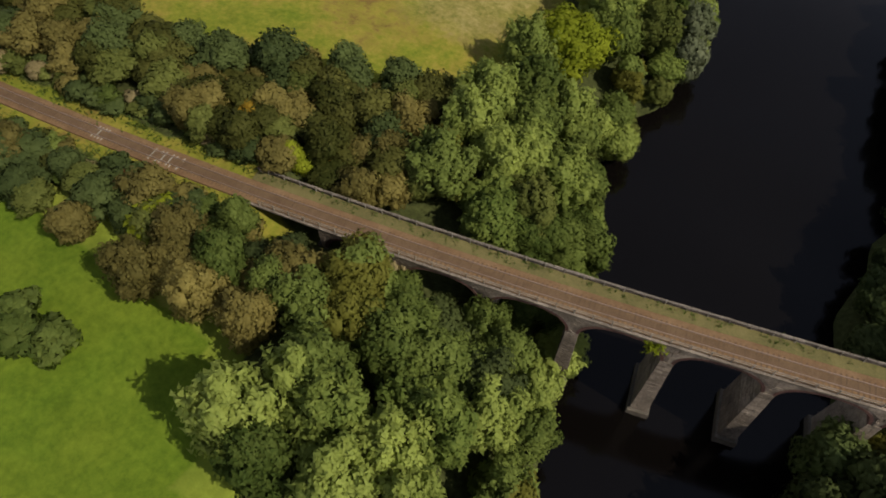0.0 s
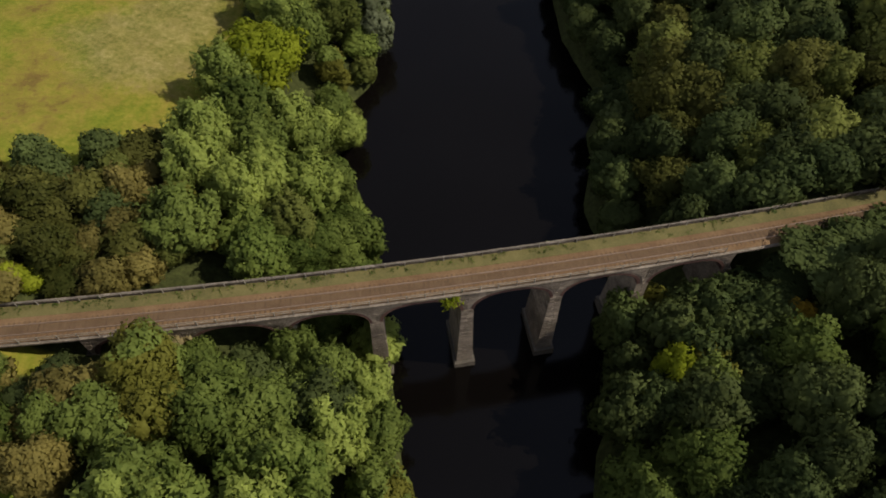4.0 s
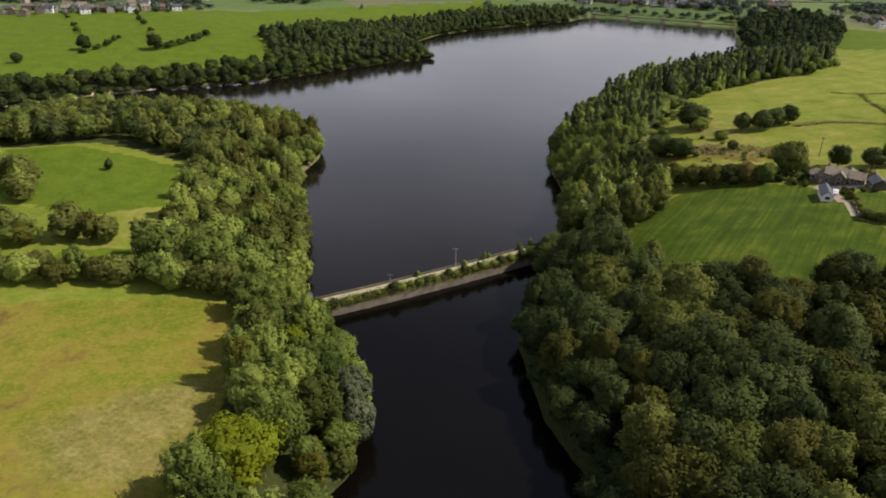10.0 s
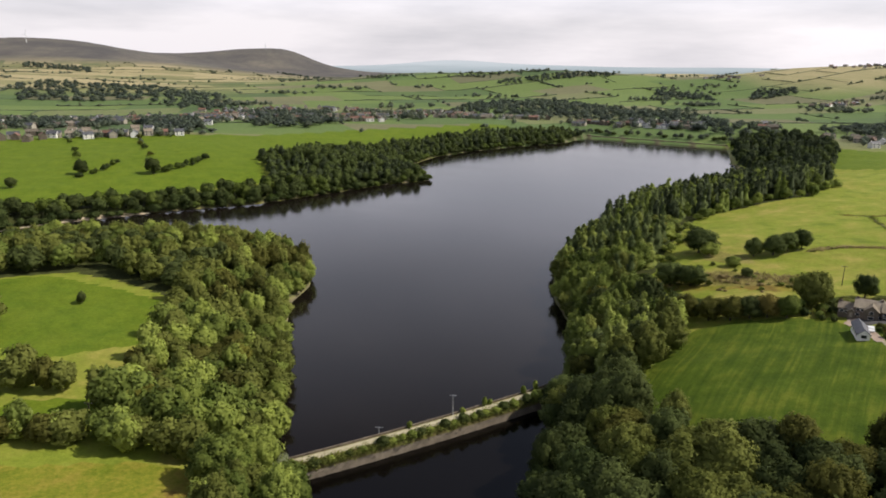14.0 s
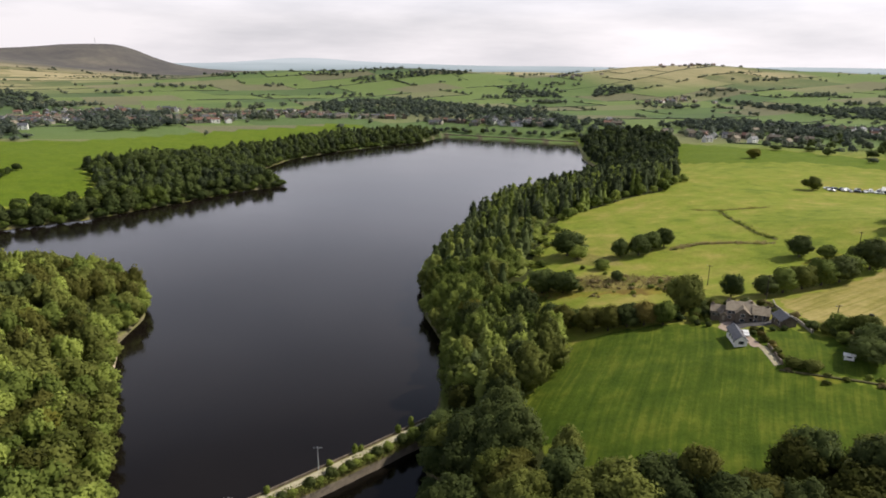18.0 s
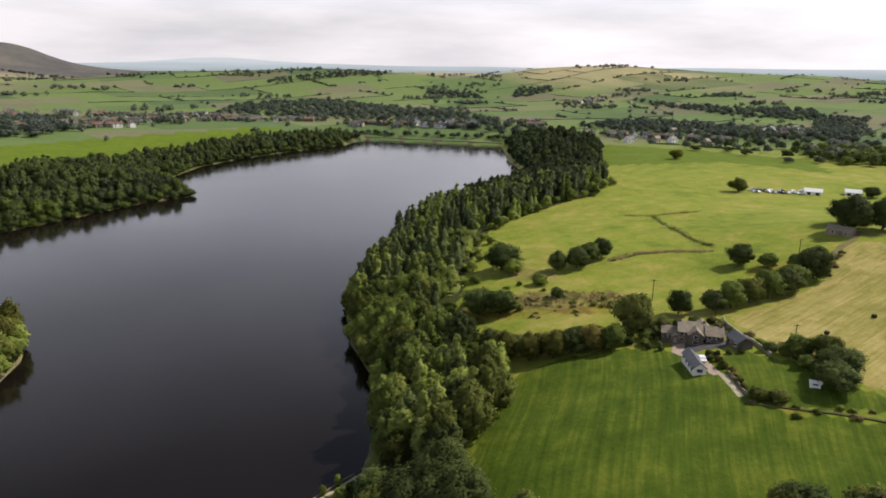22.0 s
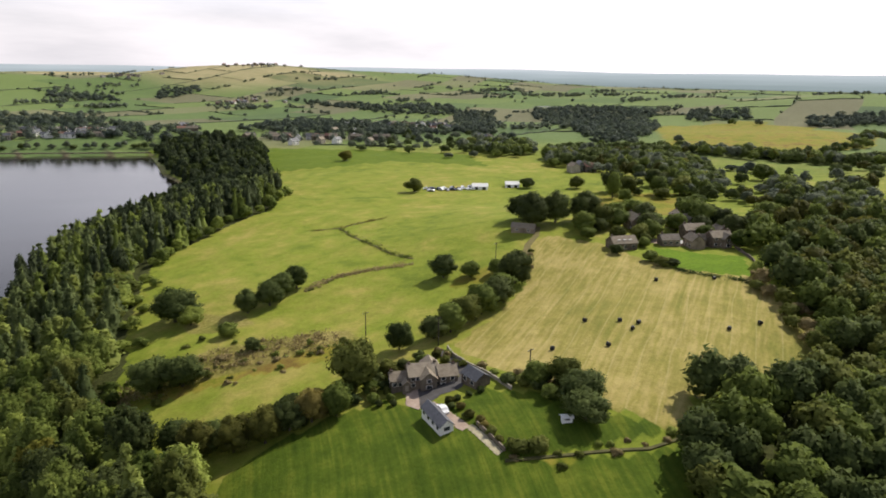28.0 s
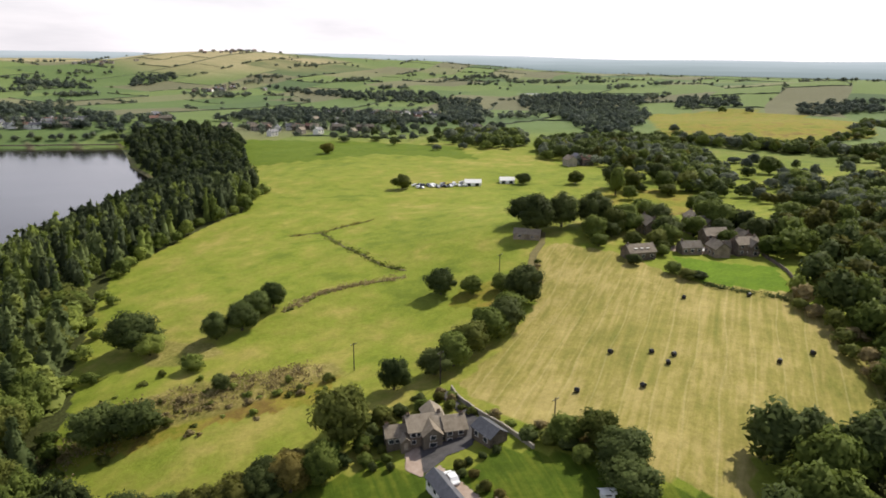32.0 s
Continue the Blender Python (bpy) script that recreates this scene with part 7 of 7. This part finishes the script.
bales = [(163, 206), (184, 210), (190, 202), (192, 197), (187, 196), (173, 195), (231, 213), (245, 199), (207, 177), (219, 173)]
first = bale(*bales[0], 0.4)
for i, (bx, by) in enumerate(bales[1:]):
    copy_thing(first, spot(bx, by, 0.7 * i))


def car(m, paint, label, group):
    c = thing("car", m, label, "car", group)
    bm = bmesh.new()
    prof = [(-2.1, 0.35), (-2.15, 0.75), (-1.5, 0.9), (-1.9 + 0.9, 1.42), (0.55, 1.42), (1.15, 0.95), (2.05, 0.8), (2.1, 0.35)]
    lo = [bm.verts.new((x, -0.85, z)) for x, z in prof]
    hi = [bm.verts.new((x, 0.85, z)) for x, z in prof]
    n = len(prof)
    for i in range(n):
        bm.faces.new((lo[i], lo[(i + 1) % n], hi[(i + 1) % n], hi[i]))
    bm.faces.new(lo[::-1])
    bm.faces.new(hi)
    bmesh.ops.recalc_face_normals(bm, faces=bm.faces)
    bmesh.ops.bevel(bm, geom=list(bm.edges), offset=0.06, segments=1, affect="EDGES")
    part("body", bm, paint, c)
    for x, w, t in ((0.86, 0.62, 0.62), (-1.26, 0.5, -0.75)):
        part("windscreen", box(0, 0, 0, 0.05, 1.4, w), GLASS, c, "dark glass", Matrix.Translation((x + (0.15 if x > 0 else -0.12), 0, 0.93)) @ Matrix.Rotation(-t, 4, "Y"))
    for s in (-1, 1):
        part("side_window", box(-0.2, s * 0.86, 0.98, 1.7, 0.04, 0.34), GLASS, c)
        for x in (-1.3, 1.3):
            bm = bmesh.new()
            bmesh.ops.create_cone(bm, cap_ends=True, segments=14, radius1=0.32, radius2=0.32, depth=0.2, matrix=Matrix.Translation((x, s * 0.8, 0.32)) @ Matrix.Rotation(math.pi / 2, 4, "X"))
            part("wheel", bm, RUBBER, c)
    return c


car(spot(122.2, 206.6, radians(70), 0.14), CAR_WHITE, "white car parked beside the outbuilding", "")
red_paint = material("red_car_paint", (0.35, 0.04, 0.03), 0.25)
for i, (cx, cy) in enumerate(((283, 231), (280, 236), (285, 234))):
    car(spot(cx, cy, 0.9, 0.14), (CAR_WHITE, red_paint, CAR_DARK)[i], ("white", "red", "dark")[i] + " car parked in the hamlet yard", "cars in the hamlet")
rng_k = random.Random(31)
park_proto = {}
for i in range(34):
    u = rng_k.random()
    cx, cy = 322 + 26 * u + rng_k.uniform(-4, 4), 424 - 22 * u + rng_k.uniform(-7, 7)
    kind = rng_k.choice(("white", "dark", "white", "grey"))
    paint = {"white": CAR_WHITE, "dark": CAR_DARK, "grey": POLE_GREY}[kind]
    m = spot(cx, cy, rng_k.uniform(0, 3.1))
    if kind not in park_proto:
        park_proto[kind] = car(m, paint, kind + " vehicle parked in the storage yard", "vehicles in the storage yard")
    else:
        copy_thing(park_proto[kind], m)
for gx, gy, gl in ((347, 403, 10), (369, 394, 9)):
    g = house(spot(gx, gy, radians(-45)), gl, 6, 1.9, 3.6, WHITE_PLASTIC, WHITE_PLASTIC, "white-roofed shed at the storage yard", 0, 0, 0, "sheds at the storage yard", "storage_shed")
    for dx in (-gl / 4, gl / 4):
        part("door", box(dx, -3.04, 0, 2.2, 0.08, 1.7), GLASS, g, "dark open doorway")

# ---- far villages ----
def cottage(m, length, width, eaves, ridge, wall, roof, label):
    h = house(m, length, width, eaves, ridge, wall, roof, label, 1, 0, 0, "houses of the far village")
    for x in (-length / 4, length / 4):
        for z in (0.9, 3.2):
            part("window", box(x, -width / 2, z, 1.3, 0.12, 1.2), GLASS, h)
    return h


PROTOS = [cottage(spot(-444, 707, 0.2), 10, 7, 4.6, 7.2, RENDER_WHITE, ROOF_SLATE, "white village house with a grey slate roof"),
          cottage(spot(-430, 716, 0.3), 9, 7, 4.8, 7.4, STONE_PALE, ROOF_STONE, "pale stone village house with a brown roof"),
          cottage(spot(-410, 722, 0.2), 14, 7, 4.6, 7.0, STONE_APRON, ROOF_BROWN, "dark stone terrace with a brown roof"),
          cottage(spot(-396, 728, 0.1), 9, 7, 4.4, 7.0, STONE_APRON, ROOF_RED, "brown stone village house with a red tile roof"),
          cottage(spot(-382, 735, 0.1), 12, 7.5, 4.8, 7.4, STONE_PALE, ROOF_SLATE, "pale stone village house with a slate roof")]
ROWS = [((-500, 672), (-330, 768), 17, 16), ((-690, 950), (-370, 915), 26, 30), ((-570, 1000), (-300, 1010), 24, 40), ((-600, 1120), (-300, 1180), 26, 60), ((-300, 1060), (-120, 1110), 16, 30), ((-130, 1130), (120, 1165), 22, 18), ((150, 1125), (330, 1035), 15, 16), ((240, 1140), (345, 1066), 8, 14),
        ((435, 890), (530, 700), 12, 16), ((440, 820), (480, 790), 5, 20), ((700, 930), (760, 850), 14, 40), ((600, 640), (590, 600), 4, 12), ((420, 1000), (450, 1085), 4, 14), ((780, 1630), (935, 1750), 8, 30), ((456, 410), (474, 398), 3, 4), ((-760, 860), (-480, 830), 24, 40), ((-830, 1040), (-560, 1060), 22, 40), ((-260, 985), (-140, 1020), 10, 14)]
rng_h = random.Random(77)
# houses told apart from the lake, then the rows of streets
for x, y, k in ((-476, 724, 2), (-464, 728, 2), (-446, 747, 1), (-431, 749, 1), (-659, 1018, 0), (-646, 1022, 0), (-648, 1060, 0), (-653, 1093, 0), (-517, 909, 0), (-547, 1010, 4), (-529, 1030, 0), (-392, 782, 1), (-377, 784, 0), (-375, 825, 0), (-350, 894, 0),
                (258, 1094, 0), (282, 1088, 1), (293, 1084, 0), (304, 1074, 4), (316, 1062, 1), (326, 1056, 4), (334, 1048, 0), (443, 1082, 0), (383, 790, 0), (554, 859, 1), (558, 822, 4), (430, 762, 0), (455, 746, 1), (466, 730, 0), (476, 684, 1), (819, 1680, 2), (860, 1674, 0), (911, 1658, 2), (948, 1627, 4)):
    copy_thing(PROTOS[k], spot(x, y, 0.4 + rng_h.uniform(-0.3, 0.3)))
street = []
for (ax, ay), (bx, by), n, spread in ROWS:
    near = max(ay, by) < 960
    n = int(n * (1.1 if near else 1.9))
    for k in range(n):
        u = (k + rng_h.random()) / n
        x, y = ax + (bx - ax) * u + rng_h.uniform(-spread, spread) * 0.6, ay + (by - ay) * u + rng_h.uniform(-spread, spread)
        turn = math.atan2(by - ay, bx - ax) + rng_h.choice((0, 0, 1.57)) + rng_h.uniform(-0.2, 0.2)
        if near:
            copy_thing(rng_h.choice(PROTOS), spot(x, y, turn))
        else:
            street.append((x, y, turn))
for cx, cy, sx, sy, n in ((-440, 1250, 60, 70, 26), (-380, 1350, 70, 60, 34), (-395, 1060, 40, 40, 20), (-270, 1390, 60, 50, 20), (-180, 1100, 50, 30, 16), (-90, 1300, 60, 40, 22), (-40, 1260, 40, 40, 10), (1290, 2380, 120, 60, 16), (820, 2250, 90, 60, 10), (700, 880, 60, 70, 20)):
    street += [(cx + rng_h.normalvariate(0, sx * 0.6), cy + rng_h.normalvariate(0, sy * 0.6), rng_h.choice((0.3, 1.87)) + rng_h.uniform(-0.3, 0.3)) for _ in range(n)]


def street_houses(spots):
    """The farther houses of the villages, walls, roofs and chimneys, as one mesh."""
    verts, faces, slots = [], [], []
    for x, y, turn in spots:
        z, c, s = ground_z(x, y), math.cos(turn), math.sin(turn)
        l, w, e = rng_h.uniform(4.2, 8.0), rng_h.uniform(3.2, 4.2), rng_h.uniform(3.6, 5.4)
        wall, roof = rng_h.choice((0, 0, 1, 2, 2)), rng_h.choice((3, 3, 4, 5))

        def put(points, rings, slot):
            base = len(verts)
            verts.extend((x + u * c - v * s, y + u * s + v * c, z + h) for u, v, h in points)
            faces.extend(tuple(base + i for i in r) for r in rings)
            slots.extend([slot] * len(rings))

        r = e + w * 0.62
        put([(-l, -w, -2), (l, -w, -2), (l, w, -2), (-l, w, -2), (-l, -w, e), (l, -w, e), (l, w, e), (-l, w, e), (-l, 0, r), (l, 0, r)], [(0, 1, 5, 4), (2, 3, 7, 6), (1, 2, 6, 9, 5), (3, 0, 4, 8, 7)], wall)
        o, k = l + 0.3, w + 0.35
        put([(-o, -k, e - 0.2), (o, -k, e - 0.2), (o, 0, r + 0.1), (-o, 0, r + 0.1), (o, k, e - 0.2), (-o, k, e - 0.2)], [(0, 1, 2, 3), (3, 2, 4, 5)], roof)
        put([(a * 0.5 + l - 0.8, b * 0.4, r + h) for h in (-0.8, 1.2) for a, b in ((-1, -1), (1, -1), (1, 1), (-1, 1))], [(0, 1, 5, 4), (1, 2, 6, 5), (2, 3, 7, 6), (3, 0, 4, 7), (4, 5, 6, 7)], wall)
        for u in (-0.5, 0.5):
            for h in (0.9, 2.9):
                put([(u * l - 0.7, -w - 0.03, h), (u * l + 0.7, -w - 0.03, h), (u * l + 0.7, -w - 0.03, h + 1.2), (u * l - 0.7, -w - 0.03, h + 1.2)], [(0, 1, 2, 3)], 6)
    me = mesh_from("village_houses", verts, faces, [STONE_APRON, RENDER_WHITE, STONE_PALE, ROOF_SLATE, ROOF_BROWN, ROOF_RED, GLASS])
    me.polygons.foreach_set("material_index", np.array(slots, np.int32))
    return tagged(new("village_houses", me), "stone and white houses of the far villages with slate roofs", "houses", kind="stuff")


street_houses([p for p in street if len(dry([p]))])
village_spots = []
for (ax, ay), (bx, by), n, spread in ROWS:
    for k in range(int(n * 2.2)):
        u = rng_h.uniform(-0.05, 1.05)
        village_spots.append((ax + (bx - ax) * u + rng_h.uniform(-spread, spread), ay + (by - ay) * u + rng_h.uniform(-spread, spread) * 1.5, rng_h.uniform(5, 10), rng_h.uniform(7, 12)))
joined_wood("village_trees", dry(village_spots), BROAD_FAR, [LEAF_HAZED, LEAF_HAZED_DARK], "garden trees among the far village houses", "trees")


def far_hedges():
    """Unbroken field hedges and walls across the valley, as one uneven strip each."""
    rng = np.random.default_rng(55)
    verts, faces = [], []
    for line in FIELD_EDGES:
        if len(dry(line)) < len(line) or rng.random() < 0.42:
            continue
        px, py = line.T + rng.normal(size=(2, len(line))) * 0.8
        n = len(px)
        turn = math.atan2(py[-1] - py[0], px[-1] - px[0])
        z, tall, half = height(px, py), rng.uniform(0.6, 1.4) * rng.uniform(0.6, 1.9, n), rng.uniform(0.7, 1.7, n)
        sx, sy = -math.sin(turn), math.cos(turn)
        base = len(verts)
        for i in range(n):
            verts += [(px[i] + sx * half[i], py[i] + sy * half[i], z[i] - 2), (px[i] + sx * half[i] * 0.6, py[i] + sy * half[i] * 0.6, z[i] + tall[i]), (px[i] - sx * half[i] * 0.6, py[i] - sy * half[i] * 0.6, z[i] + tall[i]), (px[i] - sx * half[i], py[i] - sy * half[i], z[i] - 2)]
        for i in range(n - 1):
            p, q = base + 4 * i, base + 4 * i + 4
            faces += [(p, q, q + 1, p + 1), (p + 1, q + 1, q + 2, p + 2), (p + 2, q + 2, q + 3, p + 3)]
    return tagged(new("field_hedges", mesh_from("field_hedges", verts, faces, LEAF_HAZED)), "thin dark hedges dividing the far fields", "hedge", kind="stuff")


far_hedges()
# dam: stone wall and grassed crest
dry_wall([(165, 1031), (248, 973), (331, 915)], 0.9, 0.8, "long stone wave wall on the dam crest")
bm = bmesh.new()
bmesh.ops.create_circle(bm, cap_ends=True, segments=40, radius=1.0, matrix=Matrix.Translation((1445, 1150, 13.6)) @ Matrix.Diagonal((86, 70, 1, 1)))
tagged(part("lake", bm, WATER), "small pale lake far down the valley", "lake", kind="structure")
# mast and turbine on the moor
for mx, my, tall, blades in ((-1300, 4250, 30, 0), (-2240, 3400, 42, 3)):
    mast = thing("wind_turbine" if blades else "mast", spot(mx, my), "white wind turbine on the moor" if blades else "thin mast on the moor top", "turbine" if blades else "mast")
    bm = bmesh.new()
    bmesh.ops.create_cone(bm, cap_ends=True, segments=8, radius1=1.6, radius2=0.9, depth=tall, matrix=Matrix.Translation((0, 0, tall / 2)))
    part("tower", bm, WHITE_PLASTIC if blades else POLE_GREY, mast)
    for k in range(blades):
        part("blade", box(0, 0, 0, 1.4, 0.4, 20), WHITE_PLASTIC, mast, "", Matrix.Translation((0, -1.4, tall)) @ Matrix.Rotation(k * 2.094 + 0.3, 4, "Y"))

# ---- blue distance beyond the last ridge: a glowing strip with painted haze ----
HAZE = bpy.data.materials.new("painted_haze")
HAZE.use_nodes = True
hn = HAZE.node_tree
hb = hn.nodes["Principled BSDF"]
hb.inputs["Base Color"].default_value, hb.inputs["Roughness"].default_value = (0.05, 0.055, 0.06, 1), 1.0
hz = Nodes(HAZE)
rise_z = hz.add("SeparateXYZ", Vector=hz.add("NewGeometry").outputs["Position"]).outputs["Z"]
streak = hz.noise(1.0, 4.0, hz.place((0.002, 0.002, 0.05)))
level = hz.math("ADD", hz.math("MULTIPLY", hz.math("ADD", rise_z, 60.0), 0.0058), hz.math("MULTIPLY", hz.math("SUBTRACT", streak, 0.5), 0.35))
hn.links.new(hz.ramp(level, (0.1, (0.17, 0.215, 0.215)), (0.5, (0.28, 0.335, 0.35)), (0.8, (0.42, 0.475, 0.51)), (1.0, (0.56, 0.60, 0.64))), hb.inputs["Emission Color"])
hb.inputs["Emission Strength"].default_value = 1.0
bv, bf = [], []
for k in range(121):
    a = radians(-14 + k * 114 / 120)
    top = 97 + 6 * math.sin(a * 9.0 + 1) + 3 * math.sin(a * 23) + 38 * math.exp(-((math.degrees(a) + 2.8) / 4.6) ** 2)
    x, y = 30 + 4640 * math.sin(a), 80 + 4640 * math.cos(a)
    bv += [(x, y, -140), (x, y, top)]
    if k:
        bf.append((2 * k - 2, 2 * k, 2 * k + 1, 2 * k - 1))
tagged(new("backdrop", mesh_from("backdrop", bv, bf, HAZE)), "glowing backdrop strip painted with pale blue-grey horizon haze", "backdrop", kind="structure")
